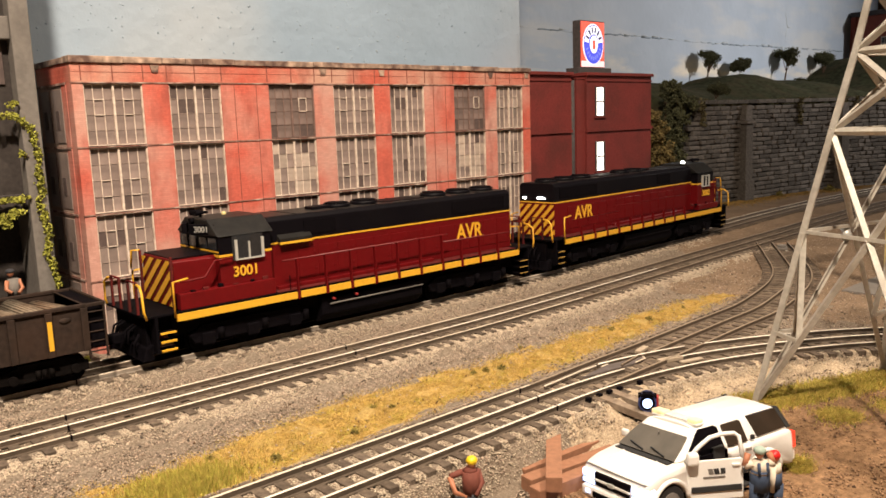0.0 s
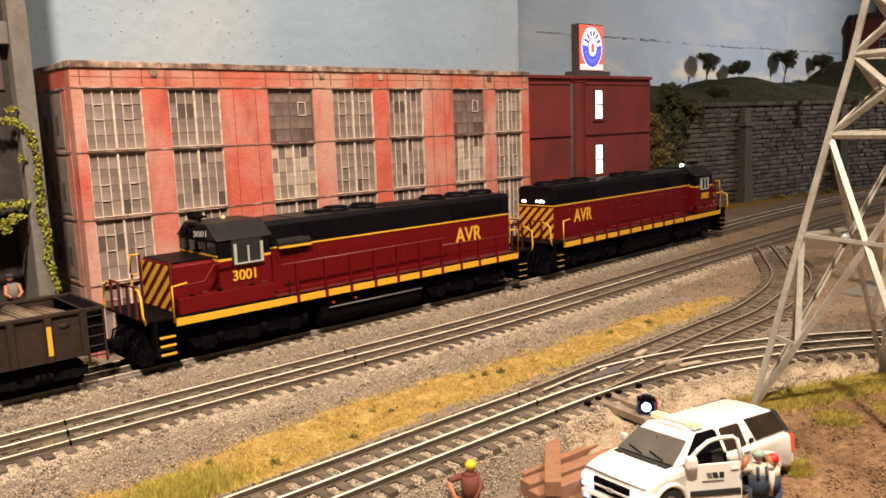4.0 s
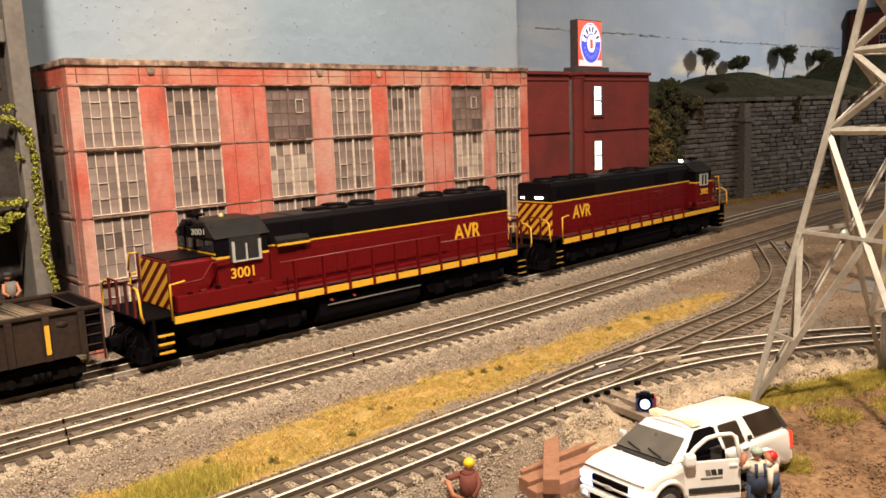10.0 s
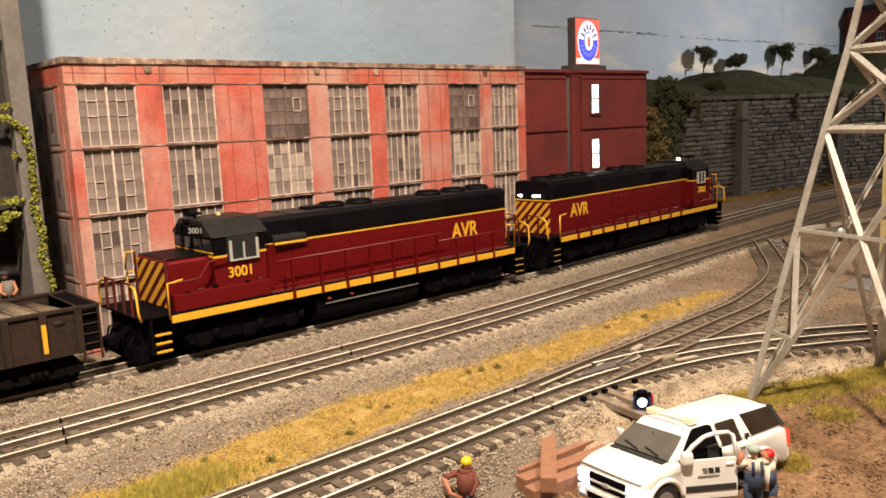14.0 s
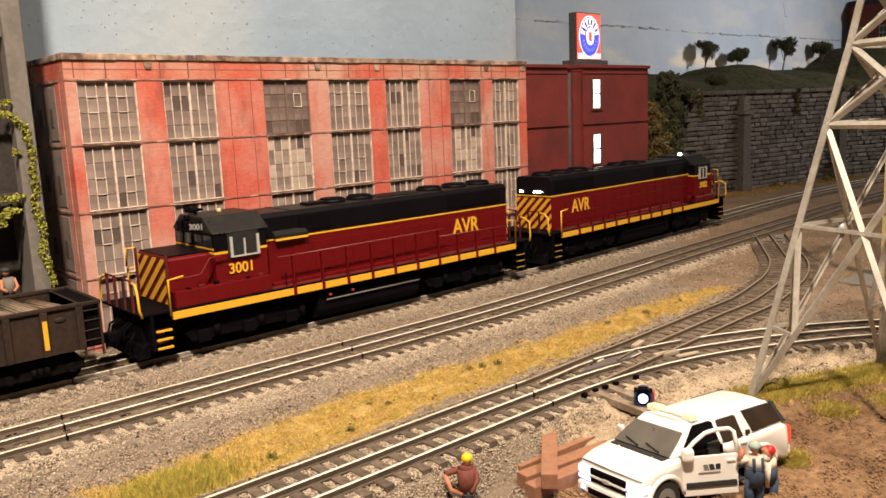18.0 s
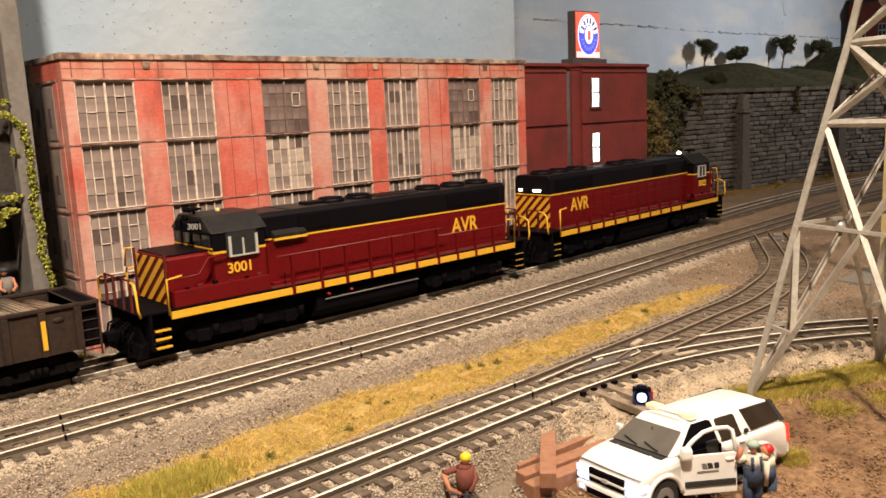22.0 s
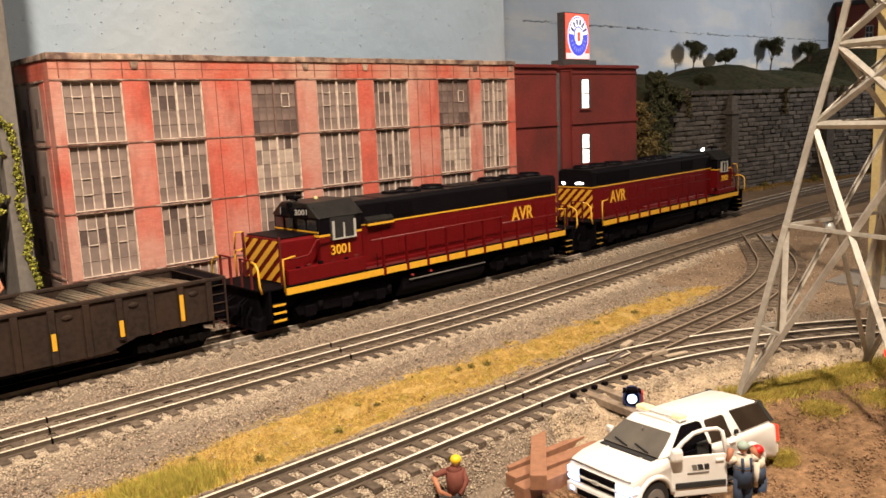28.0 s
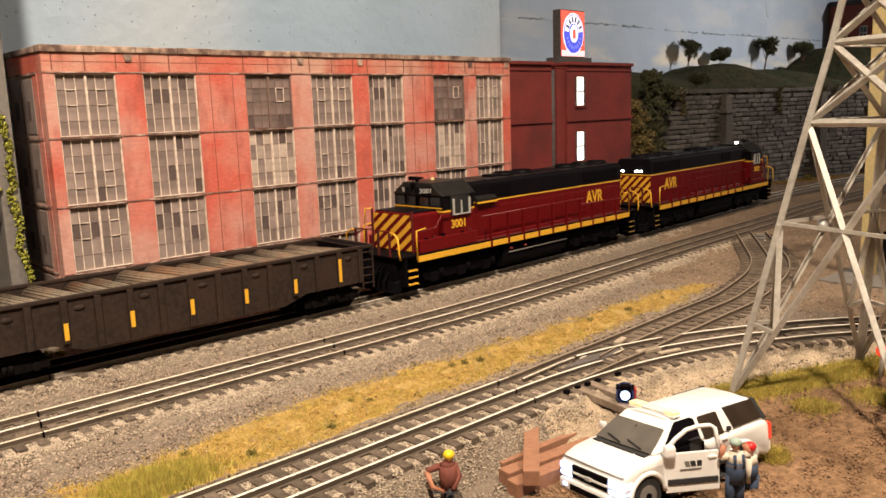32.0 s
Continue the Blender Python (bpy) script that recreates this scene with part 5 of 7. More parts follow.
def stones():
    rng = np.random.default_rng(21)
    n = 300000
    x = -0.30 + 1.25 * rng.random(n) ** 1.25
    y = rng.uniform(-0.36, 0.098, n)
    tr1, tr2 = np.interp(x, XS, Y1), np.interp(x, XS, Y2)
    keep = ~in_grass(x, y) & ~is_dirt(x, y) & (rng.random(n) < np.interp(x, [0.22, 0.50, 0.70], [1.0, 0.22, 0.10]))
    keep &= ~(is_sandy(x, y) & (rng.random(n) < 0.55))
    # leave the beds between the rails thinner, so that the ties show
    for t in (tr1, tr2, np.interp(x, XS, Y3), np.interp(x, XS, Y4)):
        keep &= (np.abs(y - t) > 0.0290) | (rng.random(n) < 0.10)
    x, y = x[keep], y[keep]
    size = np.where(rng.random(len(x)) < 0.18, 0.00098, 0.00064) * rng.uniform(0.6, 1.2, len(x))
    bed = np.minimum(np.abs(y - np.interp(x, XS, Y1)), np.minimum(np.abs(y - np.interp(x, XS, Y2)), np.abs(y - np.interp(x, XS, Y3)))) < 0.032
    z = ground_height(x, y) + np.where(bed, 0.0, 0.0001) + 0.0003 * rng.random(len(x))
    scatter("ballast_gravel", np.stack([x, y], 1), z, size, [M["gravel"], M["gravel_pale"], M["gravel_dark"]], "grey and tan crushed stone ballast", rng, ratio=[0.70, 0.18, 0.12])
    # darker stones in small patches, and dark crumbs towards the far end
    n = 11000
    x, y = -0.28 + 0.85 * rng.random(n) ** 1.3, rng.uniform(-0.215, -0.002, n)
    k = ~in_grass(x, y) & (wave(x, y, 170, 61) + 0.6 * wave(x, y, 520, 62) + rng.normal(0, 0.25, n) > 0.75) & (np.abs(y - np.interp(x, XS, Y2)) > 0.030)
    x, y = x[k], y[k]
    scatter("dark_pebbles", np.stack([x, y], 1), ground_height(x, y) + 0.0005, 0.0008 * rng.uniform(0.6, 1.4, len(x)), [M["gravel_dark"], M["dirt_dark"]], "dark brown pebbles in patches on the ballast", rng, ratio=[0.6, 0.4])
    # pale grout along the tie ends
    m = 120000
    x = rng.uniform(-0.30, 0.75, m)
    side = rng.random(m)
    mid = np.where(side < 0.45, np.interp(x, XS, Y2), np.where(side < 0.65, np.interp(x, XS, Y1), np.interp(x, XS, Y3)))
    d = rng.normal(-0.0295, 0.0045, m)
    x0 = np.where(side < 0.65, -0.6, -0.4)
    phase = np.mod((x - x0 - 0.006) / 0.0112 + 0.5, 1.0)
    between = np.abs(phase - 0.5) > 0.27
    k = (d < -0.0295) & (wave(x, mid, 60, 31) + rng.normal(0, 0.5, m) > -0.45) & (d > -0.040) | (d > -0.0295) & (d < -0.0195) & between
    x, y = x[k], (mid + d)[k]
    u, d = rng.uniform(-0.30, 0.215, 26000), rng.uniform(-0.0170, 0.0170, 26000)
    gap = (np.abs(np.mod((u + 0.4 - 0.006) / 0.0112 + 0.5, 1.0) - 0.5) > 0.30) & (np.abs(d) > 0.0022)
    x, y = np.concatenate([x, u[gap]]), np.concatenate([y, (np.interp(u, XS, Y3) + d)[gap]])
    scatter("pale_grit", np.stack([x, y], 1), ground_height(x, y) + 0.0003, 0.00060 * rng.uniform(0.5, 1.2, len(x)), [M["grit"], M["gravel"]], "pale cream grit between the tie ends", rng, ratio=[0.75, 0.25])
    # brown dirt crumbs on the bank
    n = 42000
    x, y = rng.uniform(0.02, 0.42, n), rng.uniform(-0.48, -0.24, n)
    k = is_dirt(x, y)
    x, y = x[k], y[k]
    size = 0.00072 * rng.uniform(0.5, 1.5, len(x)) * np.where(rng.random(len(x)) < 0.015, 1.8, 1)
    scatter("dirt_crumbs", np.stack([x, y], 1), ground_height(x, y) + 0.0002, size, [M["dirt"], M["dirt_dark"]], "reddish brown crumbly dirt", rng, ratio=[0.91, 0.09])


def grass():
    rng = np.random.default_rng(8)
    n = 480000
    x, y = rng.uniform(-0.30, 0.47, n), rng.uniform(-0.205, -0.120, n)
    k = in_grass(x, y + rng.normal(0, 0.0060, n)) & (wave(x, y, 230, 41) + rng.normal(0, 0.7, n) > -0.75)
    x, y = x[k], y[k]
    tone = wave(x, y, 130, 12) + rng.normal(0, 0.5, len(x))
    for name, pick, mats, ratio, label in (("straw_grass", tone < 0.40, ["straw", "straw_pale", "straw_brown"], [0.55, 0.28, 0.17], "short golden yellow static grass between the tracks"),
                                           ("olive_grass", tone >= 0.40, ["straw", "green", "straw_brown"], [0.4, 0.4, 0.2], "short olive static grass among the golden grass")):
        u, w = x[pick], y[pick]
        blades(name, np.stack([u, w], 1), ground_height(u, w), 0.0011 * rng.uniform(0.4, 1.3, len(u)), 0.00036, [M[q] for q in mats], label, rng, lean=0.9, ratio=ratio)
    m = 900
    u, w = rng.uniform(-0.30, 0.47, m), rng.uniform(-0.205, -0.120, m)
    q = in_grass(u, w)
    scatter("grass_pebbles", np.stack([u, w], 1)[q], ground_height(u, w)[q] + 0.0006, 0.0007 * rng.uniform(0.6, 1.4, int(q.sum())), [M["gravel_pale"], M["gravel"], M["dirt_dark"]], "pebbles lying in the yellow grass", rng, ratio=[0.4, 0.35, 0.25])
    # greener, longer patch at the near end, and the bank below the pylon
    n = 17000
    x, y = rng.normal(-0.077, 0.012, n), rng.normal(-0.173, 0.0075, n)
    k = (y < -0.148) & (y > -0.196)
    x, y = x[k], y[k]
    blades("green_grass", np.stack([x, y], 1), ground_height(x, y), 0.0048 * rng.uniform(0.4, 1.3, len(x)), 0.0005, [M["green"], M["straw"]], "longer yellow-green grass tuft", rng, lean=0.35, ratio=[0.7, 0.3])
    n = 62000
    u, w = rng.uniform(0, 1, n), rng.normal(0, 0.0058, n)
    x, y = 0.205 + 0.20 * u + 0.3 * w, -0.306 - 0.078 * u + w
    blades("bank_grass", np.stack([x, y], 1), ground_height(x, y), 0.0030 * rng.uniform(0.5, 1.3, n), 0.0005, [M["green"], M["straw"], M["bush"]], "olive grass along the dirt bank", rng, lean=0.6, ratio=[0.55, 0.41, 0.04])
    for cx, cy, r in ((0.225, -0.352, 0.010), (0.262, -0.372, 0.014), (0.175, -0.352, 0.006), (0.30, -0.385, 0.012)):
        n = 4200
        x, y = rng.normal(cx, r * 0.5, n), rng.normal(cy, r * 0.5, n)
        blades("grass_clump", np.stack([x, y], 1), ground_height(x, y), 0.0026 * rng.uniform(0.5, 1.2, n), 0.0005, [M["green"], M["straw"], M["bush"]], "olive grass clump on the dirt", rng, lean=0.7, ratio=[0.45, 0.43, 0.12])
    # verge along the foot of the stone wall
    n = 24000
    x = rng.uniform(0.95, 1.75, n)
    y = np.interp(x, [q[0] for q in WALL_LINE], [q[1] for q in WALL_LINE]) - np.abs(rng.normal(0, 0.022, n)) - 0.006
    blades("verge_grass", np.stack([x, y], 1), np.full(n, -0.0095), 0.0026 * rng.uniform(0.4, 1.2, n), 0.0016, [M["straw_brown"], M["verge"], M["bush"]], "dry ochre verge along the stone wall", rng, lean=0.9, ratio=[0.35, 0.55, 0.10])


def clump(bm, c, r, rng, n=26, leaf=0.0022):
    """Ragged foam foliage: many small tilted flakes round a centre."""
    for _ in range(n):
        d = Vector((rng.gauss(0, 1), rng.gauss(0, 1), rng.gauss(0, 0.8))).normalized() * r * rng.uniform(0.35, 1.0)
        p = Vector(c) + d
        a = Vector((rng.gauss(0, 1), rng.gauss(0, 1), rng.gauss(0, 1))).normalized()
        b = a.orthogonal().normalized()
        e = a.cross(b)
        s = leaf * rng.uniform(0.6, 1.3)
        vs = [bm.verts.new(p + s * q) for q in (b, e * 0.8, -b, -e * 0.8, a * 0.7)]
        for i, j in ((0, 1), (1, 2), (2, 3), (3, 0)):
            bm.faces.new((vs[i], vs[j], vs[4]))


def bushes():
    rng = random.Random(14)
    for x, y, r in ((0.020, -0.1775, 0.0042), (-0.0285, -0.1765, 0.0048), (-0.052, -0.150, 0.0035), (0.052, -0.152, 0.003), (0.147, -0.152, 0.0040), (0.138, -0.149, 0.0035), (0.158, -0.156, 0.0045), (0.205, -0.130, 0.0025), (0.29, -0.15, 0.004), (0.335, -0.155, 0.005), (0.06, -0.16, 0.003), (-0.10, -0.183, 0.003), (0.39, -0.152, 0.003), (1.35, 0.225, 0.012), (1.50, 0.19, 0.015)):
        bm = bmesh.new()
        r *= 0.72
        clump(bm, (0, 0, r * 0.25), r, rng, 90, r * 0.24)
        ob = new("bush", mesh_of("bush", bm, M["bush_mid"]))
        ob.matrix_basis = pose(x, y, float(ground_height(np.array(x), np.array(y))))
        tagged(ob, "small dark green foam bush on the ground", "bush", "bushes on the layout")


def tree(x, y, z, h, crown_w, lean=0.0, seed=1, bare=False):
    rng = random.Random(seed)
    ob = thing("tree", pose(x, y, z), "small twiggy model tree with a ragged dark green crown", "tree", "trees on the hill")
    fork = Vector((lean * h * 0.4, 0, h * 0.36))
    part("trunk", tube([(0, 0, -0.01), (lean * h * 0.15, 0, h * 0.18), tuple(fork)], h * 0.026, seg=6, r1=h * 0.018), M["trunk"], ob)
    heart = Vector((lean * h, 0, h * 0.70))
    tips = []
    for i in range(9):
        a = 2 * math.pi * i / 9 + rng.uniform(-0.3, 0.3)
        k = rng.uniform(0.10, 0.34)
        q = heart + Vector((math.cos(a) * crown_w * k, math.sin(a) * crown_w * k * 0.6, h * rng.uniform(-0.10, 0.12)))
        part("limb", tube([tuple(fork), tuple(fork.lerp(q, 0.5) + Vector((0, 0, h * 0.03))), tuple(q)], h * 0.010, seg=5, r1=h * 0.003), M["trunk"], ob)
        tips.append(q)
    bm = bmesh.new()
    for q in tips + [heart + Vector((0, 0, h * 0.10)), heart]:
        for _ in range(2):
            clump(bm, q + Vector((rng.gauss(0, 1), rng.gauss(0, 0.6), rng.gauss(0, 0.5))) * crown_w * 0.05, min(crown_w * rng.uniform(0.13, 0.18), h * 0.22), rng, 130, crown_w * 0.026)
    part("crown", bm, M["leaf"], ob)


def trees():
    for i, (x, y, z, h, w, l) in enumerate(((1.519, 0.488, 0.2168, 0.0951, 0.093, 0.18), (1.672, 0.488, 0.2386, 0.0496, 0.0951, 0.1), (1.909, 0.488, 0.2241, 0.1034, 0.122, 0.22),
                                            (2.139, 0.488, 0.2137, 0.1158, 0.1261, 0.1), (2.002, 0.488, 0.191, 0.0579, 0.0744, 0.0), (1.075, 0.31, 0.13, 0.106, 0.05, 0.0), (1.225, 0.3, 0.168, 0.05, 0.062, 0.3))):
        tree(x, y, z, h, w * 0.74 if h > 0.06 else w, l, seed=30 + i)


# ---------------------------------------------------------------- stone wall and hill
WALL_LINE = [(0.95, 0.280), (1.2265, 0.2533), (1.4976, 0.2212), (1.6877, 0.1600), (1.95, 0.05)]


def wall_at(s):
    """Plan point and direction at a length along the stone wall."""
    for (a, b) in zip(WALL_LINE, WALL_LINE[1:]):
        d = Vector((b[0] - a[0], b[1] - a[1]))
        if s <= d.length:
            return Vector(a) + d.normalized() * s, math.degrees(math.atan2(d.y, d.x))
        s -= d.length
    return Vector(WALL_LINE[-1]), 0


def stone_wall():
    rng = random.Random(77)
    total = sum((Vector(b) - Vector(a)).length for a, b in zip(WALL_LINE, WALL_LINE[1:]))
    ob = thing("retaining_wall", Matrix(), "tall grey stone block retaining wall with pilasters", "stone wall")
    rowh, n = 0.0087, 21
    for (a, b) in zip(WALL_LINE, WALL_LINE[1:]):
        d = Vector((b[0] - a[0], b[1] - a[1]))
        core = part("wall_core", box(-0.002, 0.004, -0.012, d.length + 0.002, 0.014, 0.170), M["mortar"], ob)
        if a[0] < 1.0:
            bpy.data.objects.remove(core)
            core = part("wall_core", prism([(0.10, -0.012), (d.length + 0.002, -0.012), (d.length + 0.002, 0.170), (0.155, 0.170), (0.13, 0.11), (0.10, 0.075)], "y", 0.004, 0.014), M["mortar"], ob)
        core.matrix_basis = pose(a[0], a[1], 0, 0, 0, math.degrees(math.atan2(d.y, d.x)))
    shapes = []
    for k in range(14):
        w, h = rng.uniform(0.0080, 0.0165), rowh * rng.uniform(0.43, 0.47)
        bm = bmesh.new()
        vs = quad_box(bm, -w, -0.0035, -h, w, 0.006, h)
        for v in vs:
            v.co += Vector((rng.uniform(-0.0009, 0.0009), rng.uniform(-0.0018, 0.0018), rng.uniform(-0.0008, 0.0008)))
        bmesh.ops.bevel(bm, geom=bm.edges[:], offset=0.0012, segments=1, affect="EDGES")
        shapes.append((w, mesh_of("stone", bm, M["stone"])))
    far = bmesh.new()
    count = 0
    for r in range(n):
        z = -0.011 + rowh * (r + 0.5)
        s = rng.uniform(0.0, 0.012) + 0.10
        while s < total - 0.02:
            w, me = rng.choice(shapes)
            p, ang = wall_at(s + w)
            wing = np.interp(p.x, [1.04, 1.075, 1.10], [0.075, 0.11, 0.19])
            if z < wing:
                m = pose(p.x, p.y, z + rng.uniform(-0.0004, 0.0004), 0, rng.uniform(-1.2, 1.2), ang) @ Matrix.Translation((0, rng.uniform(-0.0014, 0.0012), 0))
                if p.x < 1.36 and count < 310:
                    o = new("stone", me)
                    o.parent, o.matrix_basis = ob, m
                    count += 1
                else:
                    tmp = bmesh.new()
                    tmp.from_mesh(me)
                    bmesh.ops.transform(tmp, matrix=m, verts=tmp.verts[:])
                    merge(far, tmp)
            s += 2 * w + 0.0007
    tagged(part("stone_courses", far, M["stone_joined"], ob), kind="stuff")
    for s, half in ((0.298, 0.011), (0.62, 0.011), (0.80, 0.011)):
        p, ang = wall_at(s)
        pil = part("pilaster", box(-half, -0.016, -0.012, half, 0.0, 0.137, 0.001), M["stone"], ob)
        pil.matrix_basis = pose(p.x, p.y, 0, 0, 0, ang)
        part("pilaster_base", box(-half - 0.003, -0.019, -0.012, half + 0.003, 0.0, 0.03, 0.001), M["stone"], pil)
        part("pilaster_cap", box(-half - 0.004, -0.020, 0.137, half + 0.004, 0.0, 0.143, 0.001), M["stone"], pil)
        part("pilaster_top", prism([(-half, 0.143), (half, 0.143), (half * 0.7, 0.172), (-half * 0.7, 0.172)], "y", -0.014, 0.0, bevel=0.001), M["stone"], pil)
    s = 0.155
    while s < total - 0.03:
        w = rng.uniform(0.012, 0.017)
        p, ang = wall_at(s + w)
        c = part("coping_stone", box(-w, -0.006, 0.1755, w, 0.014, 0.1825, 0.0008), M["stone"], ob)
        c.matrix_basis = pose(p.x, p.y, 0, 0, 0, ang + rng.uniform(-1, 1))
        s += 2 * w + 0.001


BUSH_DARK = [(1.02, 0.258, 0.03, 0.024), (1.02, 0.258, 0.08, 0.022), (1.025, 0.262, 0.12, 0.024), (1.035, 0.265, 0.155, 0.024), (1.045, 0.268, 0.186, 0.020), (1.035, 0.268, 0.206, 0.014), (1.085, 0.264, 0.176, 0.014)]
BUSH_DRY = [(0.965, 0.25, 0.010, 0.026), (0.965, 0.25, 0.050, 0.028), (0.967, 0.252, 0.092, 0.028), (0.962, 0.255, 0.130, 0.022), (0.955, 0.255, 0.155, 0.013)]
RIDGE = [(0.80, 0.215), (1.249, 0.226), (1.323, 0.211), (1.379, 0.211), (1.449, 0.223), (1.509, 0.240), (1.573, 0.246), (1.626, 0.237), (1.677, 0.223), (1.725, 0.228), (1.799, 0.234), (1.846, 0.225), (1.895, 0.203), (1.934, 0.194), (1.995, 0.200), (2.063, 0.226), (2.152, 0.265), (2.244, 0.300), (2.5, 0.315)]


def hill():
    xs = np.arange(0.80, 2.55, 0.02)
    ys = np.linspace(0.275, 0.515, 14)
    zt = np.interp(xs, [r[0] for r in RIDGE], [r[1] for r in RIDGE])
    v = []
    for i, x in enumerate(xs):
        y_front = float(np.interp(x, [q[0] for q in WALL_LINE], [q[1] for q in WALL_LINE])) + 0.016
        z_front = 0.168 if x > 1.09 else np.interp(x, [0.80, 1.02, 1.09], [-0.012, 0.02, 0.12])
        for j, t in enumerate(np.linspace(0, 1, 14)):
            y = y_front + t * (0.515 - y_front)
            k = min(1.0, t / 0.72)
            v.append((x, y, z_front + (zt[i] - z_front) * (k * k * (3 - 2 * k)) + 0.003 * math.sin(31 * x + 40 * y) * math.sin(17 * x)))
    n = 14
    f = [(i * n + j, (i + 1) * n + j, (i + 1) * n + j + 1, i * n + j + 1) for i in range(len(xs) - 1) for j in range(n - 1)]
    ob = raw("hill", v, f, M["hill"], smooth=True)
    tagged(ob, "dark green scenic hill behind the stone wall", "hill", kind="structure")
    rng = random.Random(3)
    bm = bmesh.new()
    for i in range(150):
        x = rng.uniform(1.06, 1.8)
        y = float(np.interp(x, [q[0] for q in WALL_LINE], [q[1] for q in WALL_LINE])) + rng.uniform(0.012, 0.05)
        clump(bm, (x, y, 0.172 + rng.uniform(-0.004, 0.010)), rng.uniform(0.004, 0.009), rng, 24, 0.0022)
    for i in range(40):
        clump(bm, (rng.uniform(0.86, 1.07), rng.uniform(0.27, 0.30), rng.uniform(0.0, 0.10)), rng.uniform(0.006, 0.013), rng, 30, 0.0026)
    tagged(new("undergrowth", mesh_of("undergrowth", bm, M["leaf_brown"])), "dull green and brown undergrowth on the hill", "undergrowth", kind="stuff")
    for n, label, m, boxes in (("large_bush", "tall dark green bush at the end of the stone wall", "leaf", BUSH_DARK), ("dry_bush", "dry olive-brown bush beside the red brick building", "dry_leaf", BUSH_DRY)):
        x0, y0 = boxes[0][:2]
        ob = thing(n, pose(x0, y0, 0), label, "bush", "bushes on the hill")
        for x, y, z, r in boxes:
            bm = bmesh.new()
            for i in range(int(52 * r / 0.02)):
                d = Vector((rng.gauss(0, 1), rng.gauss(0, 1), rng.gauss(0, 1))).normalized() * r * rng.uniform(0.3, 1)
                clump(bm, Vector((x - x0, y - y0, z)) + d, r * 0.3, rng, 22, 0.0024)
            part("foliage_clump", bm, M[m], ob)
    # creepers hanging over the wall
    for x, dz in ((1.428, 0.055), (1.57, 0.10), (1.60, 0.04), (1.115, 0.05)):
        bm = bmesh.new()
        y = float(np.interp(x, [q[0] for q in WALL_LINE], [q[1] for q in WALL_LINE]))
        for i in range(int(dz / 0.004)):
            clump(bm, (x + rng.uniform(-0.004, 0.004), y - 0.006, 0.182 - 0.004 * i), 0.0055, rng, 14, 0.0028)
        tagged(new("creeper", mesh_of("creeper", bm, M["leaf_brown"])), "dark creeper hanging over the stone wall", "creeper", "creepers on the wall")


def plaster_lumps():
    rng = np.random.default_rng(17)
    n = 800
    x, z = rng.uniform(-0.05, 0.55, n), rng.uniform(0.21, 0.36, n)
    ob = scatter("plaster_lumps", np.stack([x, z], 1), np.zeros(n), 0.0010 * rng.uniform(0.3, 1.2, n), [M["sky"]], "small lumps in the painted plaster", rng)
    ob.matrix_basis = Matrix.Translation((0, 0.184, 0)) @ Matrix.Rotation(radians(90), 4, "X")


def backdrop_paint():
    """Cracks and painted clouds of the far sky wall."""
    rng = random.Random(6)
    far = bpy.data.objects["backdrop_2"]
    for pts in ([(0.90, 0.327), (1.0, 0.3285), (1.10, 0.3262), (1.23, 0.3290), (1.42, 0.3255), (1.70, 0.3252), (2.0, 0.329), (2.38, 0.330)], [(1.985, 0.46), (1.975, 0.42), (1.982, 0.38), (1.972, 0.335)]):
        fine = []
        for (xa, za), (xb, zb) in zip(pts, pts[1:]):
            n = max(2, int(math.hypot(xb - xa, zb - za) / 0.011))
            fine += [(xa + (xb - xa) * i / n + rng.uniform(-0.003, 0.003), za + (zb - za) * i / n + rng.uniform(-0.0016, 0.0016)) for i in range(n)]
        for i in range(0, len(fine) - 3, 3):
            part("crack", tube([(x, 0.5210, z) for x, z in fine[i:i + 4]], rng.uniform(0.0010, 0.0022), seg=6), M["crack" if za == 0.329 or pts[0][0] < 1 else "cloud_pale"], far)
            if rng.random() < 0.5:
                x, z = fine[i]
                part("plaster_edge", tube([(x, 0.5198, z + 0.0025), (x + 0.012, 0.5198, z + 0.002 + rng.uniform(-0.001, 0.001)), (x + 0.026, 0.5198, z + 0.0025)], 0.0010, seg=5), M["cloud_pale"], far)
    far.data.materials.clear()
    far.data.materials.append(cloudy_sky())


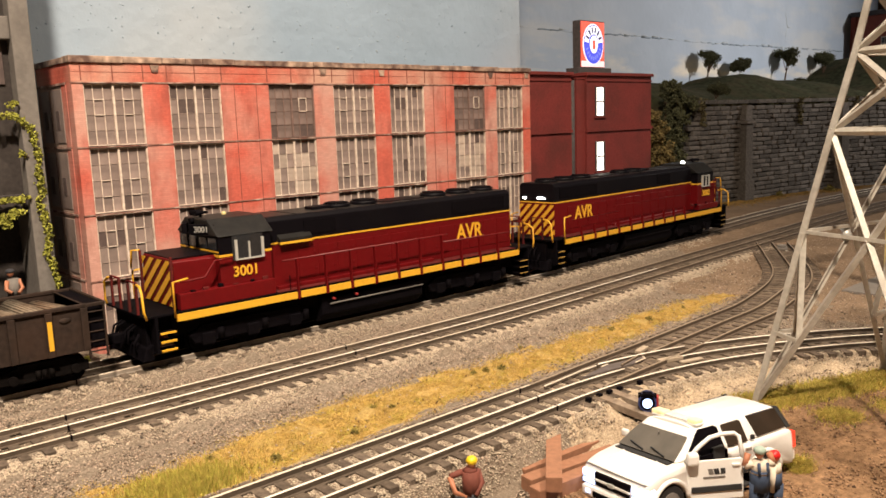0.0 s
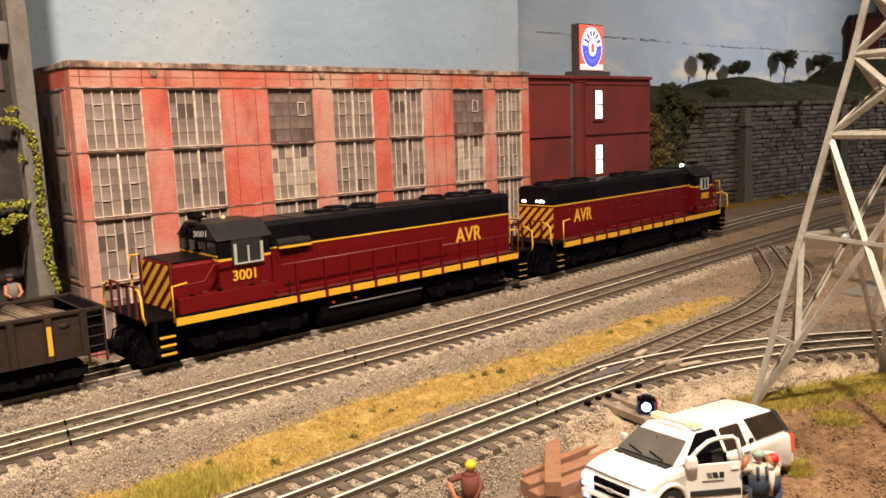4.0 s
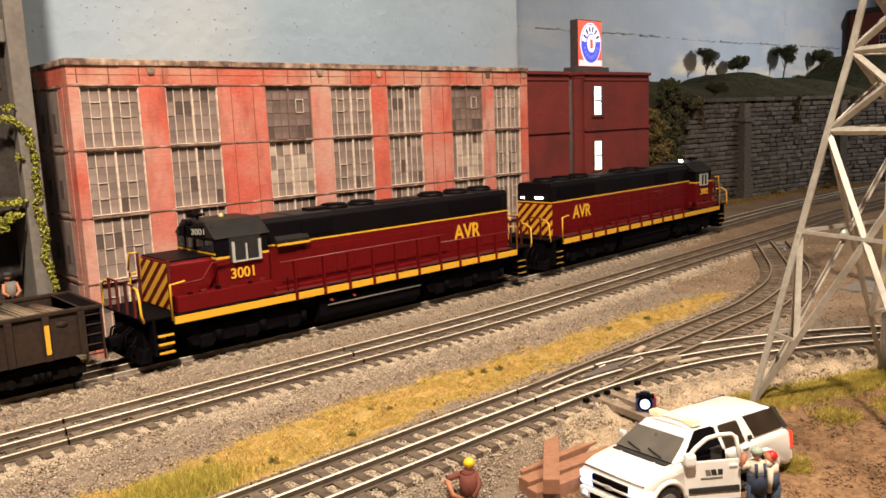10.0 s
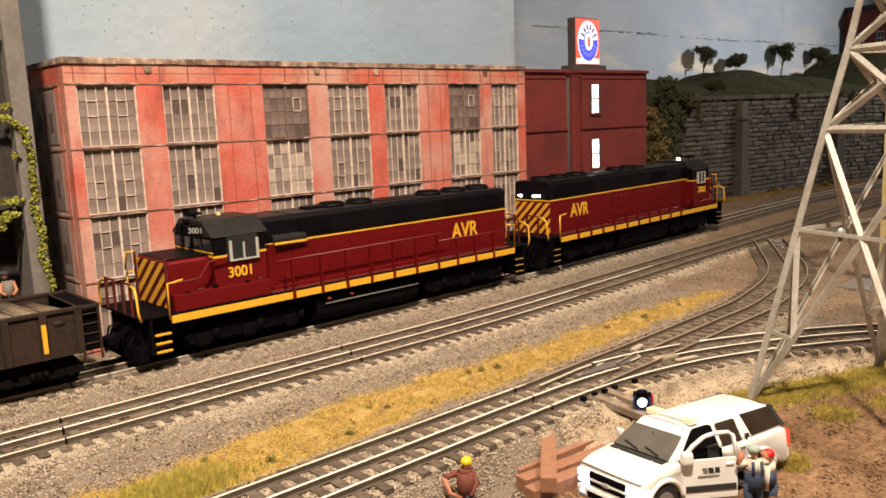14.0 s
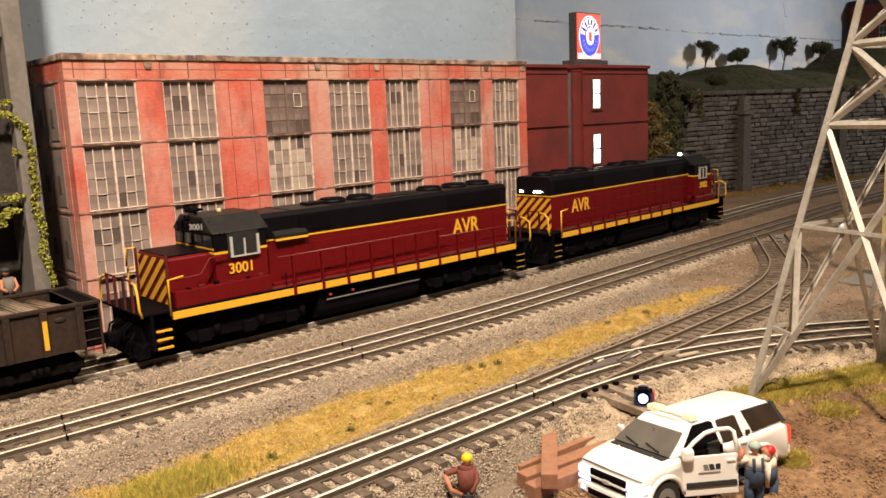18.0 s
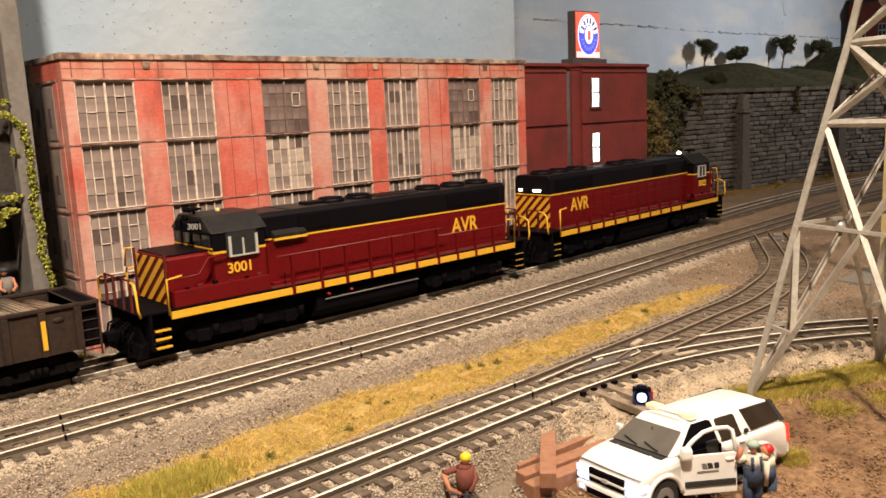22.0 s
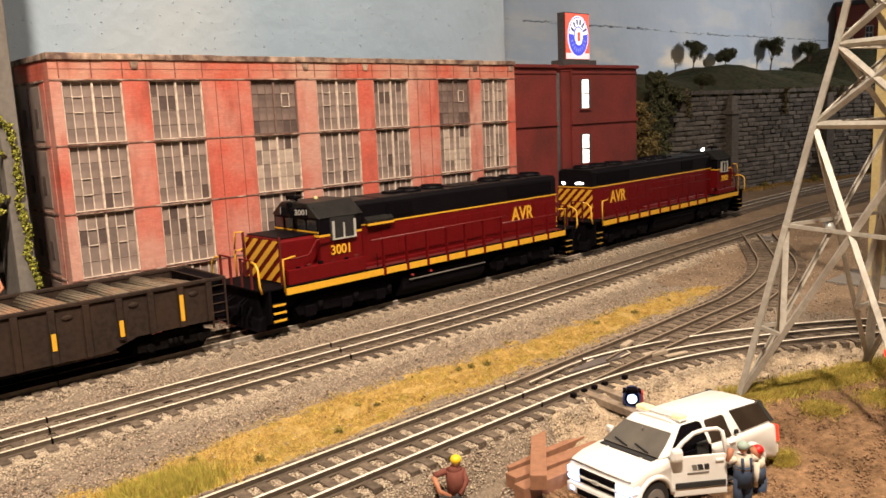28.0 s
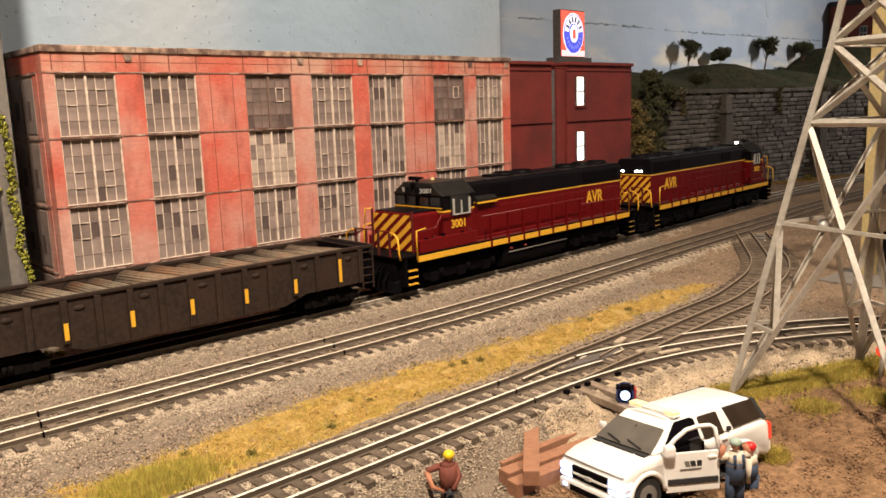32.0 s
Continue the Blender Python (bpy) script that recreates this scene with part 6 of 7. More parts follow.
def cloudy_sky():
    """Sky paint with a band of soft warm clouds low down and thin ones above."""
    m = mat("painted_cloudy_sky", (0.40, 0.49, 0.61), 0.6, var=0.05, scale=12, bump=0.6, bump_scale=70, stain=(0.58, 0.63, 0.69), stain_amount=0.7, stain_scale=3.0)
    nt = m.node_tree
    b = nt.nodes["Principled BSDF"]
    base = b.inputs["Base Color"].links[0].from_socket
    tc = nt.nodes.new("ShaderNodeTexCoord")
    sep = nt.nodes.new("ShaderNodeSeparateXYZ")
    nt.links.new(tc.outputs["Object"], sep.inputs[0])
    mp = nt.nodes.new("ShaderNodeMapping")
    mp.inputs["Scale"].default_value = (6.0, 1.0, 22.0)
    nt.links.new(tc.outputs["Object"], mp.inputs["Vector"])
    no = nt.nodes.new("ShaderNodeTexNoise")
    no.inputs["Scale"].default_value, no.inputs["Detail"].default_value = 1.0, 5.0
    nt.links.new(mp.outputs[0], no.inputs["Vector"])
    masks = []
    for lo, hi, a, c in ((0.225, 0.255, 0.0, 1.0), (0.265, 0.300, 1.0, 0.25)):
        r = nt.nodes.new("ShaderNodeMapRange")
        for i, v in ((1, lo), (2, hi), (3, a), (4, c)):
            r.inputs[i].default_value = v
        nt.links.new(sep.outputs[2], r.inputs[0])
        masks.append(r.outputs[0])
    r = nt.nodes.new("ShaderNodeMapRange")
    r.inputs[1].default_value, r.inputs[2].default_value = 0.46, 0.64
    nt.links.new(no.outputs[0], r.inputs[0])
    fac = r.outputs[0]
    for k in masks:
        mu = nt.nodes.new("ShaderNodeMath")
        mu.operation = "MULTIPLY"
        nt.links.new(fac, mu.inputs[0]), nt.links.new(k, mu.inputs[1])
        fac = mu.outputs[0]
    mx = nt.nodes.new("ShaderNodeMix")
    mx.data_type = "RGBA"
    nt.links.new(fac, mx.inputs[0]), nt.links.new(base, mx.inputs[6])
    mx.inputs[7].default_value = (0.80, 0.74, 0.62, 1)
    nt.links.new(mx.outputs[2], b.inputs["Base Color"])
    return m


M["dirt_base"] = mat("brown_earth", (0.24, 0.145, 0.08), 0.95, var=0.35, scale=300, bump=0.9, bump_scale=500, stain=(0.13, 0.078, 0.042), stain_amount=0.6, stain_scale=40, spec=0.15)
M["straw_base"] = mat("yellow_turf", (0.47, 0.33, 0.12), 0.95, var=0.3, scale=500, bump=1.0, bump_scale=700, stain=(0.27, 0.23, 0.09), stain_amount=0.6, stain_scale=35, spec=0.1, cells=700.0, cell_dark=(0.36, 0.23, 0.075))
M["tan_earth"] = mat("tan_earth", (0.225, 0.160, 0.108), 0.95, var=0.22, scale=420, bump=0.7, bump_scale=500, stain=(0.105, 0.076, 0.052), stain_amount=0.55, stain_scale=22, spec=0.1)
M["sand"] = mat("pale_tan_sand", (0.50, 0.40, 0.28), 0.95, var=0.25, scale=700, bump=1.0, bump_scale=900, stain=(0.32, 0.245, 0.17), stain_amount=0.5, stain_scale=30, spec=0.1, cells=900.0, cell_dark=(0.31, 0.24, 0.165))
M["bed"] = mat("dark_track_bed", (0.235, 0.185, 0.135), 0.95, var=0.25, scale=700, bump=1.0, bump_scale=900, stain=(0.125, 0.097, 0.072), stain_amount=0.55, stain_scale=60, spec=0.1, cells=900.0, cell_dark=(0.13, 0.10, 0.075))
M["gravel_dark"] = mat("dark_ballast_stone", (0.095, 0.074, 0.058), 0.9, var=0.2, island=0.4)
M["grit"] = mat("cream_grit", (0.48, 0.405, 0.305), 0.95, var=0.1, island=0.15)
M["dirt_dark"] = mat("dark_dirt", (0.10, 0.055, 0.03), 0.95, var=0.3, island=0.4)
M["straw_pale"] = mat("pale_straw", (0.58, 0.42, 0.15), 0.9, var=0.2, island=0.18)
M["verge"] = mat("ochre_verge_fibre", (0.36, 0.235, 0.075), 0.9, var=0.25, island=0.3, spec=0.1)
M["straw_brown"] = mat("brown_straw", (0.33, 0.18, 0.045), 0.9, var=0.2, island=0.3)
M["bush_mid"] = mat("olive_bush_foam", (0.21, 0.17, 0.04), 0.95, var=0.4, island=0.5)
M["leaf_brown"] = mat("brown_green_foliage", (0.120, 0.100, 0.048), 0.95, var=0.4, island=0.5)
M["dry_leaf"] = mat("dry_olive_foliage", (0.19, 0.14, 0.05), 0.95, var=0.4, island=0.5)
M["crack"] = mat("grey_blue_crack", (0.27, 0.33, 0.40), 0.9, var=0.3, scale=100)
M["cloud_pale"] = mat("pale_painted_cloud", (0.52, 0.57, 0.60), 0.85, var=0.06, scale=30)


# ---------------------------------------------------------------- dark warehouse with vines
def warehouse():
    ob = thing("warehouse", Matrix(), "dark warehouse front with grey concrete pilaster", "warehouse")
    part("pilaster", box(-0.0620, 0.085, -0.012, -0.0495, 0.125, 0.40, 0.0006), M["grey_post"], ob)
    part("pilaster", box(-0.175, 0.085, -0.012, -0.1625, 0.125, 0.40, 0.0006), M["grey_post"], ob)
    part("wall", box(-0.40, 0.097, 0.105, -0.062, 0.125, 0.40), M["dark_wall"], ob)
    part("wall", box(-0.40, 0.120, -0.012, -0.062, 0.125, 0.105), M["dark_wall"], ob)
    part("ledge", box(-0.40, 0.088, 0.225, -0.062, 0.097, 0.240, 0.0005), M["grey_post"], ob)
    part("ledge", box(-0.40, 0.090, 0.105, -0.062, 0.097, 0.119, 0.0005), M["dark_wall"], ob)
    part("loading_dock", box(-0.40, 0.0745, -0.012, -0.064, 0.120, 0.034, 0.0008), M["dark_wall"], ob)
    part("opening", box(-0.14, 0.0955, 0.195, -0.0665, 0.0969, 0.222), M["inside_shade"], ob)


def vine():
    rng = random.Random(9)
    ob = thing("ivy_vine", pose(-0.0045, 0, 0), "yellow-green foam ivy climbing the warehouse pilaster", "ivy")
    runs = [[(-0.0755, 0.172), (-0.067, 0.175), (-0.0590, 0.172), (-0.0520, 0.165), (-0.0495, 0.150), (-0.0500, 0.138), (-0.0492, 0.125), (-0.0508, 0.117), (-0.0520, 0.108), (-0.0475, 0.098), (-0.0480, 0.085), (-0.0500, 0.078), (-0.0465, 0.070), (-0.0465, 0.050)],
            [(-0.092, 0.116), (-0.080, 0.117), (-0.068, 0.115), (-0.056, 0.117)], [(-0.095, 0.104), (-0.082, 0.103), (-0.072, 0.106), (-0.060, 0.108)], [(-0.064, 0.182), (-0.058, 0.180)], [(-0.060, 0.146), (-0.055, 0.145)]]
    for run in runs:
        part("stem", tube([(x, 0.0842, z) for x, z in run], 0.0006, seg=5), M["trunk"], ob)
        bm = bmesh.new()
        for (x0, z0), (x1, z1) in zip(run, run[1:]):
            n = max(2, int(math.hypot(x1 - x0, z1 - z0) / 0.0022))
            for k in range(n):
                t = k / n
                clump(bm, (x0 + (x1 - x0) * t + rng.uniform(-0.0014, 0.0014), 0.0835, z0 + (z1 - z0) * t + rng.uniform(-0.0014, 0.0014)), rng.uniform(0.0020, 0.0036), rng, 20, 0.0012)
        part("leaves", bm, M["vine"], ob)
    bm = bmesh.new()
    for k in range(26):
        clump(bm, (rng.uniform(-0.056, -0.032), rng.uniform(0.072, 0.080), rng.uniform(-0.007, -0.001)), 0.0030, rng, 16, 0.0012)
    part("leaves", bm, M["vine"], ob)
    bm = bmesh.new()
    for k in range(14):
        clump(bm, (rng.uniform(-0.086, -0.066), 0.0825, rng.uniform(0.098, 0.108)), 0.003, rng, 14, 0.0011)
    part("leaves", bm, M["vine"], ob)


FAR_X = 2.389


def far_building():
    ob = thing("far_brick_building", Matrix(), "red brick building behind the stone wall", "building")
    part("wall", box(FAR_X, 0.36, 0.15, 2.75, 0.514, 0.430), M["maroon_lite_brick"], ob)
    part("coping", box(FAR_X - 0.008, 0.352, 0.430, 2.756, 0.516, 0.444, 0.001), M["roof_dark"], ob)
    part("ledge", box(FAR_X - 0.004, 0.36, 0.292, FAR_X, 0.514, 0.298), M["roof_dark"], ob)
    part("pilaster", box(FAR_X - 0.006, 0.500, 0.15, FAR_X, 0.514, 0.430), M["maroon_lite_brick"], ob)
    for y in (0.462, 0.405):
        w = part("window", box(FAR_X - 0.0030, y, 0.325, FAR_X, y + 0.022, 0.366), M["sash"], ob)
        for dy in (0.002, 0.012):
            for z in (0.328, 0.347):
                part("pane", box(FAR_X - 0.0042, y + dy, z, FAR_X - 0.0030, y + dy + 0.008, z + 0.016), M["glass_dark"], w)



M["maroon_lite_brick"] = mat("red_brick_far", (0.30, 0.075, 0.05), 0.85, var=0.15, scale=200, stain=(0.2, 0.05, 0.04), stain_amount=0.5, stain_scale=15)
M["pale_yellow"] = mat("pale_yellow_post", (0.55, 0.44, 0.20), 0.7, var=0.12, stain=(0.4, 0.32, 0.18), stain_amount=0.4)


def crane_post():
    ob = thing("loading_post", pose(0.590, -0.2545, -0.010), "pale yellow timber post with a black bracket on a grey pad", "post")
    part("pad", box(-0.05, -0.04, 0, 0.06, 0.03, 0.003, 0.0006), M["grey_post"], ob)
    part("post", box(-0.006, -0.002, 0.003, 0.006, 0.010, 0.30, 0.0005), M["pale_yellow"], ob)
    part("post", box(0.055, -0.06, 0.0, 0.067, -0.048, 0.30, 0.0005), M["pale_yellow"], ob)
    part("beam", box(-0.008, -0.004, 0.30, 0.069, 0.010, 0.312, 0.0005), M["pale_yellow"], ob)
    part("black_post", box(-0.002, -0.014, 0.003, 0.004, -0.008, 0.045), M["under"], ob)
    fr = part("bracket", box(0.004, -0.012, 0.060, 0.030, -0.009, 0.064), M["under"], ob)
    for z in (0.078, 0.100):
        part("bracket", box(0.004, -0.012, z, 0.030, -0.009, z + 0.003), M["under"], ob)
    part("bracket_upright", box(0.004, -0.012, 0.064, 0.008, -0.009, 0.100), M["under"], ob)


# ---------------------------------------------------------------- car
def car():
    """Front towards +x, the driver's side (open door) towards +y."""
    ob = thing("car", pose(0.1217, -0.3214, -0.0280, 5, 0, 167.6), "white estate car with its front door open and lights on", "car")
    HW, L, LF = 0.0222, 0.0520, 0.0494
    pr = [(LF - 0.002, 0.0050), (LF, 0.0070), (LF, 0.0155), (LF - 0.0010, 0.0188), (LF - 0.0034, 0.0211), (0.0395, 0.0234), (0.0285, 0.0250), (-0.0490, 0.0258), (-L, 0.0245), (-L - 0.0006, 0.0160), (-L, 0.0085), (-L + 0.002, 0.0065)]
    for cx in (-0.0305, 0.0335):
        pr += [(cx + 0.0100 * math.cos(a), 0.0080 + 0.0102 * math.sin(a)) for a in (math.pi - 0.2 - i * (math.pi - 0.4) / 10 for i in range(11))]
    body = bmesh.new()
    prism(pr, "y", -HW, HW, body, bevel=0.0022)
    for f in body.faces:
        f.smooth = True
    part("body", body, M["car_white"], ob)
    part("chassis", box(-0.044, -0.016, 0.005, 0.044, 0.016, 0.010), M["under"], ob)

    def top_y(z):
        return HW - 0.0010 - 0.0052 * (z - 0.0250) / 0.0115

    lo, hi = 0.0248, 0.0368
    cabin = bmesh.new()
    pts = [(0.0285, lo), (-0.0515, lo), (-0.0468, hi), (0.0105, hi)]
    vs = [cabin.verts.new((x, s * top_y(z), z)) for s in (1, -1) for x, z in pts]
    for q in ((0, 1, 2, 3), (7, 6, 5, 4), (0, 4, 5, 1), (1, 5, 6, 2), (2, 6, 7, 3), (3, 7, 4, 0)):
        cabin.faces.new([vs[i] for i in q])
    bmesh.ops.recalc_face_normals(cabin, faces=cabin.faces[:])
    bmesh.ops.bevel(cabin, geom=cabin.edges[:], offset=0.0026, segments=4, affect="EDGES", profile=0.55)
    for f in cabin.faces:
        f.smooth = True
    part("cabin", cabin, M["car_white"], ob)
    crown = bmesh.new()
    rows = [(-0.0145, hi - 0.0006), (-0.0110, hi + 0.0006), (-0.005, hi + 0.0012), (0.005, hi + 0.0012), (0.0110, hi + 0.0006), (0.0145, hi - 0.0006)]
    prism(rows, "x", -0.0440, 0.0100, crown, bevel=0.0004)
    for f in crown.faces:
        f.smooth = True
    part("roof_panel", crown, M["car_white"], ob)

    def side_panel(name, outline, s, material, lift=0.0004, parent=None):
        bm = bmesh.new()
        a = [bm.verts.new((x, s * (top_y(z) + lift), z)) for x, z in outline]
        b = [bm.verts.new((x, s * (top_y(z) - 0.001), z)) for x, z in outline]
        n = len(a)
        bm.faces.new(a), bm.faces.new(b[::-1])
        for i in range(n):
            bm.faces.new((a[i], b[i], b[(i + 1) % n], a[(i + 1) % n]))
        bmesh.ops.recalc_face_normals(bm, faces=bm.faces[:])
        return part(name, bm, material, parent or ob)

    for s in (1, -1):
        q = side_panel("quarter_window", [(-0.0268, 0.0262), (-0.0490, 0.0270), (-0.0455, 0.0358), (-0.0445, 0.0362), (-0.0248, 0.0362), (-0.0243, 0.0357)], s, M["side_glass"])
        side_panel("window_trim", [(-0.0483, 0.0262), (-0.0512, 0.0266), (-0.0470, 0.0368), (-0.0449, 0.0366)], s, M["rubber"], 0.0006, q)
        side_panel("rear_door_window", [(-0.0062, 0.0258), (-0.0197, 0.0258), (-0.0192, 0.0352), (-0.0185, 0.0357), (-0.0068, 0.0357), (-0.0058, 0.0350)], s, M["side_glass"])
        part("rear_handle", box(-0.0205, s * HW - 0.0007, 0.0228, -0.0165, s * HW + 0.0009, 0.0238, 0.0003), M["car_white"], ob)
        part("badge", box(-0.0240, s * (HW - 0.001) - 0.0006, 0.0262, -0.0220, s * (HW - 0.001) + 0.0006, 0.0282), M["rubber"], ob)
        part("rub_strip", box(-0.0185, s * HW - 0.0008, 0.0115, -0.0010, s * HW + 0.0006, 0.0138, 0.0003), M["rubber"], ob)
        part("running_board", box(-0.018, s * (HW - 0.001) - 0.002, 0.0045, 0.020, s * (HW - 0.001) + 0.002, 0.0060, 0.0004), M["rubber"], ob)
        part("tail_light", box(-L - 0.0012, s * (HW - 0.0014) - 0.0016, 0.0155, -L + 0.0004, s * (HW - 0.0014) + 0.0015, 0.0240, 0.0004), M["red_lens"], ob)
        part("headlight", box(LF - 0.0068, s * (HW - 0.0048) - 0.0040, 0.0140, LF + 0.0006, s * (HW - 0.0048) + 0.0050, 0.0178, 0.0008), M["blue_white"], ob)
        part("turn_light", box(LF - 0.0070, s * (HW - 0.0048) - 0.0040, 0.0112, LF + 0.0006, s * (HW - 0.0048) + 0.0048, 0.0134, 0.0006), M["blue_white"], ob)
        part("fog_light", box(LF - 0.003, s * (HW - 0.0062) - 0.0016, 0.0068, LF + 0.0026, s * (HW - 0.0062) + 0.0016, 0.0090, 0.0006), M["blue_white"], ob)
        for cx in (-0.0305, 0.0335):
            part("fender_flare", tube([(cx + 0.0108 * math.cos(a), s * (HW - 0.0001), 0.0080 + 0.0108 * math.sin(a)) for a in (0.05 + i * (math.pi - 0.1) / 14 for i in range(15))], 0.0012, seg=8), M["car_white"], ob)
            y0, y1 = s * (HW - 0.0068), s * (HW - 0.0002)
            wh = part("wheel", tube([(0, y0 - y0, 0), (0, y1 - y0, 0)], 0.0083, seg=22), M["rubber"], ob)
            wh.matrix_basis = pose(cx, y0, 0.0083)
            part("rim", tube([(0, y1 - y0 - s * 0.0004, 0), (0, y1 - y0 + s * 0.0003, 0)], 0.0052, seg=16), M["grey_post"], wh)
            part("hub", tube([(0, y1 - y0, 0), (0, y1 - y0 + s * 0.0008, 0)], 0.0016, seg=10), M["under"], wh)
    # black panels stand in for the shaded open cabin, with a seat back
    side_panel("doorway", [(0.0228, 0.0256), (-0.0038, 0.0256), (-0.0032, 0.0355), (-0.0020, 0.0362), (0.0085, 0.0362), (0.0105, 0.0352)], 1, M["under"], 0.0004)
    part("doorway_lower", box(-0.0040, HW - 0.001, 0.0075, 0.0205, HW + 0.0003, 0.0258), M["under"], ob)
    part("seat", box(-0.002, HW - 0.0012, 0.012, 0.006, HW + 0.0006, 0.0285, 0.0008), M["rubber"], ob)
    side_panel("passenger_window", [(0.0205, 0.0258), (-0.0038, 0.0258), (-0.0032, 0.0358), (0.0090, 0.0358)], -1, M["side_glass"])
    # windscreen on the front slope
    ws = bmesh.new()
    a, b = Vector((0.0285, 0, 0.0250)), Vector((0.0108, 0, 0.0366))
    n = Vector((b.z - a.z, 0, a.x - b.x)).normalized()
    for off in (0.0006, -0.0006):
        for p, y in ((a.lerp(b, 0.05), 0.0186), (a.lerp(b, 0.05), -0.0186), (a.lerp(b, 0.45), -0.0172), (a.lerp(b, 0.76), -0.0156), (a.lerp(b, 0.76), 0.0156), (a.lerp(b, 0.45), 0.0172)):
            ws.verts.new(p + n * off + Vector((0, y, 0)))
    ws.verts.ensure_lookup_table()
    ws.faces.new([ws.verts[i] for i in range(6)])
    ws.faces.new([ws.verts[i] for i in range(11, 5, -1)])
    for i in range(6):
        j = (i + 1) % 6
        ws.faces.new([ws.verts[i] for i in (i, i + 6, j + 6, j)])
    bmesh.ops.recalc_face_normals(ws, faces=ws.faces[:])
    w = part("windscreen", ws, M["screen_glass"], ob)
    part("mirror_stem", box(*(a.lerp(b, 0.62) + n * 0.0007 + Vector((0, -0.0004, -0.003))), *(a.lerp(b, 0.62) + n * 0.0010 + Vector((0.0004, 0.0004, 0.001)))), M["grey_post"], w)
    for y, e in ((0.0125, -0.0105), (-0.0015, -0.0105)):
        p, q = a.lerp(b, 0.08) + n * 0.0012, a.lerp(b, 0.20) + n * 0.0012
        part("wiper", tube([(p.x, y, p.z), (q.x, y + e, q.z)], 0.0004, seg=5), M["rubber"], w)
    part("cowl", box(0.0275, -0.0180, 0.0246, 0.0310, 0.0180, 0.0254, 0.0003), M["rubber"], w)
    # nose: grille, bumper, bonnet creases
    part("grille", box(LF - 0.003, -0.0125, 0.0112, LF + 0.0004, 0.0125, 0.0180, 0.0006), M["under"], ob)
    part("grille_bar", box(LF - 0.002, -0.0125, 0.0138, LF + 0.0009, 0.0125, 0.0150, 0.0003), M["car_white"], ob)
    part("emblem", box(LF, -0.0020, 0.0134, LF + 0.0014, 0.0020, 0.0154, 0.0004), M["silver"], ob)
    part("bumper", box(LF - 0.004, -HW + 0.001, 0.0045, LF + 0.0020, HW - 0.001, 0.0104, 0.0014), M["car_white"], ob)
    part("air_dam", box(LF - 0.003, -0.0125, 0.0058, LF + 0.0024, 0.0125, 0.0090, 0.0005), M["under"], ob)
    for y in (-0.011, 0.011):
        part("hood_crease", tube([(LF - 0.008, y, 0.0214), (0.040, y * 1.02, 0.0234), (0.030, y * 1.04, 0.0248)], 0.0006, seg=6), M["car_white"], ob)
    part("rear_bumper", box(-L - 0.002, -HW + 0.001, 0.0085, -L + 0.004, HW - 0.001, 0.0140, 0.001), M["car_white"], ob)
    part("rear_window", box(-0.0508, -0.0150, 0.0270, -0.0478, 0.0150, 0.0352, 0.0004), M["side_glass"], ob)
    # light bar across the roof
    lb = part("light_bar", box(0.0030, -0.0150, hi + 0.0006, 0.0082, 0.0150, hi + 0.0016, 0.0003), M["car_white"], ob)
    part("light_bar_lens", box(0.0030, -0.0070, hi + 0.0016, 0.0080, 0.0090, hi + 0.0026, 0.0006), M["car_white"], lb)
    for k in range(9):
        part("lens_rib", box(0.0028, -0.0062 + 0.0017 * k, hi + 0.0024, 0.0081, -0.0056 + 0.0017 * k, hi + 0.0029, 0.0001), M["clear_lens"], lb)
    for y, hw in ((-0.0110, 0.0042), (0.0118, 0.0028)):
        part("flasher", box(0.0028, y - hw, hi + 0.0014, 0.0082, y + hw, hi + 0.0036, 0.0007), M["amber"], lb)
    # mirror on the far door
    part("mirror", box(0.0165, -HW - 0.0048, 0.0255, 0.0190, -HW - 0.0004, 0.0295, 0.0010), M["car_white"], ob)
    # open front door, hinged at its front edge
    d = part("front_door", prism([(0, 0.0068), (-0.0255, 0.0068), (-0.0262, 0.0258), (0.0005, 0.0258)], "y", -0.0012, 0.0, bevel=0.0005), M["car_white"], ob)
    d.matrix_basis = pose(0.0230, HW + 0.0006, 0.0, 0, 0, -28)
    frame_line = [(0.0005, 0.0256), (-0.0065, 0.0318), (-0.0120, 0.0352), (-0.0175, 0.0364), (-0.0235, 0.0364), (-0.0256, 0.0350), (-0.0262, 0.0256)]
    part("window_frame", tube([(x, -0.0006 - 0.0030 * (z - 0.0256) / 0.01, z) for x, z in frame_line], 0.0011, seg=8), M["car_white"], d)
    part("rub_strip", box(-0.0248, 0.0, 0.0108, -0.0010, 0.0008, 0.0136, 0.0003), M["rubber"], d)
    part("handle", box(-0.0245, 0.0, 0.0222, -0.0205, 0.0009, 0.0236, 0.0004), M["car_white"], d)
    part("mirror", box(-0.0045, 0.0, 0.0248, 0.0010, 0.0050, 0.0310, 0.0016), M["car_white"], d)
    for x0, x1, sk in ((-0.0120, -0.0098, 0.0006), (-0.0148, -0.0124, 0.0006), (-0.0174, -0.0152, 0.0)):
        part("door_emblem", prism([(x0, 0.0190), (x1, 0.0190), (x1 + sk, 0.0216), (x0 + sk, 0.0216)], "y", 0.0, 0.0003), M["rubber"] if x0 < -0.0121 else M["grey_post"], d)
    part("door_text_bar", box(-0.0172, 0.0, 0.0172, -0.0070, 0.0003, 0.0180), M["grey_post"], d)


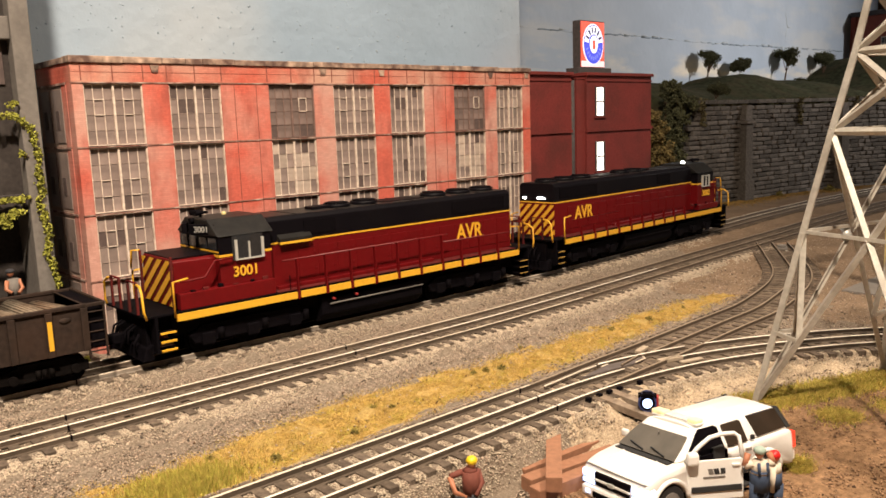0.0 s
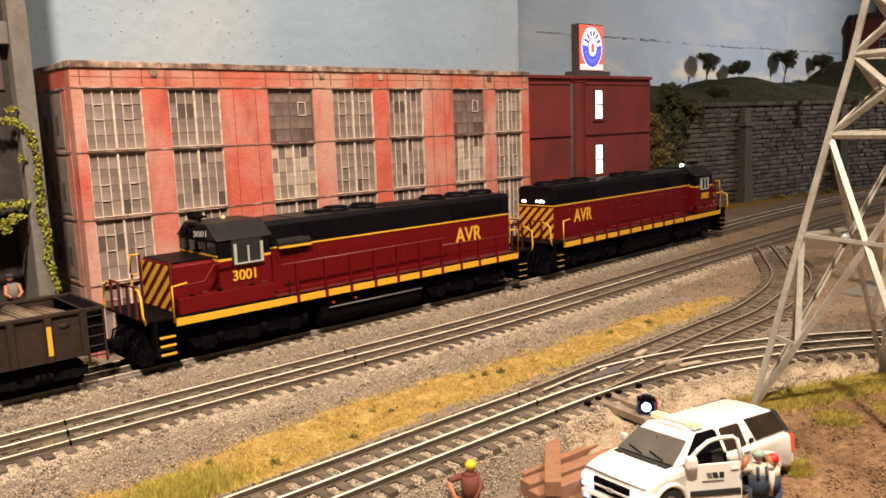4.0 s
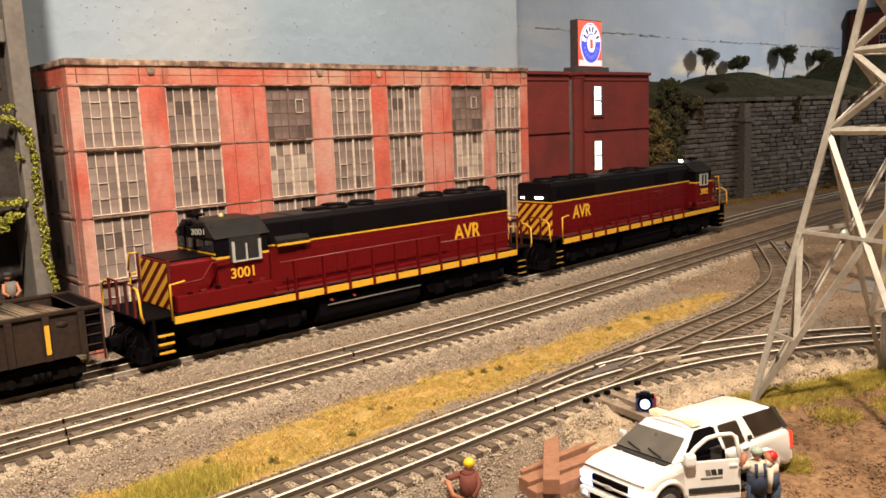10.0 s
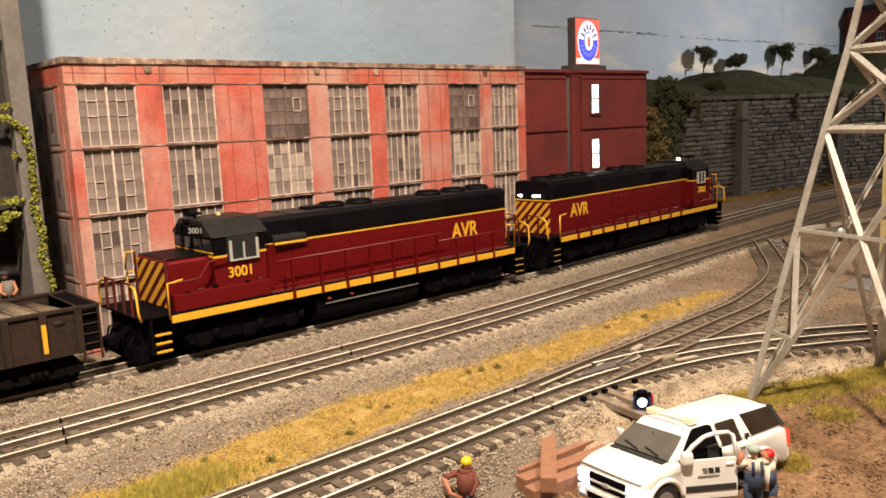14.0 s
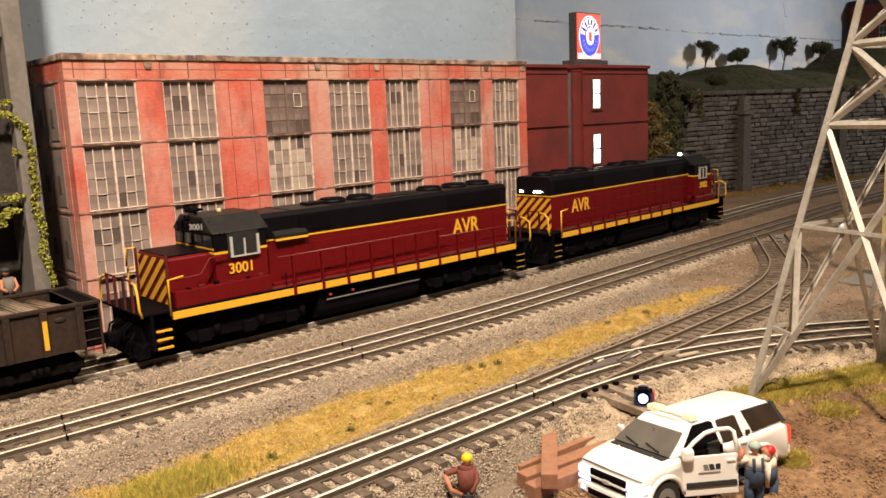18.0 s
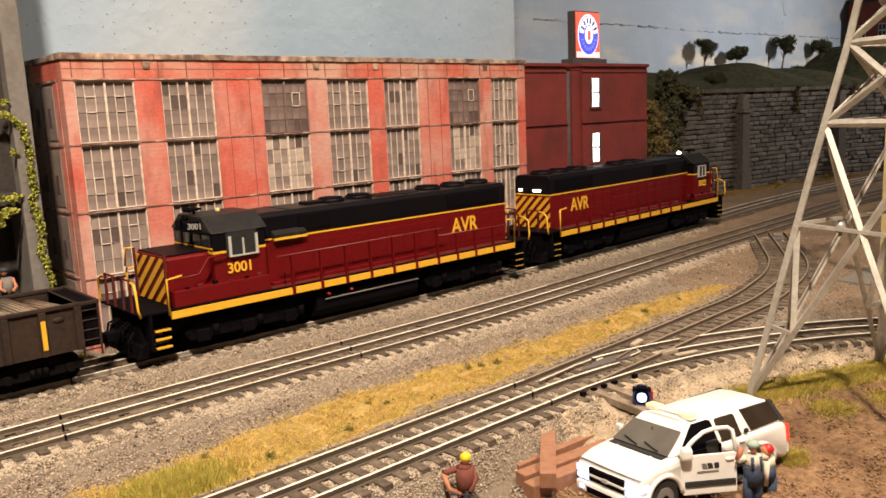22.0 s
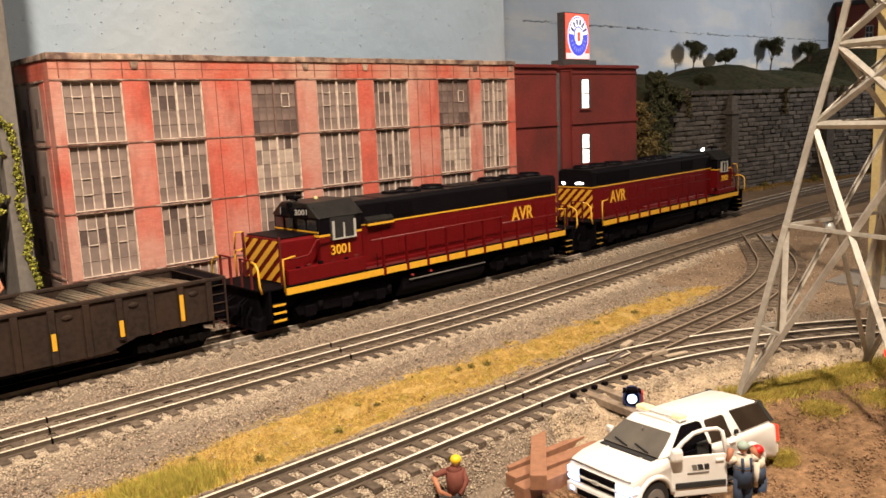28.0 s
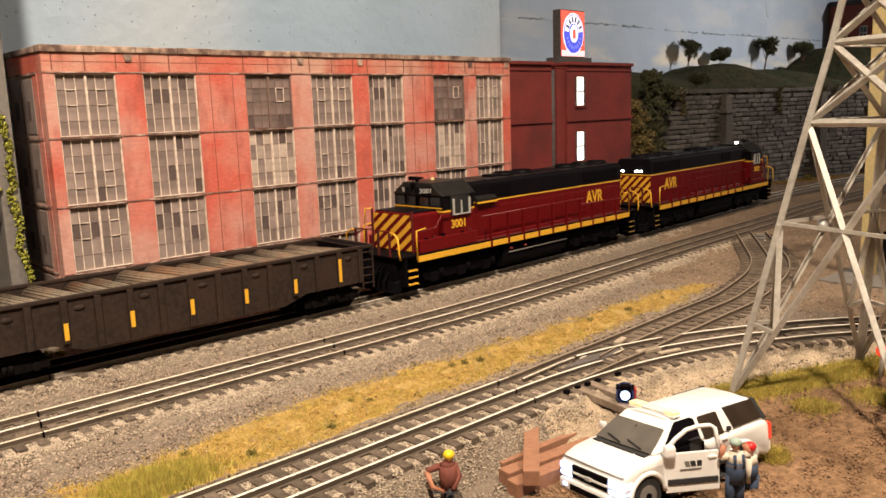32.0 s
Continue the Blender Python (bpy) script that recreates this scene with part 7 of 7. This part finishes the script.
M["side_glass"] = mat("brown_tinted_glass", (0.035, 0.025, 0.018), 0.10, var=0.3, scale=60)
M["screen_glass"] = mat("grey_windscreen", (0.115, 0.100, 0.080), 0.10, var=0.25, scale=45)
M["clear_lens"] = mat("milky_lens", (0.75, 0.70, 0.58), 0.15, var=0.1)


# ---------------------------------------------------------------- painted figures (dolls)
def doll(name, m, label, legs, torso, arms, head, hat, slots):
    """One plain mesh: limbs as tapered bars, head and hat."""
    bm = bmesh.new()
    for pts, r0, r1, mi in legs + arms:
        tube(pts, r0, bm, 8, mi, r1)
    for pts, r0, r1, mi in torso:
        tube(pts, r0, bm, 10, mi, r1)
    ball(head, 0.0024, bm, 0, 10, 8, (0.9, 0.95, 1.15))
    ball((head[0], head[1], head[2] + 0.0012), 0.0027, bm, hat[0], 10, 7, hat[1])
    ob = new(name, mesh_of(name, bm, [M[s] for s in slots]))
    ob.matrix_basis = m
    return tagged(ob, label, "figurine", "painted figures")


def dolls():
    doll("worker_figurine", pose(0.0220, -0.2668, -0.0268, 0, 0, -20), "small painted worker figurine with a yellow helmet",
         [([(0, -0.002, 0), (0.0005, -0.002, 0.014)], 0.0017, 0.0022, 2), ([(0, 0.002, 0), (0.0005, 0.002, 0.014)], 0.0017, 0.0022, 2)],
         [([(0.0005, 0, 0.0125), (0.0004, 0, 0.018), (0.0002, 0, 0.0245)], 0.0040, 0.0044, 1), ([(0.0002, 0, 0.0240), (0.0002, 0, 0.0262)], 0.0042, 0.0020, 1)],
         [([(-0.0036, 0.001, 0.0240), (-0.0098, 0.0010, 0.0228)], 0.0017, 0.0014, 1), ([(-0.0098, 0.0010, 0.0228), (-0.0086, -0.0020, 0.0162), (-0.0040, -0.0046, 0.0136)], 0.0013, 0.0011, 0),
          ([(0.0040, 0, 0.0240), (0.0058, -0.0012, 0.0180), (0.0006, -0.0050, 0.0138)], 0.0016, 0.0011, 1), ([(-0.0095, -0.0044, 0.0150), (0.0020, -0.0056, 0.0122)], 0.0005, 0.0005, 2)],
         (0.0008, -0.0006, 0.0282), (3, (1.05, 1.05, 0.85)), ["skin", "cloth_red", "cloth_dark", "helmet"])
    doll("engineer_figurine", pose(0.1174, -0.3600, -0.0258, 0, 0, -35), "small painted figurine in blue overalls and a grey cap",
         [([(-0.0022, 0, 0), (-0.0022, 0, 0.0155)], 0.0022, 0.0026, 2), ([(0.0022, 0, 0), (0.0022, 0, 0.0155)], 0.0022, 0.0026, 2)],
         [([(0, 0, 0.0120), (0, 0, 0.0170), (0, 0, 0.0222)], 0.0044, 0.0043, 2), ([(0, 0, 0.0205), (0, 0, 0.0262)], 0.0044, 0.0034, 1), ([(-0.0018, -0.0034, 0.0200), (-0.0020, -0.0030, 0.0262)], 0.0008, 0.0008, 2), ([(0.0018, -0.0034, 0.0200), (0.0020, -0.0030, 0.0262)], 0.0008, 0.0008, 2)],
         [([(-0.0036, 0, 0.0252), (-0.0072, 0.0004, 0.0238)], 0.0017, 0.0015, 1), ([(-0.0072, 0.0004, 0.0238), (-0.0052, 0.0014, 0.0296)], 0.0014, 0.0014, 0),
          ([(0.0036, 0, 0.0252), (0.0070, 0.0002, 0.0236)], 0.0017, 0.0015, 1), ([(0.0070, 0.0002, 0.0236), (0.0050, 0.0012, 0.0290)], 0.0014, 0.0014, 0)],
         (0, 0.0004, 0.0298), (3, (1.1, 1.1, 0.75)), ["skin", "cloth_white", "denim", "teal_cap"])
    doll("foreman_figurine", pose(0.1371, -0.3574, -0.0335, 0, 0, 20), "small painted figurine with a red helmet",
         [([(0, -0.002, 0), (0, -0.0022, 0.0155)], 0.0020, 0.0024, 2), ([(0, 0.002, 0), (0, 0.0022, 0.0155)], 0.0020, 0.0024, 2)],
         [([(0, 0, 0.0140), (0, 0, 0.0215)], 0.0040, 0.0038, 2), ([(0, 0, 0.0210), (0, 0, 0.0255)], 0.0037, 0.0032, 1)],
         [([(0.0034, 0, 0.0248), (0.0050, -0.001, 0.0185), (0.0046, -0.002, 0.013)], 0.0014, 0.0011, 0), ([(-0.0034, 0, 0.0248), (-0.0050, 0, 0.0185), (-0.0050, 0, 0.013)], 0.0014, 0.0011, 1)],
         (0, 0, 0.0285), (3, (1.05, 1.05, 0.9)), ["skin", "cloth_white", "denim", "red_cap"])
    doll("loader_figurine", pose(-0.0800, 0.0800, 0.0342, 0, 0, 0), "small painted figurine in a grey shirt on the dock",
         [([(0, -0.002, 0), (0, -0.002, 0.0165)], 0.0019, 0.0024, 2), ([(0, 0.002, 0), (0, 0.002, 0.0165)], 0.0019, 0.0024, 2)],
         [([(0, 0, 0.0155), (0.0005, 0, 0.0285)], 0.0040, 0.0036, 1)],
         [([(0.0035, -0.001, 0.0275), (0.0055, -0.002, 0.0215), (0.0020, -0.0050, 0.0185)], 0.0016, 0.0012, 0), ([(-0.0035, -0.001, 0.0275), (-0.005, -0.002, 0.0215), (-0.002, -0.0050, 0.0190)], 0.0016, 0.0012, 0)],
         (-0.001, -0.0005, 0.0325), (2, (1.1, 1.1, 0.7)), ["skin", "grey_post", "cloth_dark"])


# ---------------------------------------------------------------- timber stack, lamps, small things
def timbers():
    rows = [((0.0645, -0.2588), (0.1215, -0.2622), -0.0250, 0), ((0.0580, -0.2690), (0.1200, -0.2772), -0.0250, 0), ((0.0518, -0.2802), (0.1080, -0.2862), -0.0250, 0),
            ((0.0985, -0.2525), (0.0548, -0.2900), -0.0172, 1)]
    for (x0, y0), (x1, y1), z, top in rows:
        d = math.hypot(x1 - x0, y1 - y0)
        ob = new("timber", mesh_of("timber", box(0, -0.0040, 0, d, 0.0040, 0.0078, 0.0004), M["timber"]))
        ob.matrix_basis = pose(x0, y0, z, 0, 0, math.degrees(math.atan2(y1 - y0, x1 - x0)))
        tagged(ob, "reddish brown squared timber " + ("lying across a stack" if top else "at the bottom of a stack"), "timber", "stack of timbers")


def signal_lamp():
    ob = thing("ground_lamp", pose(0.1477, -0.2790, -0.0088, 0, 0, 215), "black ground lamp with a glowing blue-white lens", "lamp")
    part("stand", box(-0.003, -0.0040, 0, 0.003, 0.0040, 0.0060, 0.0006), M["under"], ob)
    b = part("housing", tube([(-0.005, 0, 0.0100), (0.004, 0, 0.0104)], 0.0050, seg=18), M["lamp_blue"], ob)
    part("bezel", tube([(0.0040, 0, 0.0104), (0.0044, 0, 0.0104)], 0.0040, seg=18), M["under"], b)
    part("lens", tube([(0.0044, 0, 0.0104), (0.0050, 0, 0.0104)], 0.0027, seg=16), M["blue_white"], b)
    part("visor", prism([(-0.0036, 0.0140), (0.0036, 0.0140), (0.0022, 0.0158), (-0.0022, 0.0158)], "x", 0.000, 0.0050), M["under"], b)
    for e in (-1, 1):
        part("ear", box(-0.002, e * 0.0042 - 0.0008, 0.0128, 0.003, e * 0.0042 + 0.0008, 0.0146, 0.0003), M["under"], b)
    part("bracket", box(-0.004, 0.0046, 0.004, 0.001, 0.0062, 0.013, 0.0004), M["red_lens_off"], ob)


M["lamp_blue"] = mat("dark_blue_enamel", (0.03, 0.05, 0.16), 0.35, var=0.1)


def red_signal():
    ob = thing("red_marker_lamp", pose(0.300, -0.3605, -0.012), "small red glowing marker lamp on a grey post", "lamp")
    part("post", tube([(0, 0, 0), (0, 0, 0.016)], 0.0012), M["pylon"], ob)
    part("lens", ball((0, 0, 0.0185), 0.0036), M["red_lens"], ob)


def switch_parts():
    ob = thing("track_switch", Matrix(), "grey frog plate and guard rails of the track switch", "track switch")
    leaf = [(0.165, -0.2195), (0.180, -0.2168), (0.190, -0.2154), (0.205, -0.2143), (0.217, -0.2145), (0.2255, -0.2175), (0.2272, -0.2210), (0.2245, -0.2255), (0.2124, -0.2261), (0.2000, -0.2245), (0.180, -0.2216)]
    part("frog_plate", prism(leaf, "z", -0.0036, -0.0020, bevel=0.0003), M["pad"], ob)
    part("frog_lip", tube([(x, y, -0.0018) for x, y in leaf[2:9]], 0.0005, seg=6), M["railtop_dull"], ob)
    for pts, m in (([(0.1335, -0.2159), (0.157, -0.2143), (0.172, -0.2132), (0.187, -0.2134)], "railtop"), ([(0.2000, -0.2240), (0.215, -0.2215), (0.232, -0.2190)], "railtop_brown")):
        for (xa, ya), (xb, yb) in zip(pts, pts[1:]):
            blade = part("point_rail", bar(Vector((xa, ya, -0.0016)), Vector((xb, yb, -0.0016)), 0.0012), M["railside"], ob)
            part("rail_head", bar(Vector((xa, ya, -0.0008)), Vector((xb, yb, -0.0008)), 0.0008), M[m], blade)
    for x, y, hx, hy, hz, ang in ((0.2394, -0.2125, 0.0075, 0.0022, 0.0026, 12), (0.2320, -0.2395, 0.0100, 0.0024, 0.0030, -14), (0.2410, -0.2500, 0.0090, 0.0018, 0.0018, -17)):
        blk = part("rail_ramp", box(-hx, -hy, -0.0030, hx, hy, -0.0030 + hz, 0.0006), M["pad_tan"], ob)
        blk.matrix_basis = pose(x, y, 0, 0, 0, ang)
    for x in (0.136, 0.1455, 0.1545, 0.1635, 0.1814):
        y = float(TRACK_3(x)) - GAUGE / 2
        part("tie_plate", box(x - 0.0016, y - 0.0045, -0.0055, x + 0.0016, y - 0.0016, -0.0010, 0.0003), M["under"], ob)
    for dx in (0.0, 0.012):
        t = part("switch_tie", box(-0.003, -0.030, -0.0075, 0.003, 0.030, -0.0034, 0.0003), M["old_board"], ob, "weathered tan switch tie")
        t.matrix_basis = pose(0.1445 + dx, -0.2640, 0.0006, 1.5, 0, -7)
    for x, y in ((-0.095, -0.0665), (0.100, -0.0675), (-0.06, 0.0353), (0.115, -0.2262)):
        for s in (-1, 0, 1):
            part("rail_joint", box(x + 0.004 * s - 0.0004, y + s * GAUGE / 2 - 0.0012, -0.0033, x + 0.004 * s + 0.0004, y + s * GAUGE / 2 + 0.0011, 0.0001), M["under"], ob)


M["pad"] = mat("grey_frog_plate", (0.11, 0.092, 0.085), 0.6, var=0.15)
M["old_board"] = mat("weathered_tan_board", (0.21, 0.158, 0.112), 0.85, var=0.25, scale=300, bump=0.3, stain=(0.34, 0.275, 0.21), stain_amount=0.6, stain_scale=90)
M["pad_tan"] = mat("tan_ramp", (0.38, 0.31, 0.23), 0.7, var=0.15)


def switch_machine():
    ob = thing("switch_machine", pose(0.712, -0.0860, -0.0085, 0, 0, 25), "dull grey switch machine and levers beside the track", "switch machine")
    part("case", box(-0.010, -0.006, 0, 0.010, 0.006, 0.007, 0.0012), M["grey_post"], ob)
    part("cover", box(-0.006, -0.0045, 0.007, 0.004, 0.0045, 0.010, 0.001), M["grey_post"], ob)
    part("motor", tube([(0.010, 0, 0.004), (0.020, 0.001, 0.004)], 0.0034, seg=12), M["under"], ob)
    for y in (-0.004, 0.004):
        part("lever", tube([(-0.010, y, 0.004), (-0.020, y * 1.4, 0.005), (-0.026, y * 1.2, 0.002)], 0.0012, seg=6), M["pylon"], ob)


def loose_board():
    ob = new("grey_board", mesh_of("grey_board", box(-0.02, -0.006, 0, 0.02, 0.006, 0.004, 0.0006), M["grey_post"]))
    ob.matrix_basis = pose(-0.012, -0.287, -0.0250, 0, 0, 20)
    tagged(ob, "flat grey board lying on the gravel", "board")
    ob = new("paint_box", mesh_of("paint_box", box(-0.004, -0.003, 0, 0.004, 0.003, 0.005, 0.0005), M["cloth_white"]))
    ob.matrix_basis = pose(0.0245, -0.2765, -0.0250, 0, 0, 30)
    tagged(ob, "small cream box on the gravel", "box")


ground()
shell()
backdrop_paint()
plaster_lumps()
warehouse()
factory()
maroon_building()
sign()
hill()
far_building()
crane_post()
pylon()
LOCO_1, WHEELS_1 = locomotive("locomotive", "3001")
LOCO_2, WHEELS_2 = locomotive("locomotive", "3002")
CAR, WHEELS_3 = gondola()
car()
dolls()
timbers()
signal_lamp()
red_signal()
loose_board()
switch_machine()
vine()
trees()
bushes()
tracks()
switch_parts()
stone_wall()
grass()
stones()


# ---------------------------------------------------------------- motion of the train
TRAVEL = [(0, 0.0), (25.0, 0.0), (25.2, 0.0008), (25.5, 0.0045), (26.0, 0.0210), (26.5, 0.0405), (27.0, 0.0600), (27.5, 0.0795), (28.0, 0.0982), (28.5, 0.1158), (29.0, 0.1334), (29.5, 0.1514), (30.0, 0.1692), (30.5, 0.1868), (31.0, 0.2036), (31.5, 0.2208), (32.0, 0.2385)]


def on_track(x, half, turned=False):
    a, b = Vector((x - half, float(TRACK_1(x - half)), 0)), Vector((x + half, float(TRACK_1(x + half)), 0))
    m = (a + b) / 2
    return pose(m.x, m.y, 0, 0, 0, math.degrees(math.atan2(b.y - a.y, b.x - a.x)) + (180 if turned else 0))


def motions():
    walk(LOCO_1, [(t, on_track(0.1728 + s, 0.112)) for t, s in TRAVEL])
    walk(LOCO_2, [(t, on_track(0.5935 + s * 0.985, 0.112, True)) for t, s in TRAVEL])
    walk(CAR, [(t, on_track(-0.2075 + s, 0.114) @ Matrix.Translation((0.150, 0, 0))) for t, s in TRAVEL])
    ts = [0.0] + [25.0 + 0.25 * i for i in range(29)]
    for wheels, way in ((WHEELS_1, 1), (WHEELS_2, -1), (WHEELS_3, 1)):
        for w, r in wheels:
            base = w.location.copy()
            walk(w, [(t, pose(base.x, base.y, base.z, 0, math.degrees(way * np.interp(t, [k[0] for k in TRAVEL], [k[1] for k in TRAVEL]) / r), 0)) for t in ts])


motions()
